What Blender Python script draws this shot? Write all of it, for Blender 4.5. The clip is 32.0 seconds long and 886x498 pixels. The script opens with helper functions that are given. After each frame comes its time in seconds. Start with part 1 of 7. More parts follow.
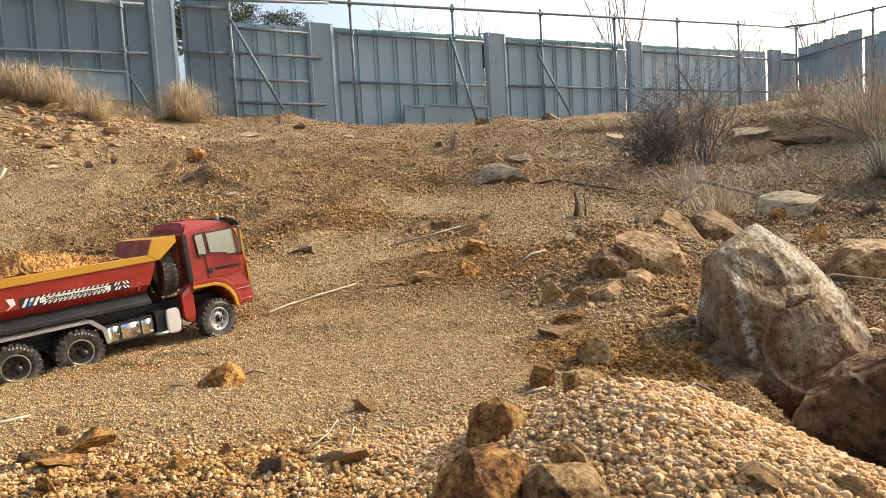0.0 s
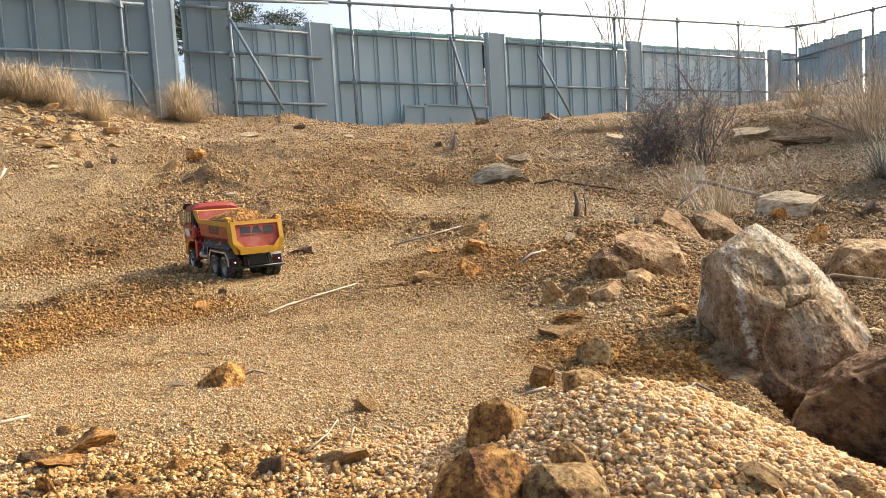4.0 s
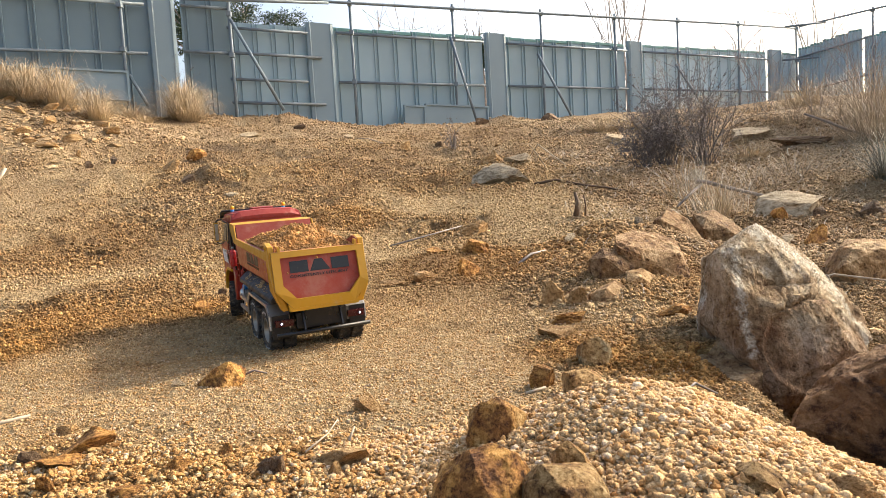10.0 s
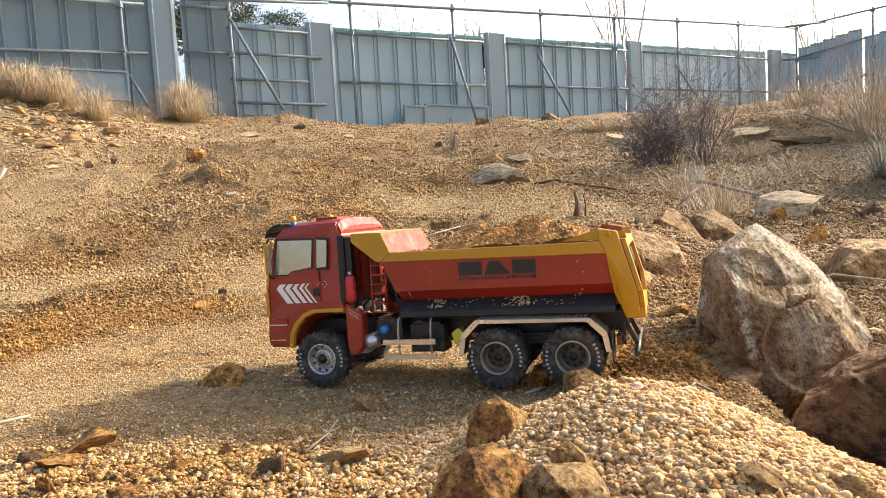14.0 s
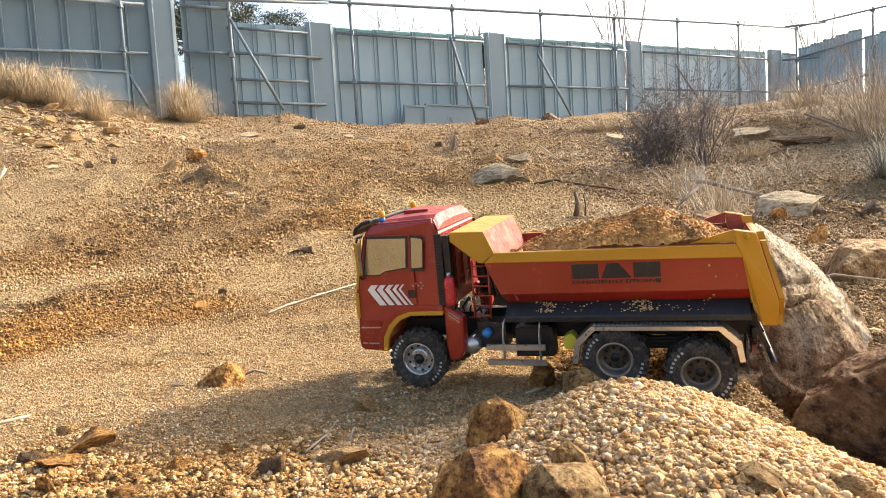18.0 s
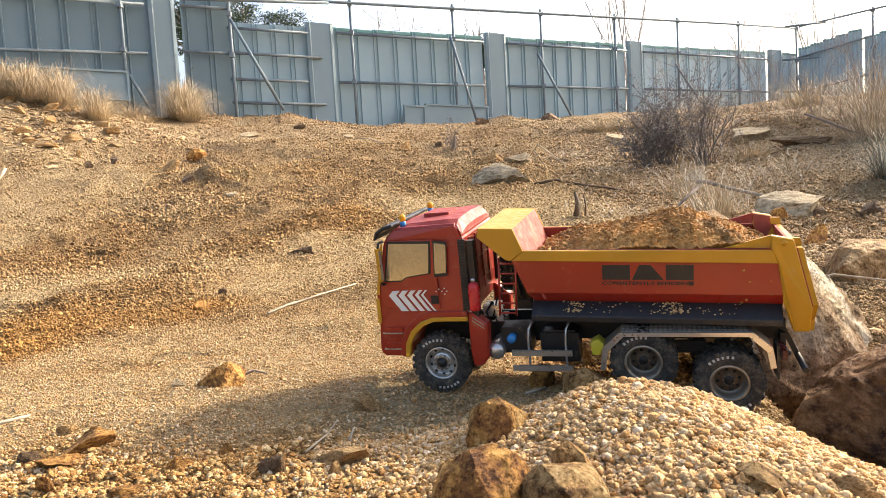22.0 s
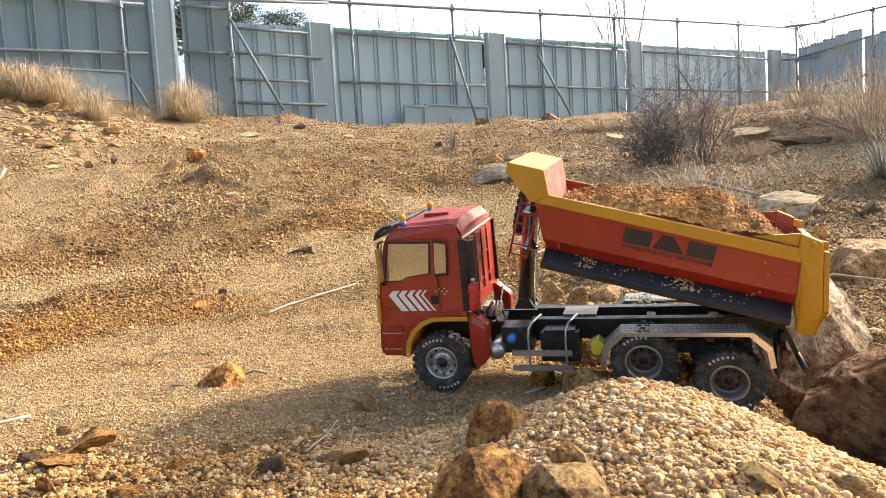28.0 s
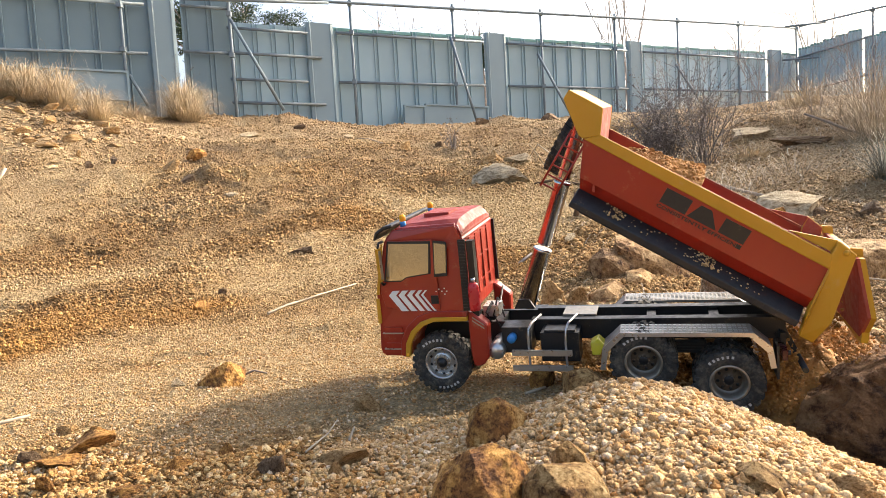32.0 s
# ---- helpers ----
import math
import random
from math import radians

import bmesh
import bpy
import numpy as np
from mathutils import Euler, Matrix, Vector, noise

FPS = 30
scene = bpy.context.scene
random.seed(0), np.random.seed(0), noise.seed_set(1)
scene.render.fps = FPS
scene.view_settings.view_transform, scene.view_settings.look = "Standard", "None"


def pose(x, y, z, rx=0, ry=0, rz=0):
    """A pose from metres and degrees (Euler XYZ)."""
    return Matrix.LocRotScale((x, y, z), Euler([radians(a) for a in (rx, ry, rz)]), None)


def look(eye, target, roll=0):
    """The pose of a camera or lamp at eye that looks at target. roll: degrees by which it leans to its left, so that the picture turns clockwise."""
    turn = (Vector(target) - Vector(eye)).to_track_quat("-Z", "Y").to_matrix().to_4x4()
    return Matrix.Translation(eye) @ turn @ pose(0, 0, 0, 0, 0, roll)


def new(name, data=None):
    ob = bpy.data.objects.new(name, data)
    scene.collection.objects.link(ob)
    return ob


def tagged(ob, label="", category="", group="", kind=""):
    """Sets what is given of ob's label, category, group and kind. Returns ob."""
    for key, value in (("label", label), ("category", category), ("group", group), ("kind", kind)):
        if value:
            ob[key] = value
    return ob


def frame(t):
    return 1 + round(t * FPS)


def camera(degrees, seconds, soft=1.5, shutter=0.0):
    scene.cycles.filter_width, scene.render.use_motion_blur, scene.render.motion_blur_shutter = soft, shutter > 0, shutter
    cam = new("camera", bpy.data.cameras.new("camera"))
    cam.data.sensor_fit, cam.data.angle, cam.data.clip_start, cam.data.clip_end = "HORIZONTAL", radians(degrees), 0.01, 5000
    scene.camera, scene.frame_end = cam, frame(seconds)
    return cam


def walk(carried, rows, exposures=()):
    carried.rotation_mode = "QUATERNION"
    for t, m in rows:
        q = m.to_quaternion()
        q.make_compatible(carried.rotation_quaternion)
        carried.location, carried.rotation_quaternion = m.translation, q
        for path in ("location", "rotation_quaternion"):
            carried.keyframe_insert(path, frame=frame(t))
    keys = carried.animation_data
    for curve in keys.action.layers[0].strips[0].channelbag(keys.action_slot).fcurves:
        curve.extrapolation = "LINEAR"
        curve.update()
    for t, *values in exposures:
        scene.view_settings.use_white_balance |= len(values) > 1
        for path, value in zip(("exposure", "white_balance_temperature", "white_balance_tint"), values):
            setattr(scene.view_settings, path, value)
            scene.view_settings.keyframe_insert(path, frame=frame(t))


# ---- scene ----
# The camera stands still, a hand's breadth above the gravel.
EYE_Z = 0.27
cam = camera(66.3, 32.0, soft=0.6)
eye = (0.0, 0.0, EYE_Z)
still = look(eye, (0.0, 0.99736, EYE_Z - 0.07257), -3.28)
walk(cam, [(0, still), (32.0, still)], [(0, 1.08), (1.5, 1.20), (6, 1.32), (9, 1.34), (11, 1.37), (13, 1.46), (18, 1.59), (32.0, 1.62)])

# ---- light ----
SUN_AZ, SUN_EL = radians(31), radians(33)    # azimuth from +x towards +y
sun_way = Vector((math.cos(SUN_EL) * math.cos(SUN_AZ), math.cos(SUN_EL) * math.sin(SUN_AZ), math.sin(SUN_EL)))
world = bpy.data.worlds.new("world")
scene.world = world
world.use_nodes = True
wn = world.node_tree.nodes
sky = wn.new("ShaderNodeTexSky")
sky.sky_type, sky.sun_disc = "NISHITA", False
sky.sun_elevation, sky.sun_rotation = SUN_EL, radians(90) - SUN_AZ
sky.air_density, sky.dust_density, sky.ozone_density = 1.0, 6.0, 0.6
wn["Background"].inputs[1].default_value = 0.137
world.node_tree.links.new(sky.outputs[0], wn["Background"].inputs[0])
sun = new("sun", bpy.data.lights.new("sun", "SUN"))
sun.data.energy, sun.data.angle, sun.data.color = 2.2, radians(3.0), (1.0, 0.90, 0.72)
sun.matrix_world = look(sun_way * 50, (0, 0, 0))


# ---- materials ----
def mat(name, rough=0.6, metal=0.0):
    m = bpy.data.materials.new(name)
    m.use_nodes = True
    b = m.node_tree.nodes["Principled BSDF"]
    b.inputs["Roughness"].default_value, b.inputs["Metallic"].default_value = rough, metal
    return m, m.node_tree.nodes, m.node_tree.links, b


def ramp(nodes, links, fac, stops, smooth=True):
    r = nodes.new("ShaderNodeValToRGB")
    r.color_ramp.interpolation = "EASE" if smooth else "LINEAR"
    while len(r.color_ramp.elements) < len(stops):
        r.color_ramp.elements.new(0.5)
    for e, (p, c) in zip(r.color_ramp.elements, stops):
        e.position, e.color = p, (*c, 1)
    links.new(fac, r.inputs[0])
    return r.outputs[0]


def noise_node(nodes, links, scale, detail=4, rough=0.6, coord="Object"):
    tc = nodes.new("ShaderNodeTexCoord")
    n = nodes.new("ShaderNodeTexNoise")
    n.inputs["Scale"].default_value, n.inputs["Detail"].default_value, n.inputs["Roughness"].default_value = scale, detail, rough
    links.new(tc.outputs[coord], n.inputs["Vector"])
    return n.outputs["Fac"]


def mix(nodes, links, fac, a, b, mode="MIX"):
    m = nodes.new("ShaderNodeMix")
    m.data_type, m.blend_type = "RGBA", mode
    for socket, v in ((m.inputs[0], fac), (m.inputs[6], a), (m.inputs[7], b)):
        if isinstance(v, (int, float)):
            socket.default_value = v
        elif isinstance(v, tuple):
            socket.default_value = (*v, 1)
        else:
            links.new(v, socket)
    return m.outputs[2]


def bump(nodes, links, b, height, strength, dist):
    n = nodes.new("ShaderNodeBump")
    n.inputs["Strength"].default_value, n.inputs["Distance"].default_value = strength, dist
    links.new(height, n.inputs["Height"])
    links.new(n.outputs[0], b.inputs["Normal"])


def plain(name, color, rough=0.5, metal=0.0, grain=40.0, vary=0.25, dirt=None, dirt_amount=0.4, bumps=0.0, coat=0.0, dirt_scale=None):
    """Painted, metal or rubber surface with two scales of variation and dust."""
    m, n, l, b = mat(name, rough, metal)
    dark = tuple(c * (1 - vary) for c in color)
    light = tuple(min(1, c * (1 + vary * 0.6)) for c in color)
    big = noise_node(n, l, grain * 0.25, 3)
    fine = noise_node(n, l, grain * 3, 5, 0.7)
    col = ramp(n, l, big, [(0.3, dark), (0.7, light)])
    if dirt:
        spots = noise_node(n, l, dirt_scale or grain, 6, 0.75)
        f = ramp(n, l, spots, [(0.62 - dirt_amount * 0.35, (0, 0, 0)), (0.80 - dirt_amount * 0.2, (1, 1, 1))])
        half = n.new("ShaderNodeMath")
        half.operation = "MULTIPLY"
        half.inputs[1].default_value = min(1.0, 0.35 + dirt_amount * 0.6)
        l.new(f, half.inputs[0])
        col = mix(n, l, half.outputs[0], col, dirt)
    l.new(col, b.inputs["Base Color"])
    rr = ramp(n, l, fine, [(0.3, (rough * 0.75,) * 3), (0.7, (min(1, rough * 1.3),) * 3)])
    l.new(rr, b.inputs["Roughness"])
    if coat:
        b.inputs["Coat Weight"].default_value, b.inputs["Coat Roughness"].default_value = coat, 0.12
    if bumps:
        bump(n, l, b, fine, 0.6, bumps)
    return m


def attribute(n, name):
    at = n.new("ShaderNodeAttribute")
    at.attribute_name = name
    return at.outputs["Fac"]


def sums(n, l, a, k, b):
    """a * k + b, clamped."""
    m = n.new("ShaderNodeMath")
    m.operation, m.use_clamp = "MULTIPLY_ADD", True
    for socket, v in zip(m.inputs, (a, k, b)):
        if isinstance(v, (int, float)):
            socket.default_value = v
        else:
            l.new(v, socket)
    return m.outputs[0]


def soil_material(name, islands=False):
    """Clay, sand and haze-greyed earth, told apart by what lies where; islands: loose clods that each differ a little.
    """
    m, n, l, b = mat(name, 0.95)
    mid = noise_node(n, l, 11, 6, 0.7)
    fine = noise_node(n, l, 42, 9, 0.8)
    grit = noise_node(n, l, 260, 5, 0.75)
    patchy = n.new("ShaderNodeMath")
    patchy.operation = "MULTIPLY_ADD"
    patchy.inputs[1].default_value, patchy.inputs[2].default_value = 1.1, -0.55
    l.new(mid, patchy.inputs[0])
    clay = ramp(n, l, fine, [(0.37, (0.140, 0.074, 0.027)), (0.46, (0.272, 0.157, 0.066)), (0.545, (0.370, 0.237, 0.107)), (0.66, (0.459, 0.327, 0.172))])
    sand = ramp(n, l, fine, [(0.37, (0.283, 0.182, 0.086)), (0.46, (0.441, 0.310, 0.159)), (0.545, (0.556, 0.414, 0.228)), (0.66, (0.661, 0.530, 0.334))])
    col = mix(n, l, sums(n, l, attribute(n, "pale"), 1.0, patchy.outputs[0]), clay, sand)
    rust = ramp(n, l, fine, [(0.37, (0.201, 0.090, 0.024)), (0.46, (0.388, 0.198, 0.058)), (0.55, (0.506, 0.289, 0.096)), (0.67, (0.613, 0.409, 0.168))])
    col = mix(n, l, sums(n, l, attribute(n, "rust"), 1.0, patchy.outputs[0]), col, rust)
    grey = ramp(n, l, fine, [(0.37, (0.20, 0.135, 0.078)), (0.46, (0.34, 0.245, 0.148)), (0.545, (0.46, 0.345, 0.222)), (0.66, (0.57, 0.455, 0.32))])
    # the dry attribute paints haze: greyer far off and to the right
    col = mix(n, l, attribute(n, "dry"), col, grey)
    col = mix(n, l, 1.0, col, ramp(n, l, grit, [(0.36, (0.58, 0.54, 0.50)), (0.5, (1.0, 1.0, 1.0)), (0.64, (1.32, 1.32, 1.32))]), "MULTIPLY")
    if islands:
        g = n.new("ShaderNodeNewGeometry")
        col = mix(n, l, 1.0, col, ramp(n, l, g.outputs["Random Per Island"], [(0, (0.56, 0.52, 0.48)), (0.4, (0.95, 0.95, 0.95)), (0.8, (1.2, 1.2, 1.18)), (1, (1.5, 1.5, 1.48))], False), "MULTIPLY")
    l.new(col, b.inputs["Base Color"])
    b.inputs["Specular IOR Level"].default_value = 0.15
    h = n.new("ShaderNodeMath")
    h.operation = "MULTIPLY_ADD"
    h.inputs[1].default_value = 0.25
    l.new(grit, h.inputs[0])
    l.new(fine, h.inputs[2])
    total = h.outputs[0]
    if not islands:
        tc = n.new("ShaderNodeTexCoord")
        for scale, weight in ((150.0, -0.30), (62.0, -0.55)):      # rounded crumbs of two sizes
            v = n.new("ShaderNodeTexVoronoi")
            v.feature = "F1"
            v.inputs["Scale"].default_value = scale
            l.new(tc.outputs["Object"], v.inputs["Vector"])
            add2 = n.new("ShaderNodeMath")
            add2.operation = "MULTIPLY_ADD"
            add2.inputs[1].default_value = weight
            l.new(v.outputs["Distance"], add2.inputs[0])
            l.new(total, add2.inputs[2])
            total = add2.outputs[0]
    bump(n, l, b, total, 1.0, 0.006 if islands else 0.046)
    return m


def pebble_material(name, stops, grain=420):
    m, n, l, b = mat(name, 0.9)
    g = n.new("ShaderNodeNewGeometry")
    col = ramp(n, l, g.outputs["Random Per Island"], stops, False)
    fine = noise_node(n, l, grain, 4, 0.7)
    tone = ramp(n, l, fine, [(0.34, (0.62, 0.54, 0.45)), (0.52, (0.95, 0.94, 0.92)), (0.66, (1.1, 1.1, 1.1))])
    l.new(mix(n, l, 1.0, col, tone, "MULTIPLY"), b.inputs["Base Color"])
    b.inputs["Specular IOR Level"].default_value = 0.25
    bump(n, l, b, fine, 1.0, 0.0022)
    return m


def rock_material(name, stops, scale=18, rough=0.85, vein_rim_color=None):
    m, n, l, b = mat(name, rough)
    big = noise_node(n, l, scale, 8, 0.72)
    fine = noise_node(n, l, scale * (14 if vein_rim_color else 6), 9, 0.8)
    info = n.new("ShaderNodeObjectInfo")
    col = ramp(n, l, big, stops)
    tone = ramp(n, l, noise_node(n, l, scale * (9 if vein_rim_color else 4), 9, 0.85), [(0.38, (0.24, 0.19, 0.14)), (0.49, (0.78, 0.75, 0.70)), (0.57, (1.0, 1.0, 1.0))])
    col = mix(n, l, 1.0, col, tone, "MULTIPLY")
    # whitens the quartz seam and also a painted sunlit rim
    if vein_rim_color:
        at = n.new("ShaderNodeAttribute")
        at.attribute_name = "vein_rim"
        vn = noise_node(n, l, scale * 7, 9, 0.85)
        sh = n.new("ShaderNodeMath")
        sh.operation = "MULTIPLY_ADD"
        sh.inputs[1].default_value, sh.inputs[2].default_value = 7.0, -5.2
        l.new(vn, sh.inputs[0])
        mm = n.new("ShaderNodeMath")
        mm.operation, mm.use_clamp = "MULTIPLY_ADD", True
        mm.inputs[1].default_value = 2.8
        l.new(at.outputs["Fac"], mm.inputs[0])
        l.new(sh.outputs[0], mm.inputs[2])
        earth = mix(n, l, 1.0, ramp(n, l, big, [(0.35, (0.20, 0.095, 0.040)), (0.65, (0.36, 0.21, 0.11))]), tone, "MULTIPLY")
        col = mix(n, l, sums(n, l, attribute(n, "stain"), 0.9, 0.0), col, earth)
        col = mix(n, l, mm.outputs[0], col, mix(n, l, 1.0, vein_rim_color, tone, "MULTIPLY"))
    else:
        lift = ramp(n, l, info.outputs["Random"], [(0, (0.8, 0.8, 0.8)), (1, (1.12, 1.1, 1.06))])
        col = mix(n, l, 1.0, col, lift, "MULTIPLY")
    l.new(col, b.inputs["Base Color"])
    b.inputs["Specular IOR Level"].default_value = 0.3
    bump(n, l, b, fine, 1.0, 0.008 if vein_rim_color else 0.007)
    return m


SOIL = soil_material("soil")
CLOD = soil_material("soil_clod", True)
PEBBLE_PALE = pebble_material("pale_pebble", [(0, (0.420, 0.215, 0.070)), (0.2, (0.570, 0.349, 0.148)), (0.55, (0.650, 0.430, 0.207)), (0.85, (0.710, 0.511, 0.286)), (1, (0.800, 0.649, 0.466))])
PEBBLE_CLAY = pebble_material("clay_pebble", [(0, (0.20, 0.098, 0.032)), (0.3, (0.40, 0.21, 0.066)), (0.6, (0.54, 0.315, 0.110)), (0.85, (0.62, 0.43, 0.19)), (1, (0.70, 0.55, 0.31))])
CLOD_PALE = pebble_material("pale_soil_clod", [(0, (0.36, 0.25, 0.12)), (0.3, (0.47, 0.345, 0.175)), (0.8, (0.57, 0.435, 0.24)), (1, (0.66, 0.53, 0.33))], 120)
LOAD_SOIL = plain("load_soil", (0.41, 0.205, 0.054), 0.95, 0, 130, 0.5, (0.52, 0.31, 0.10), 0.28, 0.002, dirt_scale=260)
ROCK_TAN = rock_material("tan_rock", [(0.30, (0.300, 0.160, 0.060)), (0.45, (0.520, 0.315, 0.129)), (0.6, (0.620, 0.427, 0.216)), (0.75, (0.680, 0.524, 0.304))], 2.2)
ROCK_RUST = rock_material("rusty_rock", [(0.34, (0.189, 0.078, 0.026)), (0.46, (0.446, 0.215, 0.062)), (0.57, (0.702, 0.377, 0.102)), (0.7, (0.820, 0.546, 0.216))], 2.6)
ROCK_PALE = rock_material("pale_rock", [(0.3, (0.414, 0.315, 0.189)), (0.5, (0.558, 0.450, 0.297)), (0.7, (0.666, 0.567, 0.405))], 2.2)
ROCK_DARK = rock_material("dark_rock", [(0.3, (0.110, 0.068, 0.040)), (0.5, (0.235, 0.155, 0.092)), (0.7, (0.38, 0.275, 0.175))], 2.4)
ROCK_LOW = rock_material("brown_boulder_rock", [(0.32, (0.130, 0.058, 0.022)), (0.46, (0.260, 0.130, 0.053)), (0.62, (0.390, 0.222, 0.099))], 9)
ROCK_SLAB = rock_material("slab_rock", [(0.32, (0.253, 0.127, 0.050)), (0.46, (0.437, 0.259, 0.110)), (0.62, (0.575, 0.396, 0.200))], 11)
ROCK_BROKEN = rock_material("broken_tan_rock", [(0.36, (0.13, 0.066, 0.028)), (0.46, (0.27, 0.155, 0.068)), (0.55, (0.36, 0.235, 0.115)), (0.68, (0.47, 0.345, 0.195))], 14)
ROCK_OCHRE = rock_material("ochre_stone", [(0.36, (0.20, 0.10, 0.034)), (0.46, (0.40, 0.235, 0.085)), (0.55, (0.54, 0.355, 0.15)), (0.66, (0.64, 0.47, 0.24))], 30)
ROCK_FRONT = rock_material("rusty_stone", [(0.36, (0.153, 0.063, 0.022)), (0.46, (0.366, 0.172, 0.051)), (0.55, (0.637, 0.345, 0.094)), (0.66, (0.779, 0.517, 0.209))], 34)
ROCK_BIG = rock_material("boulder_rock", [(0.36, (0.194, 0.101, 0.043)), (0.45, (0.408, 0.274, 0.142)), (0.53, (0.581, 0.451, 0.284)), (0.61, (0.775, 0.662, 0.490))], 12, 0.85, (0.820, 0.758, 0.619))
# one sheet in three tones by bay; the pale right one holds sun haze
SHEET_PALE = plain("haze_paled_steel_sheet", (0.42, 0.54, 0.58), 0.5, 0.0, 3, 0.10, (0.33, 0.31, 0.27), 0.2, 0.0)
SHEET_DARK = plain("dark_steel_sheet", (0.158, 0.225, 0.256), 0.45, 0.0, 3, 0.10, (0.33, 0.31, 0.27), 0.12, 0.0)
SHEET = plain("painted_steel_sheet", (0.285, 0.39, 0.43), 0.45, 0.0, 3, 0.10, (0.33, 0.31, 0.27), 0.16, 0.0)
PILLAR = plain("painted_steel_pillar", (0.225, 0.302, 0.335), 0.45, 0.0, 3, 0.08, (0.33, 0.31, 0.27), 0.12)
PIPE = plain("galvanised_pipe", (0.165, 0.205, 0.23), 0.6, 0.1, 12, 0.2, (0.24, 0.20, 0.16), 0.06)
CAP = plain("green_sheet_cap", (0.16, 0.33, 0.30), 0.5, 0, 6, 0.2)
STRAW = plain("dry_grass", (0.56, 0.45, 0.295), 0.8, 0, 30, 0.35)
STRAW_GREY = plain("grey_dry_grass", (0.60, 0.53, 0.41), 0.8, 0, 30, 0.35)
TWIG = plain("dark_twig", (0.27, 0.23, 0.20), 0.85, 0, 60, 0.35)
ROOT = plain("brown_root", (0.17, 0.105, 0.06), 0.85, 0, 60, 0.35)
WOOD = plain("bleached_stick", (0.46, 0.38, 0.27), 0.8, 0, 60, 0.35)
PINE = plain("pine_needles", (0.045, 0.075, 0.035), 0.7, 0, 20, 0.4)
GREY_TWIG = plain("grey_twig", (0.34, 0.30, 0.27), 0.85, 0, 10, 0.3)
NET = plain("pale_netting", (0.55, 0.68, 0.66), 0.8, 0, 20, 0.2)


# ---- ground form ----
def hash2(ix, iy, seed):
    h = (ix.astype(np.int64) * 374761393 + iy.astype(np.int64) * 668265263 + seed * 1442695041) & 0xFFFFFFFF
    h = ((h ^ (h >> 13)) * 1274126177) & 0xFFFFFFFF
    return ((h ^ (h >> 16)) & 0xFFFF) / 65535.0


def vnoise(x, y, seed=0):
    ix, iy = np.floor(x), np.floor(y)
    fx, fy = x - ix, y - iy
    fx, fy = fx * fx * fx * (fx * (fx * 6 - 15) + 10), fy * fy * fy * (fy * (fy * 6 - 15) + 10)
    a, b = hash2(ix, iy, seed), hash2(ix + 1, iy, seed)
    c, d = hash2(ix, iy + 1, seed), hash2(ix + 1, iy + 1, seed)
    return (a + (b - a) * fx) * (1 - fy) + (c + (d - c) * fx) * fy - 0.5


def fbm(x, y, octaves, seed=0, gain=0.5):
    s, amp = 0, 1.0
    for k in range(octaves):
        s = s + amp * vnoise(x * 2.03 ** k + 17.3 * k, y * 2.03 ** k - 9.1 * k, seed + k)
        amp *= gain
    return s


def lumps(x, y, seed=0):
    """Rounded clods: one minus the distance to the nearest of scattered points."""
    ix, iy = np.floor(x), np.floor(y)
    best = np.full(np.shape(x), 9.0)
    for dx in (-1, 0, 1):
        for dy in (-1, 0, 1):
            px, py = ix + dx, iy + dy
            qx, qy = px + hash2(px, py, seed), py + hash2(px, py, seed + 50)
            best = np.minimum(best, (x - qx) ** 2 + (y - qy) ** 2)
    return np.clip(1 - best, 0, 1)


PROFILE_D = [0, 0.4, 0.8, 1.1, 1.5, 2.0, 2.5, 3.0, 4.0, 6.0, 8.0, 10.0, 11.7, 13.3, 15.0, 17.2, 20.0, 30, 80, 4000]
PROFILE_Z = [-0.02, -0.015, -0.003, 0.0, 0.018, 0.032, 0.047, 0.085, 0.24, 0.64, 1.04, 1.40, 1.63, 1.74, 1.88, 2.08, 2.2, 2.4, 2.5, 2.5]
# humps and hollows: x, y, height, spread across, spread along
HUMPS = [(-5.0, 7.8, 0.62, 1.5, 1.5), (-3.6, 10.6, 0.26, 1.2, 1.2), (0.180, 0.675, 0.068, 0.150, 0.125), (0.23, 0.52, 0.034, 0.16, 0.12), (0.50, 0.70, -0.040, 0.13, 0.12), (0.50, 0.86, -0.075, 0.12, 0.12), (0.50, 1.02, -0.05, 0.09, 0.09), (0.66, 0.95, -0.06, 0.15, 0.12),
         (0.40, 1.75, 0.07, 0.22, 0.28), (0.62, 2.3, 0.12, 0.25, 0.35), (0.455, 1.075, 0.045, 0.05, 0.045), (0.05, 2.35, 0.05, 0.25, 0.25), (-0.95, 2.2, 0.02, 0.3, 0.2)]
HUMPS_FAR = [(3.0, 5.4, 0.12, 1.0, 0.9), (5.2, 6.8, 0.12, 1.3, 1.2), (-1.6, 3.2, -0.05, 0.5, 0.6), (-2.35, 10.9, 0.10, 0.5, 0.4), (0.1, 11.3, -0.16, 0.9, 1.0), (3.4, 10.8, -0.27, 2.6, 2.2), (1.15, 11.8, 0.14, 0.40, 0.35), (0.34, 1.02, 0.022, 0.065, 0.035), (0.425, 0.925, 0.034, 0.045, 0.06)]
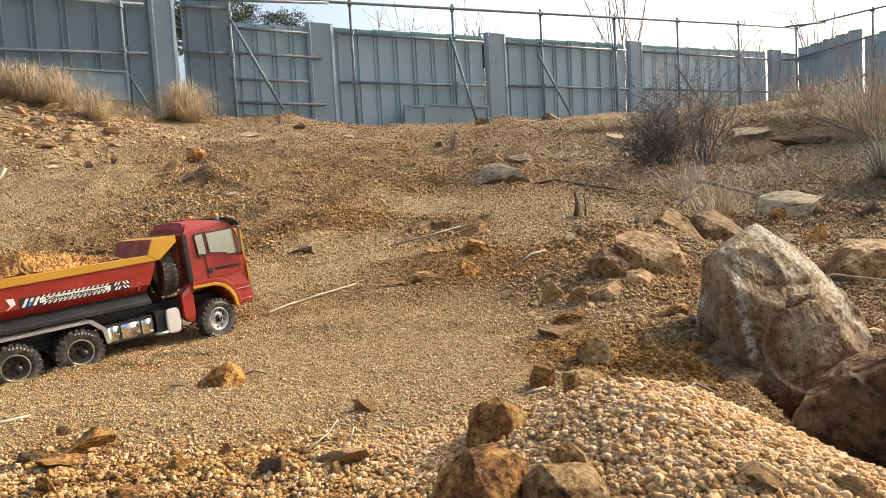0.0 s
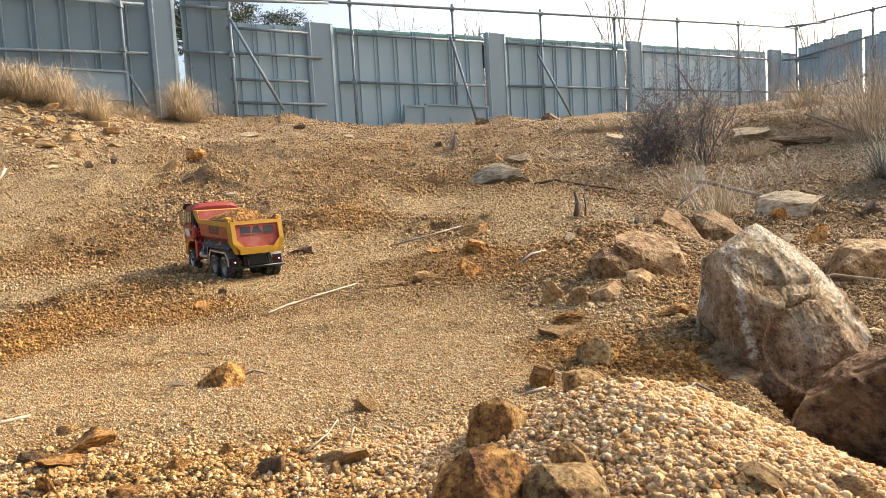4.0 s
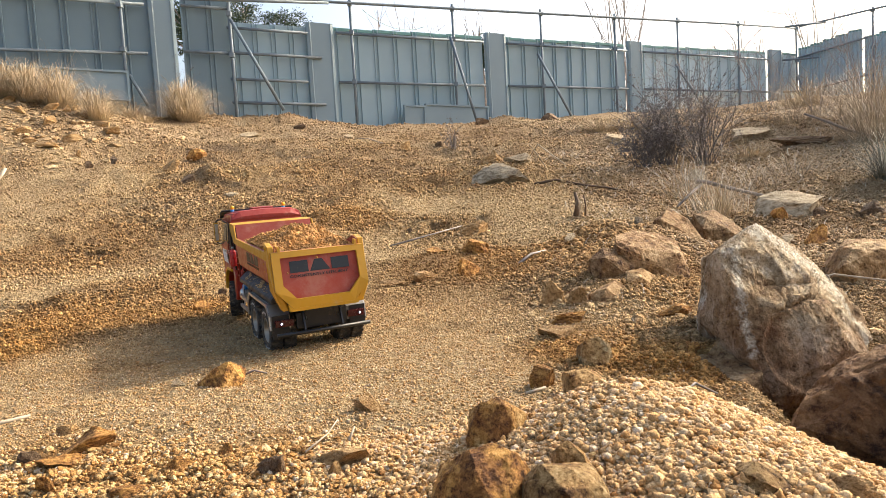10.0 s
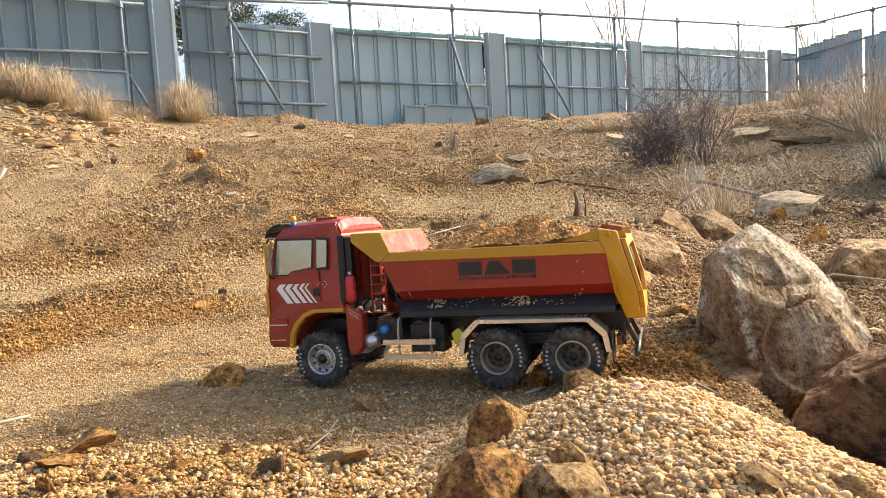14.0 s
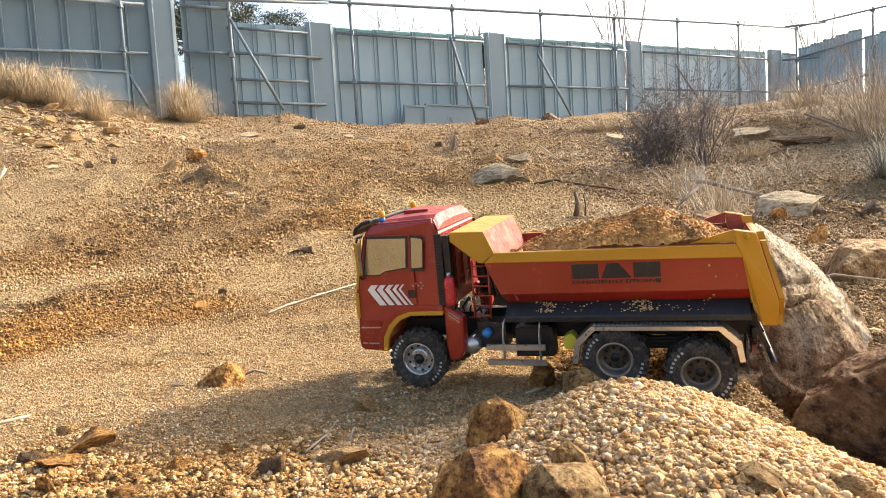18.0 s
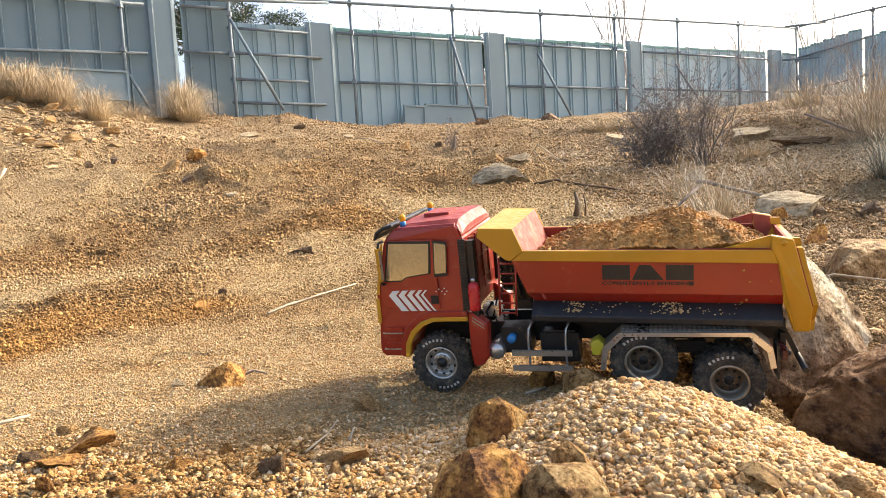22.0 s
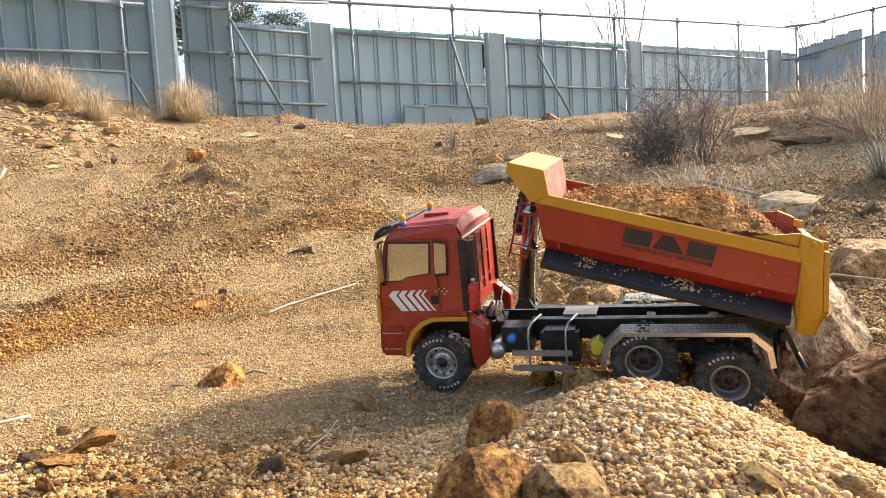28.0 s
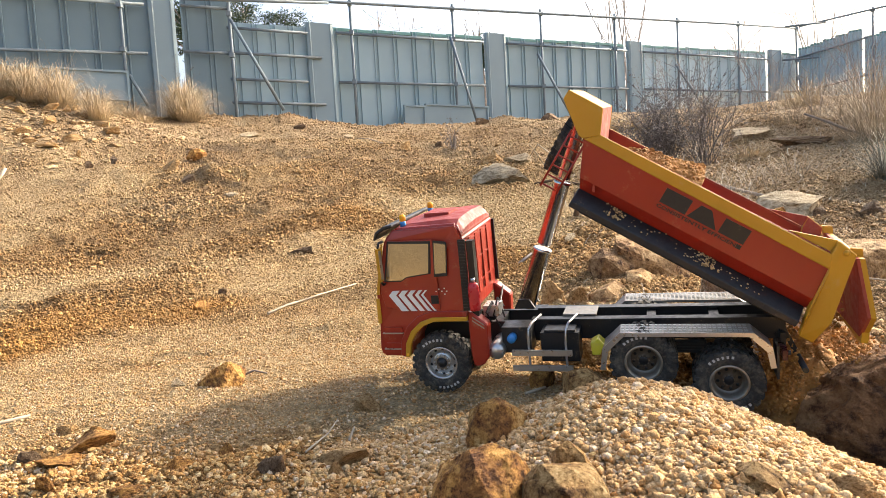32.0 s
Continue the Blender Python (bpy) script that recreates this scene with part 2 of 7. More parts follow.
# the lanes that wheels have worn: from x, y to x, y and half their breadth
LANES = [(-1.4, 0.95, -0.45, 1.35, 0.28), (-0.45, 1.35, 0.25, 1.15, 0.22), (-0.6, 1.4, -0.5, 2.4, 0.16), (-0.5, 2.2, 0.5, 3.2, 0.2), (-0.75, 0.75, 0.1, 0.85, 0.16),
         (-2.4, 3.4, -1.3, 2.3, 0.3), (-2.4, 3.4, -3.6, 5.4, 0.35), (-1.3, 1.7, -0.6, 1.9, 0.15)]


# what lies where on the ground: x, y, breadth, depth, strength
CLAY_NEAR = [(-0.95, 1.61, 0.16, 0.32, 1.0), (-0.88, 1.37, 0.06, 0.16, 1.0), (-0.93, 1.99, 0.25, 0.3, 0.7), (-0.64, 1.75, 0.09, 0.17, 0.8), (-0.54, 1.18, 0.15, 0.03, 0.5), (0.18, 1.14, 0.09, 0.14, 0.9), (0.24, 1.07, 0.05, 0.11, 0.9), (0.34, 1.05, 0.1, 0.07, 0.9), (0.43, 1.02, 0.05, 0.07, 1.1),
             (0.51, 1.0, 0.05, 0.04, 1.0), (-0.44, 0.8, 0.07, 0.05, 0.9), (-0.36, 0.68, 0.17, 0.07, 0.9), (-0.22, 0.74, 0.08, 0.06, 0.7), (-0.07, 0.66, 0.07, 0.05, 0.35), (-0.04, 1.36, 0.07, 0.04, 0.35), (0.54, 1.29, 0.07, 0.16, 0.5), (0.40, 0.80, 0.07, 0.10, 0.8)]
CLAY_SLOPE = [(-1.67, 3.44, 0.43, 0.37, 0.7), (-0.94, 3.2, 0.23, 0.36, 0.7), (-1.57, 2.97, 0.5, 0.35, 0.55), (-0.54, 3.6, 0.3, 0.44, 0.9), (-0.72, 5.54, 0.69, 0.76, 0.5), (-1.88, 6.6, 0.44, 0.8, 0.5), (0.04, 3.1, 0.26, 0.55, 0.7), (0.12, 2.15, 0.25, 0.3, 0.8), (0.4, 1.82, 0.2, 0.5, 0.35), (0.6, 1.73, 0.17, 0.5, 0.4),
              (1.31, 3.94, 0.39, 0.61, 0.3), (-2.02, 10.66, 0.79, 0.68, 0.6), (-0.14, 7.62, 1.01, 1.18, 0.4), (1.42, 2.55, 0.26, 0.7, 0.8), (2.16, 4.7, 0.23, 0.35, 0.6), (-2.41, 6.56, 0.27, 0.83, 0.4), (1.0, 2.5, 0.5, 0.6, 0.5)]
PALE_SPOTS = [(-1.34, 2.16, 0.14, 0.34, 0.8), (-0.43, 1.29, 0.38, 0.22, 0.6), (-0.1, 1.29, 0.27, 0.28, 0.6), (-0.41, 0.97, 0.29, 0.13, 0.6), (-0.26, 3.94, 0.45, 0.45, 0.8), (0.34, 3.55, 0.40, 0.5, 0.9), (-2.88, 5.0, 0.37, 0.94, 0.5), (-0.82, 2.56, 0.12, 0.22, 0.5), (-0.55, 2.15, 0.2, 0.29, 0.5), (-0.58, 3.1, 0.16, 0.23, 0.5),
              (-1.2, 3.18, 0.16, 0.13, 0.4), (-2.15, 3.8, 0.19, 0.21, 0.3), (-3.24, 8.36, 1.03, 0.7, 0.4), (-2.3, 4.8, 0.36, 0.34, 0.2), (0.40, 1.36, 0.16, 0.10, 0.6), (0.07, 1.71, 0.13, 0.18, 0.35), (0.25, 0.58, 0.22, 0.22, 0.9), (0.45, 1.45, 0.25, 0.18, 0.5), (1.0, 3.4, 0.4, 0.5, 0.4), (-0.36, 2.9, 0.25, 0.5, 0.6)]
RUST_SPOTS = [(0.33, 1.02, 0.12, 0.10, 0.7), (0.26, 1.2, 0.10, 0.08, 0.6), (0.25, 2.2, 0.3, 0.35, 0.45), (-0.95, 1.58, 0.20, 0.28, 0.8), (-0.88, 1.33, 0.08, 0.16, 0.8), (-0.64, 1.75, 0.09, 0.15, 0.7), (-0.54, 1.18, 0.15, 0.03, 0.5), (0.18, 1.12, 0.10, 0.12, 0.6), (0.34, 1.05, 0.11, 0.08, 0.8), (-0.40, 0.70, 0.22, 0.09, 0.8), (-0.2, 0.72, 0.12, 0.07, 0.6), (-0.54, 3.6, 0.3, 0.4, 0.5), (-2.0, 10.7, 0.6, 0.5, 0.5), (0.5, 1.6, 0.25, 0.25, 0.35), (-0.05, 0.62, 0.12, 0.06, 0.4)]

# low ridges pushed up beside the ruts: from x, y to x, y, breadth, height
RIDGES_NEAR = [(-0.317, 1.412, -0.249, 1.396, 0.013, 0.007), (-0.249, 1.396, -0.182, 1.424, 0.013, 0.008), (-0.182, 1.424, -0.113, 1.476, 0.013, 0.008), (-0.113, 1.476, -0.065, 1.548, 0.013, 0.006), (-0.30, 1.272, -0.150, 1.256, 0.009, 0.004), (-0.13, 1.336, 0.063, 1.352, 0.010, 0.006),
               (-0.03, 1.616, 0.167, 1.584, 0.013, 0.007), (-0.70, 1.170, -0.520, 1.212, 0.008, 0.005), (-0.53, 1.26, -0.42, 1.244, 0.008, 0.004), (-0.752, 1.5, -0.572, 1.38, 0.013, 0.005), (-0.13, 1.144, 0.00, 1.144, 0.008, 0.004), (-0.301, 2.024, -0.146, 1.98, 0.016, 0.010)]
RIDGES_FAR = [(-1.30, 1.96, -1.07, 1.86, 0.04, 0.018), (-1.07, 1.86, -0.96, 2.02, 0.04, 0.014), (-1.01, 1.51, -0.82, 1.65, 0.03, 0.010), (-0.9, 2.3, -0.3, 2.9, 0.05, 0.02), (-2.0, 3.0, -1.0, 3.4, 0.07, 0.03), (-0.2, 3.3, 0.9, 3.6, 0.06, 0.03), (-3.0, 5.0, -1.2, 5.4, 0.10, 0.05), (-0.5, 4.6, 1.0, 5.2, 0.10, 0.05),
              (-1.9, 5.5, -1.3, 4.6, 0.10, 0.06), (-2.6, 6.9, -1.7, 6.3, 0.12, 0.06), (-0.8, 6.2, 0.4, 6.6, 0.12, 0.05)]


def spots(rows, x, y):
    s = 0
    for cx, cy, sx, sy, k in rows:
        s = s + k * np.exp(-((x - cx) / sx) ** 2 - ((y - cy) / sy) ** 2)
    return s


def base_height(x, y):
    d = np.hypot(x * 0.6, np.maximum(y, 0.25))
    h = np.interp(d, PROFILE_D, PROFILE_Z)
    for hx, hy, a, sx, sy in HUMPS + HUMPS_FAR:
        h = h + a * np.exp(-((x - hx) / sx) ** 2 - ((y - hy) / sy) ** 2)
    return h


def lane(x, y):
    best = np.zeros(np.shape(x))
    wx, wy = x + 0.25 * fbm(x * 2.1, y * 2.1, 3, 71), y + 0.25 * fbm(x * 2.1, y * 2.1, 3, 77)
    for ax, ay, bx, by, half in LANES:
        vx, vy = bx - ax, by - ay
        t = np.clip(((wx - ax) * vx + (wy - ay) * vy) / (vx * vx + vy * vy), 0, 1)
        dist = np.hypot(wx - ax - t * vx, wy - ay - t * vy)
        best = np.maximum(best, np.clip(1.6 - dist / half, 0, 1))
    return best


def soil_at(x, y):
    """How pale and sandy the ground is, from 0 to 1."""
    d = np.hypot(x, y)
    far = np.clip((d - 1.6) / 2, 0, 1)
    wx, wy = x + 0.10 * fbm(x * 5, y * 5, 3, 91) * (0.5 + far), y + 0.16 * fbm(x * 5, y * 5, 3, 93) * (0.5 + far)
    p = 0.47 + 0.35 * lane(x, y) * np.clip(1.5 - d / 3.2, 0.2, 1) + 0.65 * fbm(x * 1.3, y * 1.3, 4, 61) + 0.5 * far * fbm(x * 5, y * 3.5, 3, 65)
    return np.clip(p + spots(PALE_SPOTS, wx, wy) - spots(CLAY_NEAR, wx, wy) - spots(CLAY_SLOPE, wx, wy), 0, 1)


def height(x, y, fine=True):
    x, y = np.asarray(x, float), np.asarray(y, float)
    d = np.hypot(x, y)
    worn = lane(x, y)
    far = np.clip((d - 1.2) / 3.0, 0, 1)
    h = base_height(x, y)
    h = h + fbm(x * 1.1, y * 1.1, 4, 3) * (0.006 + 0.10 * far) * (1 - 0.7 * worn)
    h = h + fbm(x * 5, y * 5, 4, 9) * (0.012 + 0.016 * far) * (1 - 0.75 * worn)
    wx, wy = x + 0.08 * fbm(x * 6, y * 6, 2, 83), y + 0.08 * fbm(x * 6, y * 6, 2, 87)
    for rows, bend in ((RIDGES_NEAR, 0.35), (RIDGES_FAR, 1.0)):
        rx, ry = x + (wx - x) * bend, y + (wy - y) * bend
        for ax, ay, bx, by, wd, tall in rows:
            vx, vy = bx - ax, by - ay
            t = np.clip(((rx - ax) * vx + (ry - ay) * vy) / (vx * vx + vy * vy), 0, 1)
            h = h + tall * np.exp(-((rx - ax - t * vx) ** 2 + (ry - ay - t * vy) ** 2) / wd ** 2)
    if fine:
        rough = np.clip(1.15 - 1.25 * soil_at(x, y), 0.12 + 0.3 * far, 1)      # clay breaks into clods, trodden sand lies smooth
        near = np.clip(2.0 - d, 0, 1)
        h = h + (lumps(x * 7, y * 7, 23) - 0.75) * 0.022 * far * rough * np.clip(0.7 + 2 * vnoise(x * 1.3, y * 1.3, 6), 0.1, 1.6)
        h = h + (lumps(x * 18, y * 18, 21) - 0.75) * (0.012 + 0.006 * far) * rough * np.clip(0.6 + 2 * vnoise(x * 3, y * 3, 5), 0.1, 1.5)
        h = h + (lumps(x * 38, y * 38, 25) - 0.75) * (0.006 + 0.005 * far) * rough * np.clip(0.7 + 2 * vnoise(x * 4.3, y * 4.3, 8), 0.15, 1.6)
        h = h + (lumps(x * 75, y * 75, 31) - 0.75) * 0.0042 * np.clip(rough + 0.25, 0, 1)
        h = h + (lumps(x * 150, y * 150, 41) - 0.75) * 0.0024 * near
        h = h + fbm(x * 9, y * 26, 3, 47) * 0.006 * near * (1 - rough)      # shallow streaks along the track
    return h


def ground_at(x, y):
    return float(height(np.array([x]), np.array([y]), False)[0])


def rust_at(x, y):
    wx, wy = x + 0.08 * fbm(x * 6, y * 6, 3, 95), y + 0.12 * fbm(x * 6, y * 6, 3, 97)
    return np.clip(spots(RUST_SPOTS, wx, wy) + 0.25 * fbm(x * 1.7, y * 1.7, 4, 64), 0, 1)


def haze_grey_at(x, y):
    """Haze put into the colour: the upper slope and the rocky bank go greyer."""
    return np.clip((np.hypot(x, y) - 4.0) / 9 + 0.5 * np.clip((x - 0.16 * y) * 2.2, 0, 1) + 0.35 * fbm(x * 0.9, y * 0.9, 3, 44), 0, 0.65)


def soil_kinds(x, y):
    return [("pale", soil_at(x, y)), ("rust", rust_at(x, y)), ("dry", haze_grey_at(x, y))]


def mesh_from(name, verts, faces, material, smooth=True, attributes=()):
    """verts: n x 3; faces: m x k array, all of one size."""
    me = bpy.data.meshes.new(name)
    verts, faces = np.asarray(verts, np.float32), np.asarray(faces, np.int32)
    me.vertices.add(len(verts))
    me.vertices.foreach_set("co", verts.ravel())
    k = faces.shape[1]
    me.loops.add(faces.size)
    me.loops.foreach_set("vertex_index", faces.ravel())
    me.polygons.add(len(faces))
    me.polygons.foreach_set("loop_start", np.arange(0, faces.size, k, dtype=np.int32))
    me.polygons.foreach_set("use_smooth", np.full(len(faces), smooth))
    me.update(calc_edges=True)
    for key, values in attributes:
        a = me.attributes.new(key, "FLOAT", "POINT")
        a.data.foreach_set("value", np.asarray(values, np.float32))
    me.materials.append(material)
    return me


def build_ground():
    inside = np.radians(np.arange(-36.2, 36.21, 0.15))
    wide = np.radians(np.arange(45, 316, 10))
    ang = np.concatenate([inside, wide])
    rad, r = [0.02, 0.1, 0.2, 0.3], 0.36
    while r < 15:
        rad.append(r)
        r *= 1.007 if r < 0.6 else 1.0056 if r < 3.5 else 1.0080
    rad = np.array(rad + [16, 17, 18, 19, 20, 22, 24, 28, 34, 45, 70, 120, 300, 900, 3000])
    A, Rr = np.meshgrid(ang, rad)
    x, y = Rr * np.sin(A), Rr * np.cos(A)
    z = height(x, y)
    n, m = len(ang), len(rad)
    i = np.arange(m - 1)[:, None] * n + np.arange(n)[None, :]
    j = np.arange(m - 1)[:, None] * n + (np.arange(n)[None, :] + 1) % n
    faces = np.stack([i, j, j + n, i + n], -1).reshape(-1, 4)[:, ::-1]
    verts = np.stack([x, y, z], -1).reshape(-1, 3)
    me = mesh_from("ground", verts, faces, SOIL, True, [(k, v.ravel()) for k, v in soil_kinds(x, y)])
    tagged(new("ground", me), "sloping bare soil of orange clay and pale sandy gravel", "ground", kind="structure")


build_ground()


# ---- mesh helpers ----
def box(bm, x0, x1, y0, y1, z0, z1, m=None):
    """A box; m: an optional matrix. Returns its verts."""
    vs = [bm.verts.new((x, y, z)) for x in (x0, x1) for y in (y0, y1) for z in (z0, z1)]
    for f in ((0, 1, 3, 2), (4, 6, 7, 5), (0, 4, 5, 1), (2, 3, 7, 6), (0, 2, 6, 4), (1, 5, 7, 3)):
        bm.faces.new([vs[i] for i in f])
    if m is not None:
        bmesh.ops.transform(bm, matrix=m, verts=vs)
    return vs


def prism(bm, outline, a, b, axis="y", m=None):
    """An outline drawn in the two other axes, extruded along axis from a to b."""
    def at(p, t):
        return {"y": (p[0], t, p[1]), "x": (t, p[0], p[1]), "z": (p[0], p[1], t)}[axis]
    n = len(outline)
    lo, hi = [bm.verts.new(at(p, a)) for p in outline], [bm.verts.new(at(p, b)) for p in outline]
    faces = [bm.faces.new(lo), bm.faces.new(hi[::-1])]
    for i in range(n):
        faces.append(bm.faces.new((lo[i], hi[i], hi[(i + 1) % n], lo[(i + 1) % n])))
    bmesh.ops.recalc_face_normals(bm, faces=faces)
    if m is not None:
        bmesh.ops.transform(bm, matrix=m, verts=lo + hi)
    return lo + hi


def tube(bm, points, r, seg=8, r_end=None):
    """A pipe along points; it tapers to r_end."""
    pts = [Vector(p) for p in points]
    rings = []
    for i, p in enumerate(pts):
        way = (pts[min(i + 1, len(pts) - 1)] - pts[max(i - 1, 0)]).normalized()
        side = way.cross(Vector((0, 0, 1)) if abs(way.z) < 0.95 else Vector((1, 0, 0))).normalized()
        other = way.cross(side)
        rad = r if r_end is None else r + (r_end - r) * i / (len(pts) - 1)
        rings.append([bm.verts.new(p + (side * math.cos(2 * math.pi * k / seg) + other * math.sin(2 * math.pi * k / seg)) * rad) for k in range(seg)])
    for a, b in zip(rings, rings[1:]):
        for k in range(seg):
            bm.faces.new((a[k], b[k], b[(k + 1) % seg], a[(k + 1) % seg])).smooth = seg > 4
    bm.faces.new(rings[0])
    bm.faces.new(rings[-1][::-1])


def lathe(bm, outline, seg=32, axis="y", centre=(0, 0, 0), closed=False):
    """Revolve an outline of (radius, along) pairs round an axis."""
    c = Vector(centre)
    rings = []
    for r, h in outline:
        ring = []
        for k in range(seg):
            a = 2 * math.pi * k / seg
            u, v = r * math.cos(a), r * math.sin(a)
            ring.append(bm.verts.new(c + Vector({"y": (u, h, v), "x": (h, u, v), "z": (u, v, h)}[axis])))
        rings.append(ring)
    faces = []
    pairs = list(zip(rings, rings[1:])) + ([(rings[-1], rings[0])] if closed else [])
    for a, b in pairs:
        for k in range(seg):
            f = bm.faces.new((a[k], a[(k + 1) % seg], b[(k + 1) % seg], b[k]))
            f.smooth = True
            faces.append(f)
    if not closed:
        faces.append(bm.faces.new(rings[0]))
        faces.append(bm.faces.new(rings[-1]))
    bmesh.ops.recalc_face_normals(bm, faces=faces)


def bevelled(bm, width, seg=1, angle=40):
    sharp = [e for e in bm.edges if len(e.link_faces) == 2 and e.calc_face_angle(0) > radians(angle)]
    bmesh.ops.bevel(bm, geom=sharp, offset=width, segments=seg, affect="EDGES", clamp_overlap=True)
    return bm


def part(name, bm, material, parent=None, label="", at=None):
    """Links a bmesh as one mesh object under a thing or under a part."""
    if isinstance(bm, bpy.types.Mesh):
        me = bm
    else:
        me = bpy.data.meshes.new(name)
        bm.to_mesh(me)
        bm.free()
        me.materials.append(material)
    ob = new(name, me)
    ob.parent = parent
    if at is not None:
        ob.matrix_basis = at
    if label:
        ob["label"] = label
    return ob


def thing(name, label, category, group="", at=None, kind=""):
    ob = new(name)
    ob.empty_display_size = 0.05
    if at is not None:
        ob.matrix_basis = at
    return tagged(ob, label, category, group, kind)


B = bmesh.new


# ---- fence ----
def fence_point(k):
    """Along the fence in bays of two metres; past 6.25 it turns towards the camera."""
    if k <= 6.25:
        return Vector((-1.361 + 1.735 * k, 11.68 + 0.996 * k, 0))
    q = Vector((-1.361 + 1.735 * 6.25, 11.68 + 0.996 * 6.25, 0))
    return q + Vector((1.45, -1.38, 0)) * (k - 6.25)


def fence_way(k):
    return (fence_point(k + 0.002) - fence_point(k)).normalized()


def fence_top(k):
    return 3.24 + 0.047 * k if k > -1.0 else 3.75


def pipe_top(k):
    return 3.62 + 0.085 * k


def fence_place(k, back=0.0, z=0.0):
    w = fence_way(k)
    return fence_point(k) + Vector((-w.y, w.x, 0)) * back + Vector((0, 0, z))


def sheet_mesh(width, tall, material):
    """A folded steel sheet with two ribs, standing on z = 0."""
    o, rib = [], 0.024
    for c in (0.0, 0.5):
        x = c * width
        o += [(x + 0.004, 0), (x + 0.010, -rib), (x + 0.026, -rib), (x + 0.032, 0), (x + 0.074, 0), (x + 0.080, -rib), (x + 0.096, -rib), (x + 0.102, 0)]
    o.append((width + 0.02, 0))
    bm = B()
    front = [[bm.verts.new((x, y, z)) for x, y in o] for z in (0, tall)]
    back = [[bm.verts.new((x, y + 0.006, z)) for x, y in o] for z in (0, tall)]
    for i in range(len(o) - 1):
        bm.faces.new((front[0][i], front[0][i + 1], front[1][i + 1], front[1][i]))
        bm.faces.new((back[0][i + 1], back[0][i], back[1][i], back[1][i + 1]))
        bm.faces.new((front[1][i], front[1][i + 1], back[1][i + 1], back[1][i]))
    bm.faces.new((front[0][0], front[1][0], back[1][0], back[0][0]))
    bm.faces.new((front[0][-1], back[0][-1], back[1][-1], front[1][-1]))
    me = bpy.data.meshes.new("sheet")
    bm.to_mesh(me)
    bm.free()
    me.materials.append(material)
    return me


def along(k, back, z, tilt=0.0):
    w = fence_way(k)
    p = fence_place(k, back, z)
    return Matrix.Translation(p) @ Matrix.Rotation(math.atan2(w.y, w.x), 4, "Z") @ Matrix.Rotation(radians(tilt), 4, "Y")


def build_fence():
    fence = thing("steel_sheet_fence", "blue-grey folded steel site fence on scaffold pipes", "fence")
    pillars = [(-1.57, -1.39), (-0.38, -0.15), (1.38, 1.61), (3.23, 3.44), (5.68, 5.92), (-3.3, -3.1)]
    bays = [(-4.8, -3.3), (-3.1, -1.57), (-1.345, -0.98), (-0.97, -0.38), (-0.15, 1.345), (1.61, 3.185), (3.44, 5.625), (5.92, 6.25), (6.25, 6.965), (7.0, 10.5)]
    for a, b in bays:
        scale = 2.0
        n = max(1, round((b - a) * scale / (0.70 if a < 6 else 0.30)))
        w = (b - a) * scale / n
        me = {}
        for i in range(n):
            k = a + (b - a) * i / n
            top = fence_top(k + 0.1) if a < 6 else 3.66 + 0.05 * i
            low = 0.9
            key = round(top, 1) if a < -1 else round(top, 3)
            # dark tone on the left, haze put into the colour on the right
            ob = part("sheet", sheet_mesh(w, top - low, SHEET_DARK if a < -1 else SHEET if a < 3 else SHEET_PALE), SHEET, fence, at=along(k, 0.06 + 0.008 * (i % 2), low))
            if a > -0.9 and (i + round(a)) % 1 == 0:
                bm = B()
                box(bm, 0.0, w - 0.006, -0.012, 0.022, 0, 0.05)
                part("cap_strip", bm, CAP, fence, "dull green cap strip", along(k, 0.06, top - 0.045))
    for a, b in pillars:
        w = (b - a) * 2.0
        bm = B()
        o = [(0, 0.05), (0.0, -0.03), (0.05, -0.05), (0.07, -0.035), (w - 0.07, -0.035), (w - 0.05, -0.05), (w, -0.03), (w, 0.05)]
        prism(bm, o, 0, fence_top(a) + 0.06 - 0.9, "z")
        part("pillar_sheet", bm, PILLAR, fence, "broad smooth steel pillar sheet", along(a, 0.03, 0.9))
    posts = [-3.9, -2.9, -1.76, -1.0, 0.0, 1.0, 2.02, 3.0, 3.97, 5.02, 6.25, 7.1, 8.2, 9.3]
    for k in posts:
        p = fence_place(k, -0.07)
        top = pipe_top(k) + (0.09 if k > -1.5 else 0.4)
        bm = B()
        tube(bm, [(p.x, p.y, 1.0), (p.x + 0.01 * math.sin(k * 9), p.y, top)], 0.0243, 10)
        part("post", bm, PIPE, fence)
        for z in ((pipe_top(k), 3.14 + 0.03 * k, 2.33 + 0.03 * k) if k > -0.9 else (3.28, 2.66)):
            bm = B()
            box(bm, -0.035, 0.035, -0.045, 0.045, -0.035, 0.035)
            bevelled(bm, 0.012)
            part("clamp", bm, PIPE, fence, "rusty scaffold clamp", Matrix.Translation((p.x, p.y - 0.01, z)))

    def rail(ks, zs, back, r=0.0243):
        bm = B()
        tube(bm, [fence_place(k, back, z) for k, z in zip(ks, zs)], r, 8)
        part("rail", bm, PIPE, fence)
    rail((-1.05, 0, 1, 2, 3, 4, 5, 6.25), [pipe_top(k) for k in (-1.05, 0, 1, 2, 3, 4, 5, 6.25)], -0.115)
    rail((5.9, 6.6), (pipe_top(5.9), pipe_top(6.6) - 0.03), -0.12)
    rail((6.2, 7.1, 8.2, 9.4), (4.17, 4.24, 4.30, 4.36), -0.115)
    for a, b in ((-0.13, 1.345), (1.61, 3.19), (3.44, 5.62), (5.92, 6.5)):
        rail((a, b), (3.135 + 0.03 * a, 3.135 + 0.03 * b), -0.02)
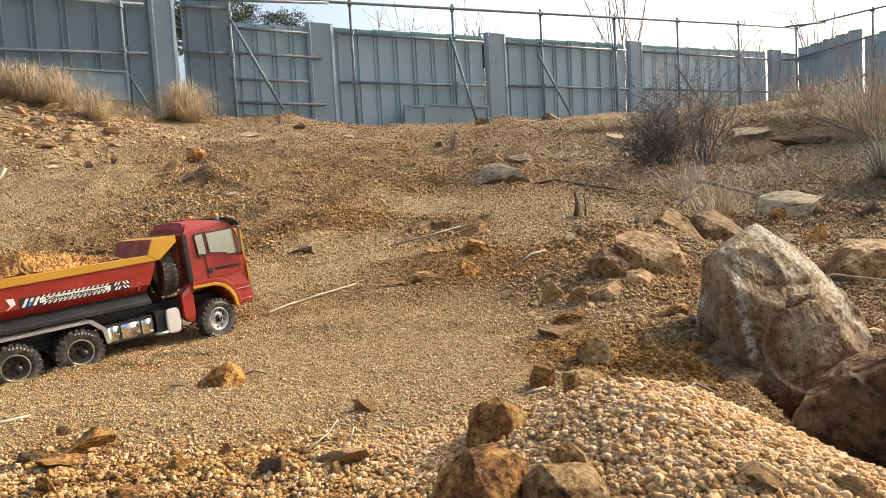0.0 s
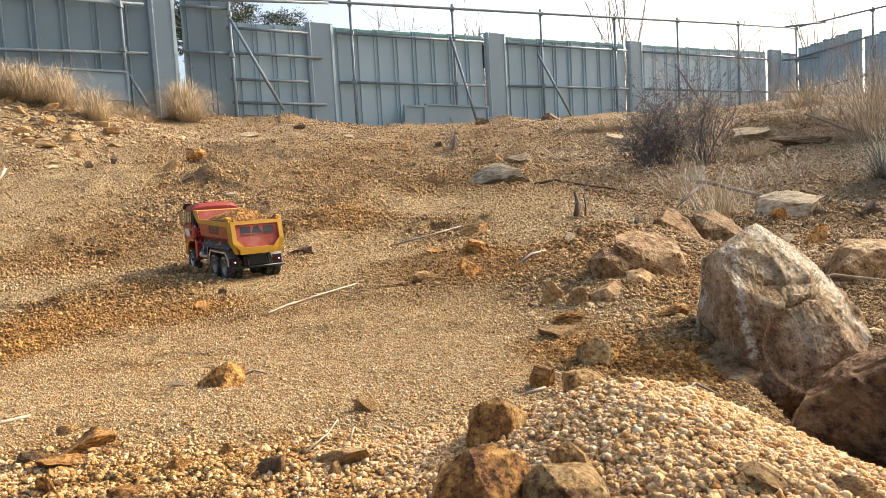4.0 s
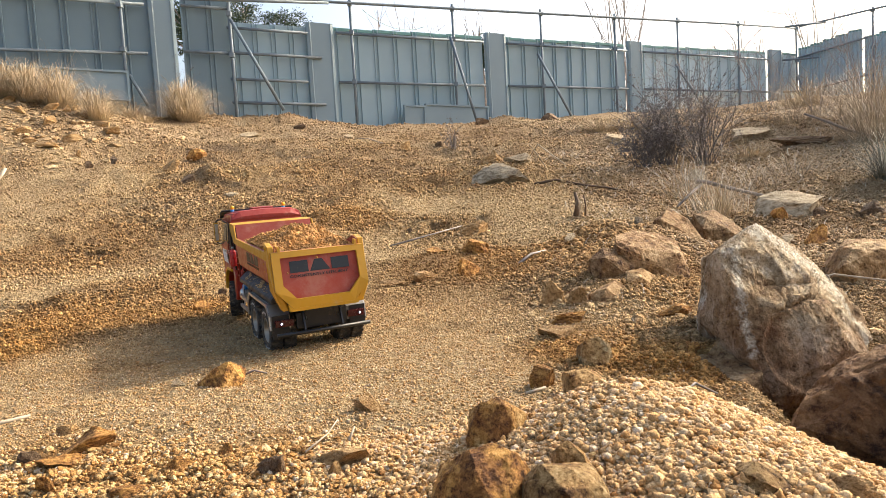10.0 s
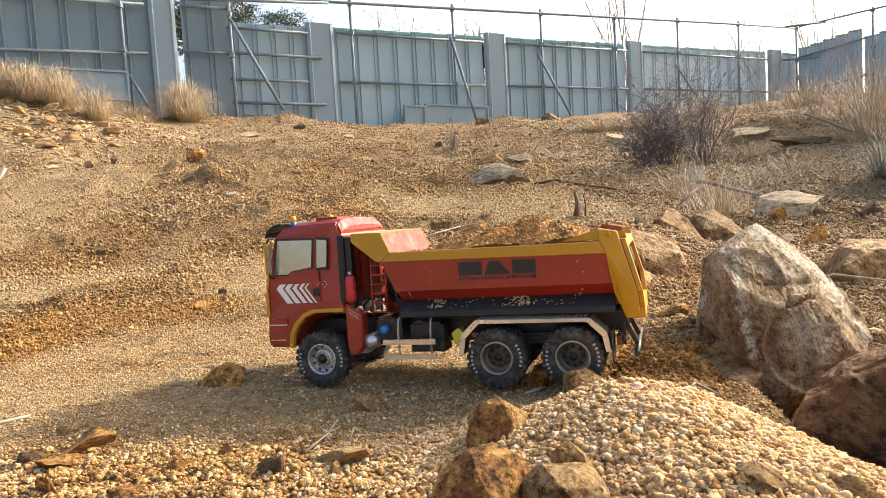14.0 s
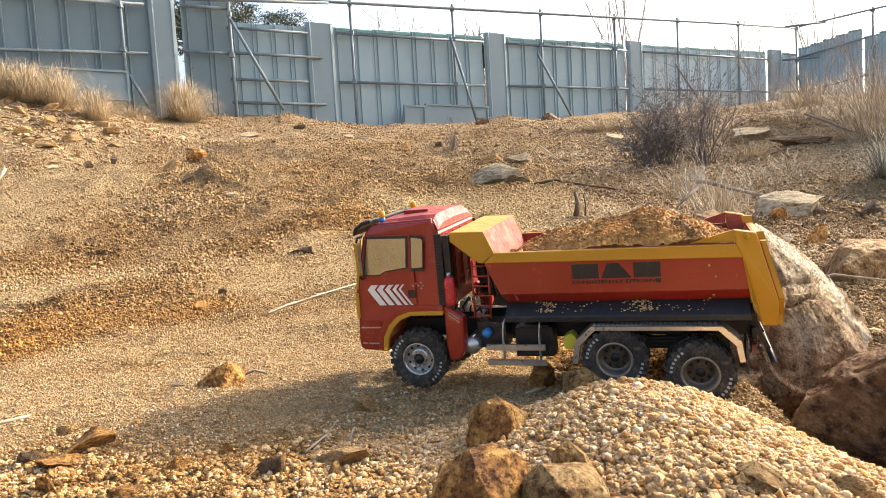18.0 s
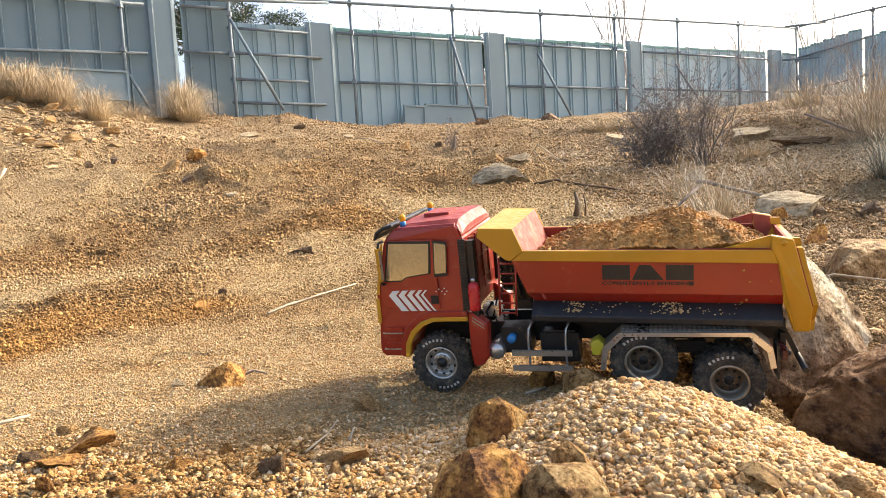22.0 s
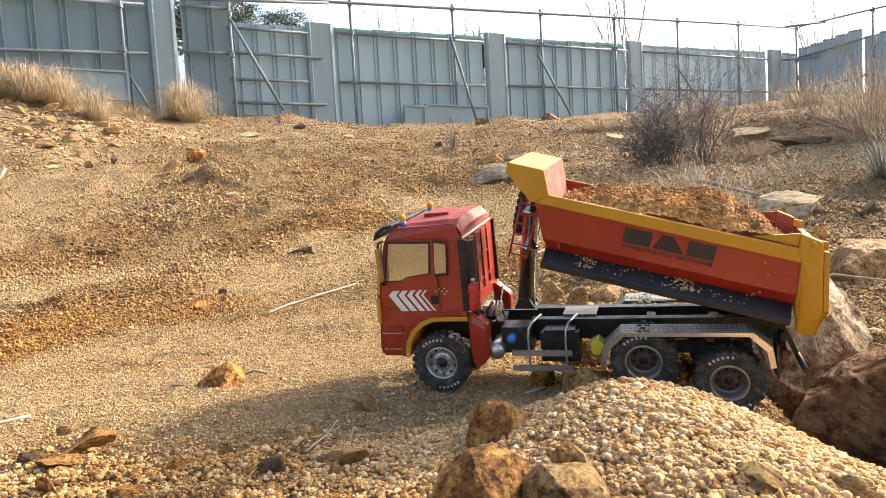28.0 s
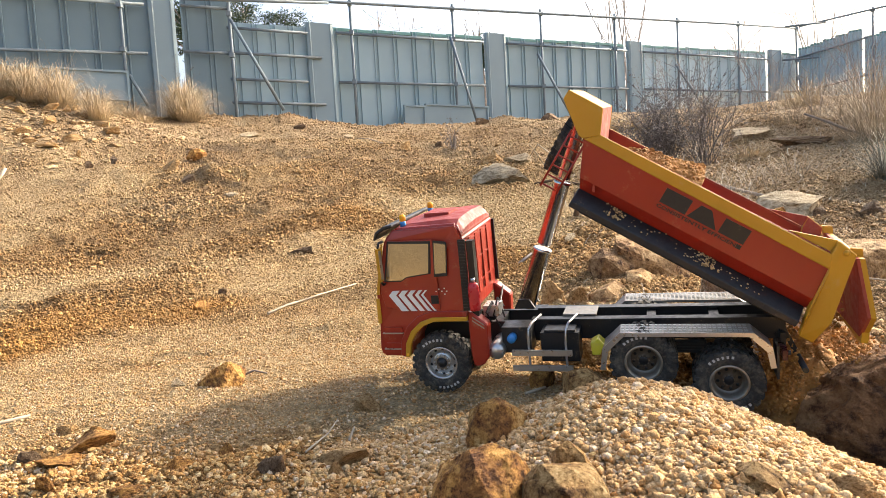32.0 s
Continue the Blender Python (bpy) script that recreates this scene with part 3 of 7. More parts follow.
        rail((a, b), (2.33 + 0.03 * a, 2.33 + 0.03 * b), -0.02)
    rail((3.9, 5.5), (1.98, 2.02), -0.02)
    rail((6.25, 7.05), (3.40, 3.62), -0.02)
    rail((6.25, 7.05), (2.5, 2.72), -0.02)
    rail((7.4, 9.0), (3.5, 3.66), -0.02)
    for z, b in ((3.09, -0.38), (2.71, -0.27), (2.31, -0.40), (1.95, -0.26)):
        rail((-1.02, b), (z, z), -0.03)
    rail((-1.35, -1.0), (2.69, 2.70), -0.03)
    rail((-1.35, -1.0), (3.36, 3.37), -0.03)
    rail((-1.35, -0.2), (3.43, 3.58), -0.13)
    rail((-3.6, -1.6), (2.52, 2.63), -0.03)
    rail((-3.6, -1.6), (3.24, 3.33), -0.03)
    braces = [(-1.0, 3.20, -0.695, 1.777, 0.4), (0.96, 3.20, 1.062, 1.672, 0.4), (1.95, 3.01, 2.209, 1.649, 0.4), (3.90, 3.0, 4.10, 2.0, 0.4), (6.25, 3.0, 6.45, 2.1, 0.4), (-1.74, 2.3, -1.64, 1.85, 0.12)]
    for k, z, k2, z2, out in braces:
        bm = B()
        tube(bm, [fence_place(k, -0.10, z), fence_place(k2, -0.10 - out, z2)], 0.0243, 8)
        part("brace", bm, PIPE, fence, "slanting scaffold brace")
    # loose sheets leaning at the foot of the fence
    for k, w, t, z in ((0.42, 0.42, 0.45, 1.50), (0.63, 1.34, 0.52, 1.46), (-2.7, 1.9, 0.42, 1.95)):
        bm = B()
        box(bm, 0, w, -0.02, 0.02, 0, t)
        box(bm, 0, w, -0.045, -0.021, t - 0.03, t)
        box(bm, 0, 0.03, -0.045, -0.021, 0, t - 0.031)
        box(bm, w - 0.03, w, -0.045, -0.021, 0, t - 0.031)
        box(bm, 0.031, w - 0.031, -0.045, -0.021, 0.0, 0.03)
        bevelled(bm, 0.004)
        ob = part("loose_fence_sheet", bm, PILLAR)
        ob.matrix_basis = along(k, -0.16, z, 1.0)
        tagged(ob, "flat grey steel sheet leaning at the foot of the fence", "metal sheet", "loose sheets")


build_fence()


# ---- truck ----
DUST = (0.42, 0.30, 0.16)
RED = plain("red_paint", (0.30, 0.020, 0.008), 0.38, 0.0, 30, 0.12, DUST, 0.10, 0.0, 0.15)
RED_ROOF = plain("matt_red_paint", (0.30, 0.030, 0.022), 0.62, 0.0, 30, 0.12, (0.38, 0.20, 0.14), 0.25)
RED_BOTTLE = plain("bright_red_enamel", (0.50, 0.022, 0.026), 0.3, 0.0, 30, 0.1, DUST, 0.06)
RED_DUSTY = plain("dusty_red_paint", (0.31, 0.055, 0.036), 0.75, 0.0, 30, 0.15, (0.38, 0.17, 0.12), 0.40, 0.0003, dirt_scale=14)
YELLOW = plain("yellow_paint", (0.49, 0.255, 0.010), 0.52, 0.0, 30, 0.1, DUST, 0.18, 0.0, 0.04)
BLACK = plain("black_paint", (0.010, 0.0105, 0.012), 0.45, 0.0, 40, 0.3, DUST, 0.08)
SKIRT = plain("blue_black_paint", (0.009, 0.010, 0.013), 0.5, 0.0, 40, 0.3, DUST, 0.10)
RUBBER = plain("dusty_rubber", (0.028, 0.026, 0.023), 0.88, 0.0, 80, 0.3, (0.18, 0.145, 0.10), 0.5, 0.0005)
RIM = plain("dull_aluminium_rim", (0.33, 0.295, 0.24), 0.42, 0.7, 60, 0.25, (0.24, 0.17, 0.10), 0.4)
RIM_DARK = plain("muddy_wheel_disc", (0.16, 0.12, 0.085), 0.6, 0.45, 60, 0.3, (0.30, 0.20, 0.11), 0.4)
ALU = plain("aluminium", (0.55, 0.55, 0.54), 0.33, 0.85, 50, 0.15, (0.40, 0.33, 0.24), 0.2)
CHROME = plain("polished_steel", (0.66, 0.64, 0.60), 0.2, 1.0, 50, 0.12, (0.42, 0.34, 0.24), 0.15)
POLISH = plain("clean_polished_steel", (0.80, 0.78, 0.74), 0.13, 1.0, 30, 0.05, (0.42, 0.34, 0.24), 0.05)
SILVER = plain("matt_silver", (0.70, 0.68, 0.64), 0.45, 0.35, 50, 0.1, (0.46, 0.38, 0.28), 0.15)
GUARD = plain("dusty_tread_plate", (0.30, 0.285, 0.26), 0.5, 0.6, 60, 0.2, (0.36, 0.27, 0.16), 0.4)
FILM = plain("mirror_window_film", (0.42, 0.41, 0.33), 0.2, 0.9, 5, 0.06)
BAR = plain("dark_chrome", (0.045, 0.045, 0.045), 0.42, 0.8, 50, 0.2, DUST, 0.12)
MARK = plain("worn_white_rubber", (0.42, 0.40, 0.37), 0.7, 0, 60, 0.2, (0.20, 0.16, 0.11), 0.3)
WHITE = plain("white_sticker", (0.74, 0.72, 0.68), 0.5, 0, 40, 0.1, DUST, 0.1)
INK = plain("black_sticker", (0.012, 0.014, 0.016), 0.45, 0, 40, 0.2, DUST, 0.06)
AMBER = plain("amber_plastic", (0.85, 0.42, 0.02), 0.3, 0, 30, 0.1)
BLUE = plain("blue_plastic", (0.03, 0.22, 0.55), 0.35, 0, 30, 0.1)
GREEN_DIRTY = plain("yellow_plastic", (0.62, 0.55, 0.04), 0.4, 0, 30, 0.2, DUST, 0.2)
LAMP_RED = plain("red_lamp_plastic", (0.06, 0.005, 0.009), 0.25, 0, 30, 0.1)
GLOW, gn, gl, gb = mat("lit_lamp", 0.3)
gb.inputs["Emission Color"].default_value, gb.inputs["Emission Strength"].default_value = (0.80, 0.70, 1.0, 1), 4.0
gb.inputs["Base Color"].default_value = (0.8, 0.8, 0.9, 1)


def lettering(text, size, name):
    """Raised letters in the built-in font, as a mesh in the xz plane."""
    cu = bpy.data.curves.new(name, "FONT")
    cu.body, cu.size, cu.extrude, cu.align_x, cu.align_y = text, size, 0.0002, "CENTER", "CENTER"
    cu.resolution_u, cu.offset = 2, size * 0.022
    ob = bpy.data.objects.new(name, cu)
    scene.collection.objects.link(ob)
    me = bpy.data.meshes.new_from_object(ob.evaluated_get(bpy.context.evaluated_depsgraph_get()))
    bpy.data.objects.remove(ob)
    me.transform(Matrix.Rotation(radians(90), 4, "X"))
    me.materials.clear()
    me.materials.append(INK)
    return me


def cab_y(z):
    return 0.0875 if z < 0.175 else 0.0875 - (z - 0.175) * 0.06


def plate(name, pts, material, parent, side, out, label="", thick=0.0015, y_of=cab_y, bevel=0.0):
    """A thin plate lying on the truck's side, out metres proud of it."""
    bm = B()
    prism(bm, [(p[0], p[1]) for p in pts], -thick, 0.0)
    for v in bm.verts:
        v.co.y = side * (y_of(v.co.z) + out + (0 if v.co.y > -thick / 2 else -thick))
    bmesh.ops.recalc_face_normals(bm, faces=bm.faces[:])
    if bevel:
        bevelled(bm, bevel)
    return part(name, bm, material, parent, label)


def grow(pts, f):
    cx, cz = sum(p[0] for p in pts) / len(pts), sum(p[1] for p in pts) / len(pts)
    return [(cx + (p[0] - cx) * (1 + f), cz + (p[1] - cz) * (1 + f * 1.2)) for p in pts]


def tyre_mesh(width, radius=0.042):
    bm = B()
    w = width / 2
    lathe(bm, [(0.0235, -w * 0.82), (0.0255, -w * 0.98), (0.032, -w * 1.04), (radius * 0.925, -w * 0.97), (radius * 0.955, -w * 0.8), (radius * 0.955, w * 0.8),
               (radius * 0.925, w * 0.97), (0.032, w * 1.04), (0.0255, w * 0.98), (0.0235, w * 0.82)], 40, "y", closed=True)
    for k in range(24):
        for s in (-1, 1):
            a = (k + (0.25 if s > 0 else -0.25)) * 2 * math.pi / 24
            m = Matrix.Rotation(a, 4, "Y") @ Matrix.Translation((radius * 0.955, s * w * 0.62, 0)) @ Matrix.Rotation(radians(18 * s), 4, "X")
            box(bm, -0.002, radius * 0.045, -w * 0.38, w * 0.40, -0.0030, 0.0030, m)
            m2 = Matrix.Rotation(a, 4, "Y") @ Matrix.Translation((radius * 0.93, s * w * 0.99, 0))
            box(bm, -0.004, radius * 0.03, -w * 0.07, w * 0.07, -0.0026, 0.0026, m2)
    for k in range(24):
        m = Matrix.Rotation((k + 0.5) * 2 * math.pi / 24, 4, "Y") @ Matrix.Translation((radius * 0.955, 0, 0)) @ Matrix.Rotation(radians(35), 4, "X")
        box(bm, -0.002, radius * 0.04, -w * 0.2, w * 0.2, -0.002, 0.002, m)
    me = bpy.data.meshes.new("tyre")
    bm.to_mesh(me)
    bm.free()
    me.materials.append(RUBBER)
    return me


def mark_mesh(y, start):
    """Raised white bars in the place of the lettering on a sidewall."""
    bm = B()
    for k in range(6):
        m = Matrix.Rotation(radians(start + k * 9.5), 4, "Y") @ Matrix.Translation((0.0345, y, 0))
        box(bm, -0.0017, 0.0017, -0.0006, 0.0006, -0.0014, 0.0014, m)
    me = bpy.data.meshes.new("sidewall_mark")
    bm.to_mesh(me)
    bm.free()
    me.materials.append(MARK)
    return me


def front_rim(bm):
    lathe(bm, [(0.0238, -0.010), (0.0245, 0.0085), (0.0235, 0.0112), (0.0215, 0.0110), (0.0205, 0.0085), (0.0200, 0.002), (0.0190, 0.0005), (0.0165, 0.0025), (0.0140, 0.0055), (0.0125, 0.0068), (0.0075, 0.0072), (0.0072, 0.0072)], 32, "y")


def rear_rim(bm):
    lathe(bm, [(0.0238, -0.010), (0.0245, 0.0085), (0.0225, 0.0105), (0.0205, 0.0095), (0.0195, -0.002), (0.0175, -0.007), (0.001, -0.0072)], 32, "y")


WHEELS = {}


def build_wheel(truck, key, x, side, rear):
    """A wheel turns round its own y axis; its outside faces side."""
    flip = Matrix.Rotation(math.pi if side < 0 else 0.0, 4, "Z")
    bm = B()
    lathe(bm, [(0.001, -0.030 if rear else -0.012), (0.006, -0.030 if rear else -0.012), (0.006, 0.0), (0.001, 0.0)], 14, "y")
    w = part("wheel", bm, BLACK, truck, "toy truck wheel with chunky dusty tyre" if rear else "steered toy truck wheel with chunky tyre")
    part("tyre", TYRE_REAR if rear else TYRE_FRONT, RUBBER, w, at=flip)
    for me in MARK_REAR if rear else MARK_FRONT:
        part("sidewall_mark", me, MARK, w, "raised white marking", at=flip)
    if rear:
        part("inner_tyre", TYRE_REAR, RUBBER, w, at=flip @ Matrix.Translation((0, -0.026, 0)))
    bm = B()
    (rear_rim if rear else front_rim)(bm)
    part("rim", bm, RIM if rear else ALU, w, "dull aluminium rim", flip)
    bm = B()
    y0 = -0.0072 if rear else 0.0
    if rear:
        lathe(bm, [(0.0165, y0 + 0.0002), (0.016, y0 + 0.0012), (0.009, y0 + 0.0014), (0.008, y0 + 0.006), (0.001, y0 + 0.0065)], 24, "y")
    if not rear:
        lathe(bm, [(0.0120, 0.0066), (0.0118, 0.0074), (0.0076, 0.0076)], 24, "y")
    part("hub", bm, RIM_DARK if rear else RIM, w, "muddy wheel disc" if rear else "chrome hub ring", flip)
    for k in range(10):
        a, r = k * math.pi / 5, 0.0068 if rear else 0.0104
        part("wheel_nut", NUT_REAR if rear else NUT_FRONT, None, w, at=flip @ Matrix.Translation((r * math.cos(a), y0, r * math.sin(a))))
    if not rear:
        bm = B()
        lathe(bm, [(0.0074, 0.0068), (0.0074, 0.0080), (0.0055, 0.0088), (0.0050, 0.0118), (0.0010, 0.0124)], 20, "y")
        part("hub_cap", bm, BLACK, w, "black hub cap", flip)
    n, r, y1 = (8, 0.0128, y0 + 0.0004) if rear else (10, 0.0178, 0.0012)
    for k in range(n):
        a = (k + 0.5) * 2 * math.pi / n
        part("vent_hole", HOLE, None, w, at=flip @ Matrix.Translation((r * math.cos(a), y1, r * math.sin(a))))
    w.matrix_basis = Matrix.Translation((x, side * (0.0790 if rear else 0.0765), 0.042))
    WHEELS[key] = (w, x, side * (0.0790 if rear else 0.0765))
    return w


TYRE_REAR, TYRE_FRONT = tyre_mesh(0.0215), tyre_mesh(0.0255)


def turned(name, outline, seg, material):
    bm = B()
    lathe(bm, outline, seg, "y")
    me = bpy.data.meshes.new(name)
    bm.to_mesh(me)
    bm.free()
    me.materials.append(material)
    return me


NUT_REAR = turned("wheel_nut", [(0.0013, 0.0), (0.0013, 0.0078), (0.0004, 0.008)], 6, RIM_DARK)
NUT_FRONT = turned("wheel_nut", [(0.0013, 0.0), (0.0013, 0.0090), (0.0004, 0.0094)], 6, ALU)
HOLE = turned("vent_hole", [(0.0021, 0.0), (0.0021, 0.0013), (0.0002, 0.0014)], 8, BLACK)
MARK_REAR, MARK_FRONT = [mark_mesh(0.0112, a) for a in (50, 230)], [mark_mesh(0.0133, a) for a in (50, 230)]


def build_cab(truck):
    bm = B()
    o = [(0.409, 0.061), (0.4115, 0.072), (0.4085, 0.106), (0.4075, 0.152), (0.3865, 0.229), (0.374, 0.243), (0.283, 0.2455), (0.274, 0.228), (0.276, 0.1125), (0.300, 0.1125),
         (0.324, 0.1125), (0.340, 0.106), (0.353, 0.094), (0.361, 0.080), (0.364, 0.061)]
    vs = prism(bm, o, -0.0875, 0.0875)
    for v in vs:
        v.co.y = math.copysign(cab_y(v.co.z) - (0.006 if v.co.z > 0.24 else 0), v.co.y)
        if v.co.x > 0.395 and v.co.z < 0.2:
            v.co.y *= 0.965
    bevelled(bm, 0.0032, 2, 25)
    cab = part("cab", bm, RED, truck, "glossy red cab")
    bm = B()     # raised roof
    for x, a, b, h in ((0.372, 0.072, 0.056, 0.2438), (0.355, 0.076, 0.060, 0.2465), (0.300, 0.078, 0.062, 0.2500), (0.283, 0.078, 0.060, 0.2495), (0.2745, 0.077, 0.056, 0.238)):
        ring = [bm.verts.new((x, y, z)) for y, z in ((-a, 0.2405 if x > 0.28 else 0.232), (-b, h), (0, h + 0.002), (b, h), (a, 0.2405 if x > 0.28 else 0.232))]
        if x < 0.372:
            for i in range(4):
                bm.faces.new((prev[i], prev[i + 1], ring[i + 1], ring[i]))
        else:
            bm.faces.new(ring)
        prev = ring
    bm.faces.new(prev[::-1])
    bmesh.ops.recalc_face_normals(bm, faces=bm.faces[:])
    part("roof", bm, RED_ROOF, cab, "dusty red roof")
    bm = B()
    box(bm, 0.308, 0.345, -0.024, 0.024, 0.247, 0.2540)
    bevelled(bm, 0.002)
    part("roof_hatch", bm, RED_ROOF, cab)
    bm = B()
    prism(bm, [(0.372, 0.2500), (0.386, 0.2475), (0.398, 0.2400), (0.402, 0.2290), (0.3990, 0.2285), (0.3940, 0.2370), (0.384, 0.2430), (0.372, 0.2455)], -0.086, 0.086)
    bevelled(bm, 0.0012)
    part("sun_visor", bm, BLACK, cab, "smoked black sun visor")
    bm = B()
    prism(bm, [(0.4085, 0.160), (0.3890, 0.2250), (0.3866, 0.2245), (0.4061, 0.1595)], -0.078, 0.078)
    part("windscreen", bm, FILM, cab, "mirrored windscreen")
    # ribs on the back wall
    for y in (-0.05, -0.017, 0.017, 0.05):
        bm = B()
        box(bm, 0.2726, 0.2742, y - 0.006, y + 0.006, 0.135, 0.222)
        bevelled(bm, 0.001)
        part("rear_rib", bm, RED, cab)
    for z in (0.15, 0.185, 0.218):
        bm = B()
        box(bm, 0.2732, 0.2745, -0.07, 0.07, z - 0.0012, z + 0.0012)
        part("rear_seam", bm, RED, cab)
    for s in (1, -1):
        door = plate("door", [(0.3165, 0.2268), (0.3130, 0.129), (0.366, 0.129), (0.3935, 0.134), (0.3985, 0.156), (0.3835, 0.2268)], RED, truck, s, 0.0007, bevel=0.0005)
        win = [(0.3795, 0.2235), (0.3215, 0.2215), (0.3250, 0.1812), (0.3575, 0.1770), (0.3655, 0.1722), (0.3885, 0.1727)]
        rear = [(0.3140, 0.2218), (0.2990, 0.2200), (0.2975, 0.2178), (0.3000, 0.1808), (0.3160, 0.1800)]
        plate("window_gasket", grow(win, 0.09), BLACK, door, s, 0.0011)
        plate("window_pane", win, FILM, door, s, 0.0016, "beige mirrored window film")
        plate("window_gasket", grow(rear, 0.16), BLACK, cab, s, 0.0006)
        plate("window_pane", rear, FILM, cab, s, 0.0011, "beige mirrored window film")
        plate("door_handle", [(0.3250, 0.1495), (0.3145, 0.1495), (0.3145, 0.1380), (0.3250, 0.1380)], BLACK, door, s, 0.0014)
        if s > 0:
            for x, w in ((0.3865, 0.0105), (0.3722, 0.0085), (0.3595, 0.0070), (0.3480, 0.0050), (0.3390, 0.0030)):
                plate("chevron", [(x - 0.006, 0.1574), (x - w - 0.006, 0.1574), (x - w, 0.1508), (x - w - 0.0165, 0.1282), (x - 0.0165, 0.1282), (x, 0.1508)], WHITE, door, s, 0.0013, "white reflective chevron stripe")
            for dx, dz in ((0, 0), (0.004, 0.003), (-0.004, 0.004), (-0.007, 0.0), (-0.004, -0.004), (0.008, 0)):
                plate("sticker_dot", [(0.309 + dx - 0.0007, 0.155 + dz - 0.0007), (0.309 + dx + 0.0007, 0.155 + dz - 0.0007), (0.309 + dx + 0.0007, 0.155 + dz + 0.0007), (0.309 + dx - 0.0007, 0.155 + dz + 0.0007)], WHITE, cab, s, 0.0004)
        else:
            x = 0.330
            for w in (0.004, 0.003, 0.003, 0.002, 0.004, 0.002, 0.004, 0.004, 0.003, 0.004, 0.002, 0.004, 0.004):
                plate("sticker_bar", [(x, 0.149), (x + w, 0.149), (x + w, 0.1435), (x, 0.1435)], INK, door, s, 0.0013)
                x += w + 0.0013
        # wheel arch with its yellow lining
        inner = [(0.3645, 0.0615), (0.3615, 0.080), (0.3535, 0.0945), (0.3405, 0.1065), (0.3245, 0.1128), (0.300, 0.1132), (0.2765, 0.1132)]
        mid = [(0.3715, 0.0615), (0.3685, 0.082), (0.3590, 0.0995), (0.3445, 0.1125), (0.3265, 0.1188), (0.300, 0.1192), (0.2765, 0.1192)]
        outer = [(0.3785, 0.0640), (0.3755, 0.086), (0.3650, 0.1055), (0.3490, 0.1195), (0.3285, 0.1268), (0.300, 0.1272), (0.2765, 0.1262)]
        for nm, a, b, m_, y1 in (("arch_lining", inner, mid, YELLOW, 0.0915), ("wheel_arch", mid, outer, RED, 0.0905)):
            bm = B()
            prism(bm, a + b[::-1], s * 0.078, s * y1)
            bevelled(bm, 0.0008, 1, 50)
            part(nm, bm, m_, truck, "yellow wheel arch lining" if m_ is YELLOW else "")
        bm = B()
        prism(bm, [(0.2762, 0.1262), (0.2700, 0.1235), (0.2500, 0.1068), (0.2515, 0.0610), (0.2600, 0.0485), (0.2735, 0.0465), (0.2765, 0.066)], s * 0.066, s * 0.0865)
        bevelled(bm, 0.002)
        part("side_fairing", bm, RED, truck)
        for z in (0.1135, 0.1085):
            plate("fairing_louvre", [(0.2705, z + 0.005), (0.2545, z - 0.006), (0.2545, z - 0.008), (0.2705, z + 0.003)], GUARD, truck, s, 0.0, y_of=lambda z: 0.0866)
        for z in (0.0958, 0.0725):
            bm = B()
            box(bm, 0.3725, 0.4030, s * 0.0845, s * 0.0893, z - 0.0008, z + 0.0008)
            part("step", bm, ALU, truck)
            bm = B()
            box(bm, 0.3730, 0.4000, s * 0.084, s * 0.0880, z + 0.0009, z + 0.0085)
            part("step_recess", bm, RED, truck)
        bm = B()
        box(bm, 0.3660, 0.3692, s * 0.0900, s * 0.0920, 0.0640, 0.0672)
        part("indicator_lamp", bm, AMBER, truck)
        # mirrors
        bm = B()
        box(bm, 0.3888, 0.3925, s * 0.0935, s * 0.1040, 0.174, 0.220)
        bevelled(bm, 0.003, 2)
        mir = part("mirror", bm, YELLOW, truck, "yellow wing mirror on black arms")
        bm = B()
        box(bm, 0.3879, 0.3887, s * 0.0950, s * 0.1025, 0.177, 0.217)
        part("mirror_glass", bm, ALU, mir)
        for zz, z2 in ((0.2265, 0.221), (0.168, 0.173)):
            bm = B()
            tube(bm, [(0.390, s * 0.082, zz), (0.391, s * 0.093, zz), (0.3905, s * 0.099, z2)], 0.0018, 6)
            part("mirror_arm", bm, BLACK, mir)
        plate("corner_trim", [(0.4055, 0.152), (0.4015, 0.152), (0.3895, 0.222), (0.3915, 0.224)], YELLOW, cab, s, 0.0001)
        plate("corner_trim", [(0.4085, 0.110), (0.4035, 0.110), (0.4025, 0.146), (0.4075, 0.146)], YELLOW, cab, s, -0.0008)
        # beacons
        bm = B()
        lathe(bm, [(0.0042, 0.2425), (0.0042, 0.2505), (0.0005, 0.2506)], 14, "z", (0.364, s * 0.0615, 0))
        bea = part("beacon", bm, BLUE, truck, "small amber roof beacon on a blue foot")
        bm = B()
        lathe(bm, [(0.0045, 0.2507), (0.0045, 0.257), (0.0035, 0.2595), (0.0005, 0.2598)], 14, "z", (0.364, s * 0.0615, 0))
        part("lens", bm, AMBER, bea)
        # black grille strip and duct behind the door
        bm = B()
        box(bm, 0.2705, 0.2805, s * 0.0850, s * 0.0886, 0.1275, 0.2245)
        for k in range(22):
            z = 0.130 + k * 0.0043
            box(bm, 0.2715, 0.2798, s * 0.0887, s * 0.0894, z, z + 0.0022)
        for v in bm.verts:
            v.co.y -= s * max(0, v.co.z - 0.175) * 0.06
        part("intake_grille", bm, BLACK, truck)
        if s > 0:
            bm = B()
            box(bm, 0.2610, 0.2700, 0.069, 0.083, 0.118, 0.222)
            bevelled(bm, 0.003, 2)
            part("intake_duct", bm, BLACK, truck)


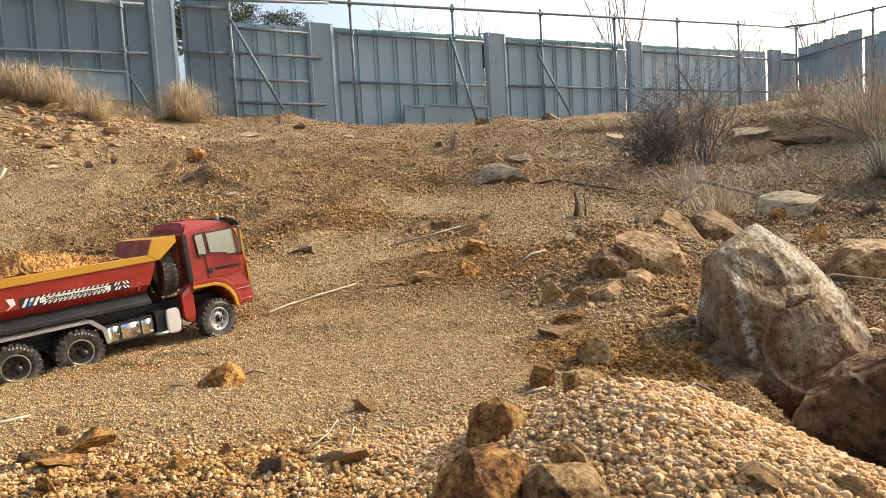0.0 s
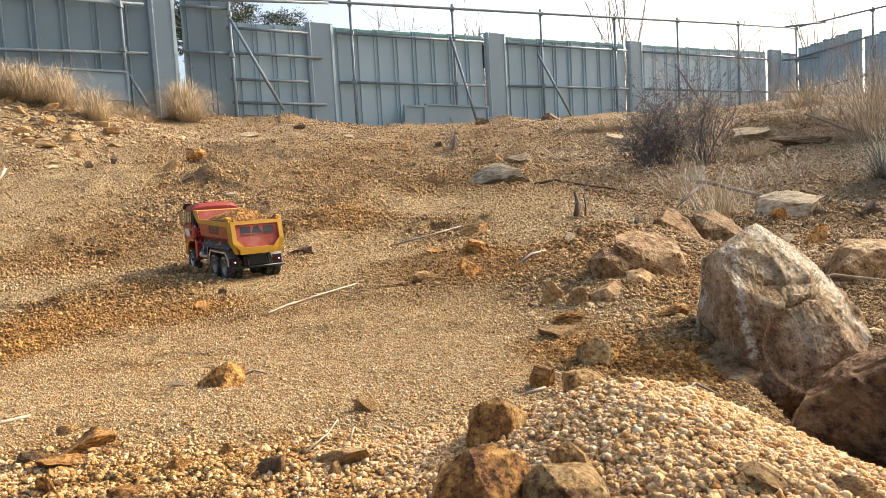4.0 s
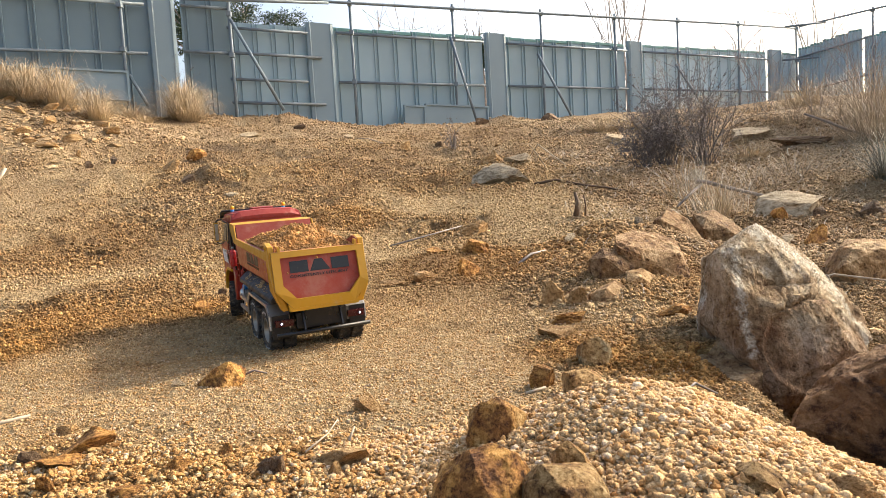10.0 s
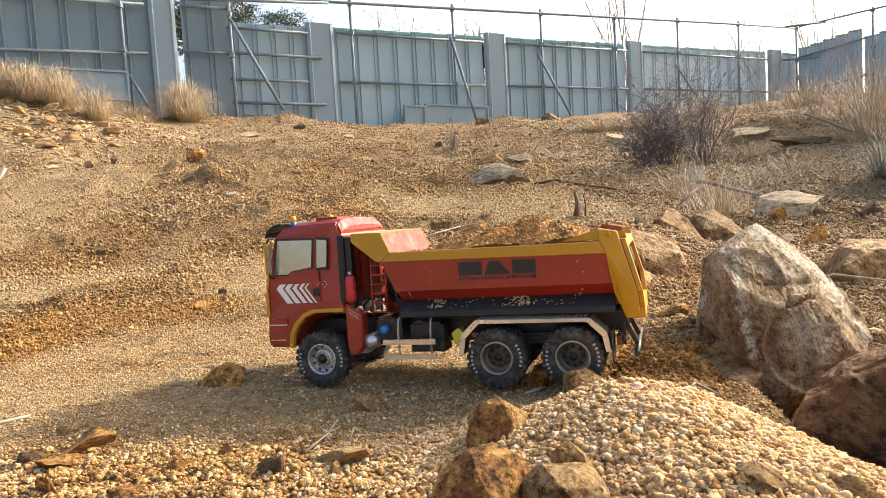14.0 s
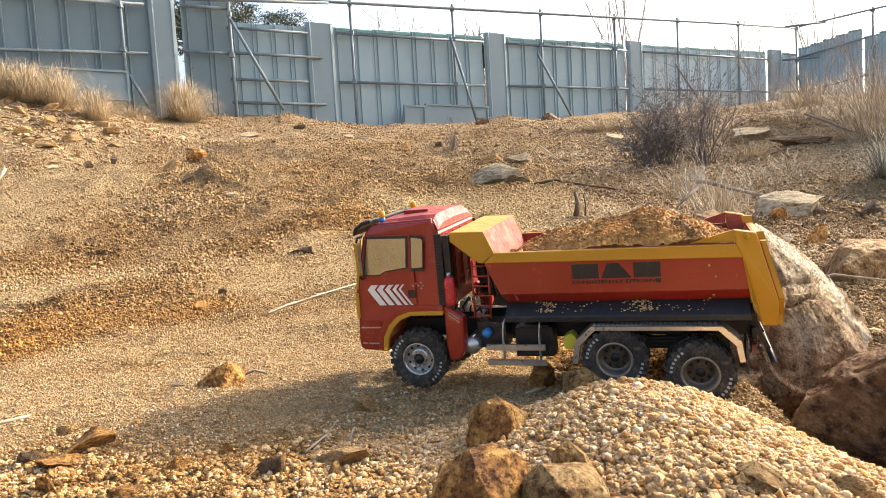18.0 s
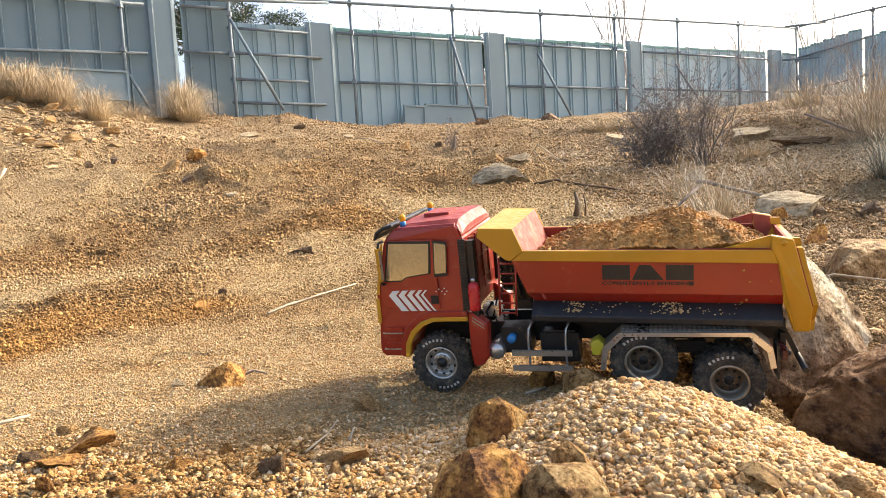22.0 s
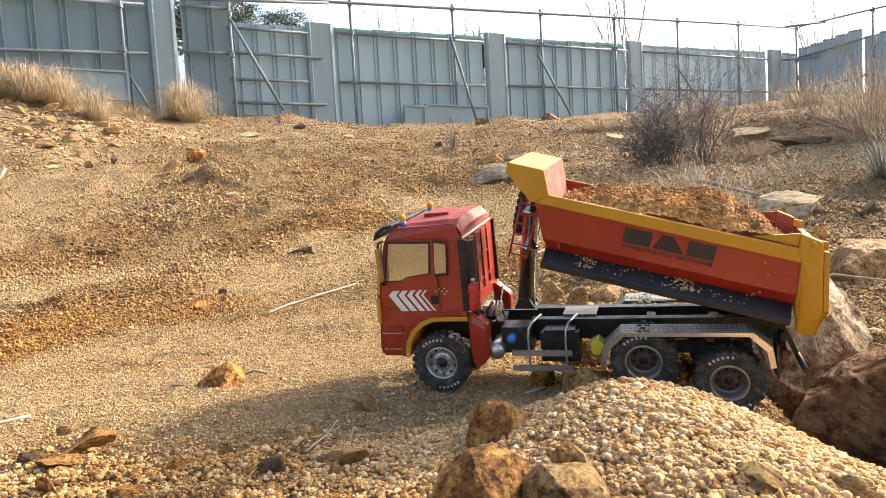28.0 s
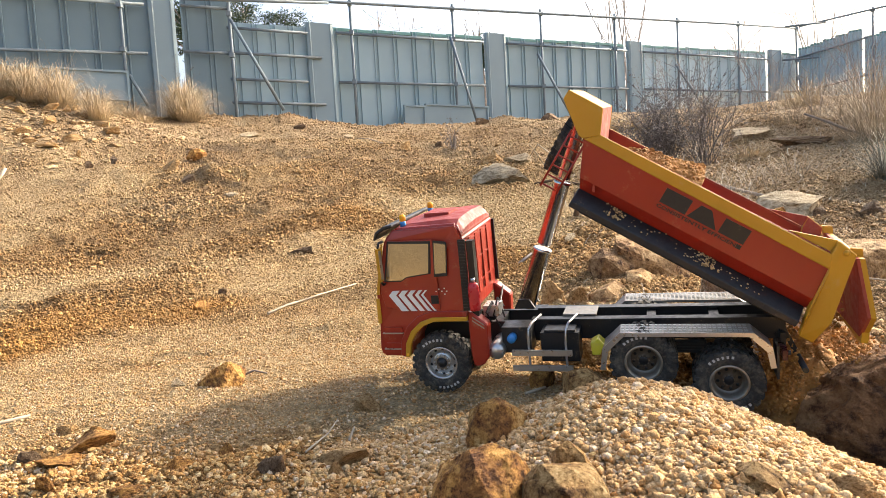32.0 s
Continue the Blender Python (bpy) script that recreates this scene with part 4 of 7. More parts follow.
def build_chassis(truck):
    for s in (1, -1):
        bm = B()
        box(bm, -0.122, 0.365, s * 0.024, s * 0.031, 0.068, 0.0935)
        for k in range(18):
            x = -0.11 + k * 0.021
            lathe(bm, [(0.0011, s * 0.0311), (0.0011, s * 0.0322), (0.0002, s * 0.0323)], 6, "y", (x, 0, 0.075 + 0.011 * (k % 2)))
        part("chassis_rail", bm, BLACK, truck)
        bm = B()
        box(bm, -0.118, 0.20, s * 0.020, s * 0.034, 0.0940, 0.0970)
        part("subframe_rail", bm, BLACK, truck)
        # tread-plate mudguard over both axles
        o = [(0.1035, 0.0465), (0.0990, 0.0759), (0.0775, 0.0958), (-0.0777, 0.0953), (-0.0984, 0.0764), (-0.1024, 0.0511)]
        i = [(0.1000, 0.0465), (0.0958, 0.0745), (0.0760, 0.0925), (-0.0765, 0.0920), (-0.0952, 0.0748), (-0.0990, 0.0511)]
        bm = B()
        prism(bm, o + i[::-1], s * 0.0545, s * 0.0905)
        guard = part("mudguard", bm, GUARD, truck, "dusty tread-plate mudguard")
        bm = B()
        o2 = [(p[0] * 1.004, p[1] + 0.0005) for p in o]
        i2 = [(p[0] * 0.94, p[1] - 0.0045 if 0.06 < p[1] else p[1]) for p in o]
        prism(bm, o2 + i2[::-1], s * 0.0906, s * 0.0925)
        part("mudguard_edge", bm, ALU, guard, "silver mudguard edge")
        bm = B()
        for a in range(26):
            for c in range(5):
                box(bm, 0.0725 - a * 0.0058, 0.0765 - a * 0.0058, s * (0.059 + c * 0.0065), s * (0.0605 + c * 0.0065), 0.0958, 0.0965)
        part("tread_pattern", bm, ALU, guard)
        bm = B()
        box(bm, -0.1060, -0.1035, s * 0.058, s * 0.089, 0.036, 0.078)
        part("mud_flap", bm, BLACK, truck)
        # tail lamps
        bm = B()
        box(bm, -0.1160, -0.110, s * 0.052, s * 0.085, 0.0585, 0.0705)
        bevelled(bm, 0.0015)
        lamp = part("tail_lamp", bm, LAMP_RED, truck, "dark red tail lamp cluster")
        bm = B()
        lathe(bm, [(0.0019, -0.1182), (0.0019, -0.1162), (0.0005, -0.1161)], 12, "x", (0, s * 0.0745, 0.0648))
        part("lit_bulb", bm, GLOW, lamp, "lit white lamp")
        bm = B()
        lathe(bm, [(0.0022, -0.1162), (0.0022, -0.1206), (0.0029, -0.1206), (0.0029, -0.1160)], 14, "x", (0, s * 0.0745, 0.0648))
        part("bezel", bm, BLACK, lamp)
        bm = B()
        lathe(bm, [(0.0026, -0.1182), (0.0026, -0.1162), (0.0005, -0.1161)], 12, "x", (0, s * 0.0600, 0.0648))
        part("reflector", bm, LAMP_RED, lamp)
        bm = B()
        tube(bm, [(-0.120, s * 0.030, 0.085), (-0.1215, s * 0.030, 0.071), (-0.1235, s * 0.030, 0.068)], 0.001, 6)
        part("hook", bm, ALU, truck)
    for x in (0.355, 0.25, 0.14, 0.04, -0.04, -0.115):
        bm = B()
        box(bm, x - 0.006, x + 0.006, -0.0239, 0.0239, 0.072, 0.0925)
        part("crossmember", bm, BLACK, truck)
    for x in (-0.052, 0.052, 0.321):
        bm = B()
        lathe(bm, [(0.006, -0.07), (0.006, -0.018), (0.013, -0.012), (0.013, 0.012), (0.006, 0.018), (0.006, 0.07)], 14, "y", (x, 0, 0.045))
        part("axle", bm, BLACK, truck)
    for s in (1, -1):
        bm = B()
        for k in range(4):
            box(bm, -0.045 + 0.006 * k, 0.045 - 0.006 * k, s * 0.040, s * 0.047, 0.054 + 0.004 * k, 0.0575 + 0.004 * k)
        part("leaf_spring", bm, BLACK, truck)
    # rear under-run bar on slanting arms
    bm = B()
    tube(bm, [(-0.1345, -0.088, 0.0475), (-0.1345, 0.088, 0.0475)], 0.0036, 10)
    part("rear_bar", bm, BAR, truck, "dark shiny rear under-run bar")
    for s in (1, -1):
        bm = B()
        prism(bm, [(-0.108, 0.096), (-0.116, 0.096), (-0.136, 0.052), (-0.131, 0.049)], s * 0.034, s * 0.037)
        part("bar_arm", bm, BLACK, truck)
    bm = B()
    box(bm, -0.1195, -0.1135, -0.047, 0.047, 0.052, 0.080)
    bevelled(bm, 0.002)
    part("rear_plate", bm, BLACK, truck)
    # left side: battery box, air tank, side guard
    bm = B()
    box(bm, 0.132, 0.183, 0.034, 0.066, 0.048, 0.088)
    bevelled(bm, 0.002)
    box(bm, 0.137, 0.178, 0.036, 0.064, 0.0882, 0.091)
    part("battery_box", bm, BLACK, truck)
    bm = B()
    lathe(bm, [(0.001, 0.262), (0.006, 0.261), (0.011, 0.258), (0.012, 0.255), (0.012, 0.212), (0.011, 0.209), (0.001, 0.207)], 20, "y", (0.2435, -0.18, 0.0655))
    part("air_tank", bm, ALU, truck, "grey steel air tank")
    bm = B()
    lathe(bm, [(0.006, 0.065), (0.006, 0.078), (0.001, 0.079)], 12, "y", (0.221, 0, 0.083))
    part("filler_cap", bm, BLUE, truck, "blue filler cap")
    bm = B()
    box(bm, 0.196, 0.236, 0.034, 0.066, 0.060, 0.096)
    bevelled(bm, 0.002)
    part("pump_box", bm, BLACK, truck)
    for z0, z1 in ((0.0625, 0.0700), (0.0415, 0.0485)):
        bm = B()
        box(bm, 0.1395, 0.2195, 0.082, 0.0865, z0, z1)
        bevelled(bm, 0.001)
        part("side_guard_bar", bm, ALU, truck, "silver side guard bar")
    for x in (0.196, 0.1465):
        bm = B()
        tube(bm, [(x - 0.010, 0.034, 0.104), (x - 0.003, 0.070, 0.1035), (x, 0.0795, 0.098), (x + 0.001, 0.0805, 0.080), (x + 0.001, 0.0808, 0.042)], 0.0016, 8)
        part("guard_bracket", bm, ALU, truck)
    bm = B()
    prism(bm, [(0.116, 0.078), (0.106, 0.084), (0.098, 0.076), (0.104, 0.062), (0.114, 0.062)], 0.058, 0.080)
    bevelled(bm, 0.001)
    part("wheel_chock", bm, GREEN_DIRTY, truck, "yellow plastic wheel chock")
    # right side: polished tank in three bands, box, spare wheel
    for x0, x1 in ((0.1035, 0.1245), (0.1275, 0.1625), (0.1655, 0.1865)):
        bm = B()
        ring = []
        for k in range(28):
            a = k * math.pi / 14
            u, v = math.cos(a), math.sin(a)
            ring.append((-0.0640 + 0.0235 * math.copysign(abs(u) ** 0.62, u), 0.0605 + 0.0205 * math.copysign(abs(v) ** 0.62, v)))
        prism(bm, ring, x0, x1, "x")
        bevelled(bm, 0.0012, 2)
        for face in bm.faces:
            face.smooth = len(face.verts) < 8
        part("tank_band", bm, POLISH, truck, "polished steel fuel tank section")
    bm = B()
    box(bm, 0.1020, 0.1880, -0.085, -0.042, 0.043, 0.079)
    part("tank_strap", bm, BLACK, truck)
    bm = B()
    box(bm, 0.1945, 0.2180, -0.083, -0.042, 0.040, 0.084)
    bevelled(bm, 0.004, 2)
    silencer = part("silencer", bm, BLACK, truck, "black silencer box")
    ring = []
    for k in range(32):
        a = k * math.pi / 16
        u, v = math.cos(a), math.sin(a)
        ring.append((0.2275 + 0.0140 * math.copysign(abs(u) ** 0.45, u), 0.0605 + 0.0245 * math.copysign(abs(v) ** 0.45, v)))
    bm = B()
    prism(bm, ring, -0.0885, -0.0850, "y")
    bevelled(bm, 0.0012, 2)
    part("heat_shield", bm, SILVER, silencer, "ribbed silver heat shield")
    for k in range(9):
        bm = B()
        box(bm, 0.2160, 0.2390, -0.0894, -0.0883, 0.0408 + k * 0.0045, 0.0432 + k * 0.0045)
        part("rib", bm, SILVER, silencer)
    bm = B()
    box(bm, 0.2175, 0.2380, -0.0852, -0.045, 0.042, 0.080)
    bevelled(bm, 0.003)
    part("silencer_end", bm, BLACK, silencer)
    bm = B()
    tube(bm, [(0.1900, -0.080, 0.041), (0.2000, -0.084, 0.040), (0.2135, -0.0875, 0.040)], 0.0035, 10)
    part("exhaust_pipe", bm, ALU, silencer)
    # fire extinguisher behind the door
    bm = B()
    lathe(bm, [(0.001, 0.1265), (0.0075, 0.1275), (0.0078, 0.131), (0.0078, 0.158), (0.0062, 0.164), (0.003, 0.166), (0.001, 0.1662)], 16, "z", (0.2645, 0.0855, 0))
    ext = part("fire_extinguisher", bm, RED_BOTTLE, truck, "small red fire extinguisher")
    bm = B()
    lathe(bm, [(0.0032, 0.1663), (0.0032, 0.1715), (0.0005, 0.172)], 10, "z", (0.2645, 0.0855, 0))
    part("valve", bm, ALU, ext)
    bm = B()
    tube(bm, [(0.252, 0.02, 0.108), (0.250, 0.05, 0.128), (0.255, 0.066, 0.118), (0.250, 0.06, 0.100)], 0.0018, 6)
    tube(bm, [(0.246, 0.00, 0.108), (0.243, 0.045, 0.133), (0.247, 0.060, 0.112), (0.240, 0.055, 0.095)], 0.0014, 6)
    tube(bm, [(0.258, -0.02, 0.108), (0.247, -0.01, 0.135), (0.244, 0.03, 0.118), (0.236, 0.04, 0.103)], 0.0014, 6)
    part("hose", bm, BLACK, truck)
    bm = B()
    box(bm, 0.240, 0.262, 0.028, 0.056, 0.109, 0.124)
    bevelled(bm, 0.002)
    part("valve_block", bm, ALU, truck)
    bm = B()
    prism(bm, [(0.226, 0.1085), (0.196, 0.1085), (0.204, 0.122), (0.219, 0.122)], -0.020, -0.0150)
    prism(bm, [(0.226, 0.1085), (0.196, 0.1085), (0.204, 0.122), (0.219, 0.122)], 0.0150, 0.020)
    part("ram_bracket", bm, BLACK, truck)
    bm = B()
    box(bm, 0.112, 0.158, -0.0195, 0.0195, 0.0975, 0.0995)
    part("cover_plate", bm, GUARD, truck, "scratched aluminium cover plate")


# the bed turns about this axis, in the truck's space
HINGE = Vector((-0.1165, 0, 0.079))
RAM_FOOT, RAM_HEAD = Vector((0.212, 0, 0.108)), Vector((0.2367, 0, 0.208))
GATE = Vector((-0.108, 0, 0.2035))


def bed_y(z):
    return float(np.interp(z, [0.105, 0.124, 0.1395, 0.196], [0.045, 0.069, 0.0850, 0.0868]))


def build_bed(truck):
    bm = B()     # hull: outside and inside of the trough, open at the back
    front = lambda z: 0.190 + (z - 0.129) * 0.42
    zs = [0.1955, 0.1395, 0.124, 0.106]
    out = [(bed_y(z), z) for z in zs]
    loop = out + [(-y, z) for y, z in out[::-1]]
    ins = [(y - (0.003 if y > 0 else -0.003), z + (0.003 if z < 0.13 else 0.0)) for y, z in loop]
    for y, z in loop + ins:
        bm.verts.new((front(z), y, z))
    for y, z in loop + ins:
        bm.verts.new((-0.112 + (0.012 if z > 0.19 else 0), y, z))
    bm.verts.ensure_lookup_table()
    v, n = bm.verts, len(loop)
    for i in range(n - 1):
        bm.faces.new((v[i], v[i + 1], v[2 * n + i + 1], v[2 * n + i]))
        bm.faces.new((v[n + i + 1], v[n + i], v[3 * n + i], v[3 * n + i + 1]))
        bm.faces.new((v[2 * n + i], v[2 * n + i + 1], v[3 * n + i + 1], v[3 * n + i]))
    for i in (0, n - 1):
        bm.faces.new((v[i], v[2 * n + i], v[3 * n + i], v[n + i]))
    bm.faces.new([v[i] for i in range(n)])
    bm.faces.new([v[n + i] for i in range(n)][::-1])
    bmesh.ops.recalc_face_normals(bm, faces=bm.faces[:])
    bed = part("dump_body", bm, RED, truck, "red tipping trough with yellow rims")
    bm = B()
    prism(bm, [(0.2099, 0.2250), (0.1975, 0.1957), (0.1700, 0.131), (0.1730, 0.131), (0.2005, 0.1957), (0.2125, 0.2250)], -0.0840, 0.0840)
    part("head_wall", bm, RED_DUSTY, bed, "dusty sloping head wall")
    bm = B()
    prism(bm, [(0.2099, 0.2252), (0.2561, 0.2265), (0.2566, 0.2150), (0.2536, 0.2150), (0.2531, 0.2238), (0.2099, 0.2225)], -0.0858, 0.0858)
    part("canopy", bm, YELLOW, bed, "yellow canopy over the cab's back")
    for s in (1, -1):
        bm = B()
        prism(bm, [(0.1969, 0.1960), (0.2135, 0.1830), (0.2200, 0.1840), (0.2570, 0.2143), (0.2561, 0.2268), (0.2095, 0.2256)], s * 0.0860, s * 0.0893)
        bevelled(bm, 0.0008)
        part("canopy_cheek", bm, YELLOW, bed)
        bm = B()
        prism(bm, [(0.2130, 0.1828), (0.1968, 0.1962), (-0.0965, 0.1948), (-0.1040, 0.1785)], s * 0.0845, s * 0.0890)
        bevelled(bm, 0.001)
        part("rim", bm, YELLOW, bed, "yellow top rim")
        bm = B()
        box(bm, -0.095, 0.197, s * 0.0820, s * 0.0844, 0.1925, 0.1958)
        part("rim_inside", bm, RED_DUSTY, bed)
        bm = B()
        prism(bm, [(-0.0945, 0.2118), (-0.1185, 0.2070), (-0.1405, 0.1245), (-0.1405, 0.0918), (-0.1235, 0.0918), (-0.1109, 0.1273), (-0.1030, 0.1780), (-0.0960, 0.1940)], s * 0.0790, s * 0.0902)
        bevelled(bm, 0.0012)
        for v_ in bm.verts:
            if v_.co.z < 0.13:
                v_.co.y -= s * (0.13 - v_.co.z) * 0.38
        part("rear_post", bm, YELLOW, bed, "yellow rear corner post")
        bm = B()
        prism(bm, [(-0.0950, 0.2108), (-0.1175, 0.2062), (-0.1255, 0.1780), (-0.1040, 0.1780), (-0.0965, 0.1940)], s * 0.0774, s * 0.0786)
        part("post_lining", bm, RED_DUSTY, bed, "dusty red inner face of the post")
        bm = B()
        prism(bm, [(-0.0950, 0.2112), (-0.0450, 0.1965), (-0.0950, 0.1965)], s * 0.0800, s * 0.0830)
        part("gusset", bm, YELLOW if s > 0 else RED_DUSTY, bed)
        bm = B()
        lathe(bm, [(0.0035, 0.0), (0.0035, s * 0.002), (0.0005, s * 0.0022)], 12, "y", (-0.1080, s * 0.0902, 0.2035))
        part("hinge_pin", bm, YELLOW, bed)
        # skirt board that carries spilt gravel
        bm = B()
        for x0, x1 in ((-0.1105, 0.1900),):
            o = [(s * 0.0700, 0.1255), (s * 0.0885, 0.1095), (s * 0.0885, 0.1015), (s * 0.0640, 0.1015)]
            prism(bm, o, x0, x1, "x")
        bevelled(bm, 0.001)
        part("skirt_board", bm, SKIRT, bed, "blue-black skirt board dusted with gravel")
    bm = B()
    box(bm, -0.105, 0.175, -0.033, 0.033, 0.0900, 0.1055)
    part("bed_beam", bm, BLACK, bed)
    # the spare hangs under the canopy and tips with the trough
    at = Matrix.Translation((0.238, -0.047, 0.150)) @ Matrix.Rotation(radians(90), 4, "Z")
    part("spare_tyre", TYRE_FRONT, RUBBER, bed, "spare tyre strapped behind the cab", at)
    bm = B()
    front_rim(bm)
    part("spare_rim", bm, RIM, bed, "", at)
    bm = B()
    tube(bm, [(0.222, -0.083, 0.105), (0.222, -0.089, 0.12), (0.224, -0.090, 0.185)], 0.001, 6)
    part("spare_strap", bm, LAMP_RED, bed)
    # ladder at the front corner
    bm = B()
    for x in (0.2310, 0.2085):
        tube(bm, [(x, 0.082, 0.186), (x + 0.002, 0.083, 0.107)], 0.0015, 6)
    part("ladder", bm, RED, bed, "small red ladder")
    for k in range(6):
        bm = B()
        z = 0.178 - k * 0.0135
        tube(bm, [(0.2312, 0.0825, z), (0.2088, 0.0825, z)], 0.0012, 6)
        part("ladder_rung", bm, RED, bed)
    # writing and plain blocks on both flanks and the gate
    def block(pts, parent, name="sticker_block"):
        return plate(name, pts, INK, parent, 1, 0.0004, thick=0.0006, y_of=bed_y)
    z0, z1 = 0.1578, 0.1768
    block([(0.0975, z1), (0.0640, z1), (0.0640, z0), (0.0975, z0)], bed)
    block([(0.0530, z1), (0.0395, z1), (0.0240, z0), (0.0615, z0)], bed)
    block([(0.0215, z1), (-0.0105, z1), (-0.0105, z0), (0.0215, z0)], bed)
    me = lettering("CONSISTENTLY EFFICIENT", 0.0098, "slogan")
    part("slogan", me, INK, bed, "black slogan lettering", Matrix.Translation((0.0445, bed_y(0.1535) + 0.0006, 0.1532)) @ Matrix.Rotation(math.pi, 4, "Z") @ Matrix.Diagonal((0.93, 1, 0.62, 1)))
    block([(-0.0045, 0.1560), (-0.0105, 0.1560), (-0.0105, 0.1508), (-0.0045, 0.1508)], bed)
    right = lambda pts, m, out, nm: plate(nm, pts, m, bed, -1, out, thick=0.0006, y_of=bed_y)
    right([(-0.0285, 0.1572), (0.1577, 0.1552), (0.1567, 0.1395), (-0.0300, 0.1397)], INK, 0.0004, "banner")
    right([(-0.0480, 0.1597), (-0.0360, 0.1592), (-0.0340, 0.1487), (-0.0500, 0.1399), (-0.0420, 0.1467)], WHITE, 0.0005, "arrow_sticker")
    for k in range(14):
        x = 0.006 + k * 0.0082
        right([(x + 0.004, 0.1565), (x + 0.0075, 0.1565), (x + 0.0035, 0.1529), (x, 0.1529)], WHITE, 0.0008, "hazard_stripe")
        right([(x + 0.004, 0.1431), (x + 0.0075, 0.1431), (x + 0.0035, 0.1399), (x, 0.1399)], WHITE, 0.0008, "hazard_stripe")
    right([(0.003, 0.1527), (0.122, 0.1519), (0.121, 0.1435), (0.002, 0.1437)], WHITE, 0.0007, "banner_field")
    for k in range(3):
        x = -0.0250 + k * 0.0085
        right([(x + 0.007, 0.1552), (x + 0.012, 0.1552), (x + 0.008, 0.1486), (x + 0.003, 0.1486)], WHITE, 0.0008, "hazard_stripe")
        right([(x + 0.003, 0.1482), (x + 0.008, 0.1482), (x + 0.004, 0.1414), (x - 0.001, 0.1414)], BLUE if k == 1 else WHITE, 0.0008, "hazard_stripe")
    for x, lean in ((0.1285, 1), (0.1440, -1)):
        for z in (0.1550, 0.1468):
            for k in range(2):
                u = x + k * 0.0062
                right([(u + 0.001 + 0.002 * lean, z), (u + 0.0045 + 0.002 * lean, z), (u + 0.0045 - 0.002 * lean, z - 0.0055), (u + 0.001 - 0.002 * lean, z - 0.0055)], WHITE, 0.0008, "hazard_stripe")
    right([(0.1380, 0.1492), (0.1480, 0.1492), (0.1480, 0.1474), (0.1380, 0.1474)], RED, 0.0010, "red_mark")
    me = lettering("Schwertransport", 0.0145, "banner_word")
    part("banner_word", me, INK, bed, "black word on the banner", Matrix.Translation((0.062, -bed_y(0.1477) - 0.0010, 0.1479)) @ Matrix.Diagonal((1.02, 1, 0.68, 1)))
    # spilt gravel on the skirt board
    rs = np.random.RandomState(5)
    bm = B()
    for k in range(190):
        x = float(rs.choice([rs.normal(0.012, 0.012), rs.normal(0.012, 0.008), rs.uniform(-0.06, 0.15), rs.normal(0.135, 0.006)]))
        t_ = rs.uniform(0.1, 0.8)
        r = rs.uniform(0.0006, 0.0017)
        y, z = 0.0705 + 0.018 * t_, 0.1262 - 0.016 * t_
        bmesh.ops.create_icosphere(bm, subdivisions=1, radius=r, matrix=Matrix.Translation((min(x, 0.18), y, z + r * 0.4)) @ Matrix.Diagonal((1, 1, 0.7, 1)))
    tagged(part("spilt_gravel", bm, CLOD_PALE, bed, "pale gravel lying on the board"), kind="stuff")
    return bed


def build_gate(truck):
    """The tailgate in its own space: the hinge at the origin, closed."""
    def xz(z):
        return float(np.interp(z, [0.088, 0.124, 0.2035], [-0.1425, -0.1425, -0.1215]))
    hexa = [(0.0860, 0.1965), (0.0865, 0.128), (0.058, 0.0965), (-0.058, 0.0965), (-0.0865, 0.128), (-0.0860, 0.1965)]
    inner = [(0.0715, 0.1860), (0.0715, 0.138), (0.049, 0.1125), (-0.049, 0.1125), (-0.0715, 0.138), (-0.0715, 0.1860)]

    def slab(pts, near, far):
        bm = B()
        prism(bm, pts, near, far, "x")
        for v in bm.verts:
            v.co.x += xz(v.co.z)
        bmesh.ops.translate(bm, vec=-GATE, verts=bm.verts[:])
        bmesh.ops.recalc_face_normals(bm, faces=bm.faces[:])
        return bm
    gate = part("tailgate", slab(hexa, 0.0005, 0.0040), RED_DUSTY, truck, "red tailgate in a yellow frame")
    n = len(hexa)
    for i in range(n):
        j = (i + 1) % n
        bm = slab([hexa[i], hexa[j], inner[j], inner[i]], -0.0050, 0.0004)
        part("frame_bar", bm, YELLOW, gate, "yellow frame bar")
    bm = slab([(0.0660, 0.104), (0.0640, 0.0905), (-0.0640, 0.0905), (-0.0660, 0.104), (-0.058, 0.0962), (0.058, 0.0962)], -0.0048, 0.0030)
    part("lower_beam", bm, YELLOW, gate)
    for s in (1, -1):
        bm = slab([(s * 0.0740, 0.1967), (s * 0.0740, 0.2060), (s * 0.0700, 0.2060), (s * 0.0690, 0.1967)], -0.006, 0.006)
        part("hinge_ear", bm, YELLOW, gate)
    z0, z1 = 0.1575, 0.1780
    for pts in ([(0.0550, z1), (0.0215, z1), (0.0215, z0), (0.0550, z0)], [(0.0085, z1), (-0.0055, z1), (-0.0190, z0), (0.0190, z0)], [(-0.0220, z1), (-0.0550, z1), (-0.0550, z0), (-0.0220, z0)]):
        part("sticker_block", slab(pts, -0.0003, 0.0003), INK, gate)
    me = lettering("CONSISTENTLY EFFICIENT", 0.0092, "slogan")
    z = 0.1515
    lean = math.atan2(0.021, 0.0795)
    m = Matrix.Translation(Vector((xz(z) - 0.0006, 0.003, z)) - GATE) @ Matrix.Rotation(-math.pi / 2, 4, "Z") @ Matrix.Rotation(lean * -1, 4, "X") @ Matrix.Diagonal((0.99, 1, 0.74, 1))
    part("slogan", me, INK, gate, "black slogan lettering", m)
    return gate


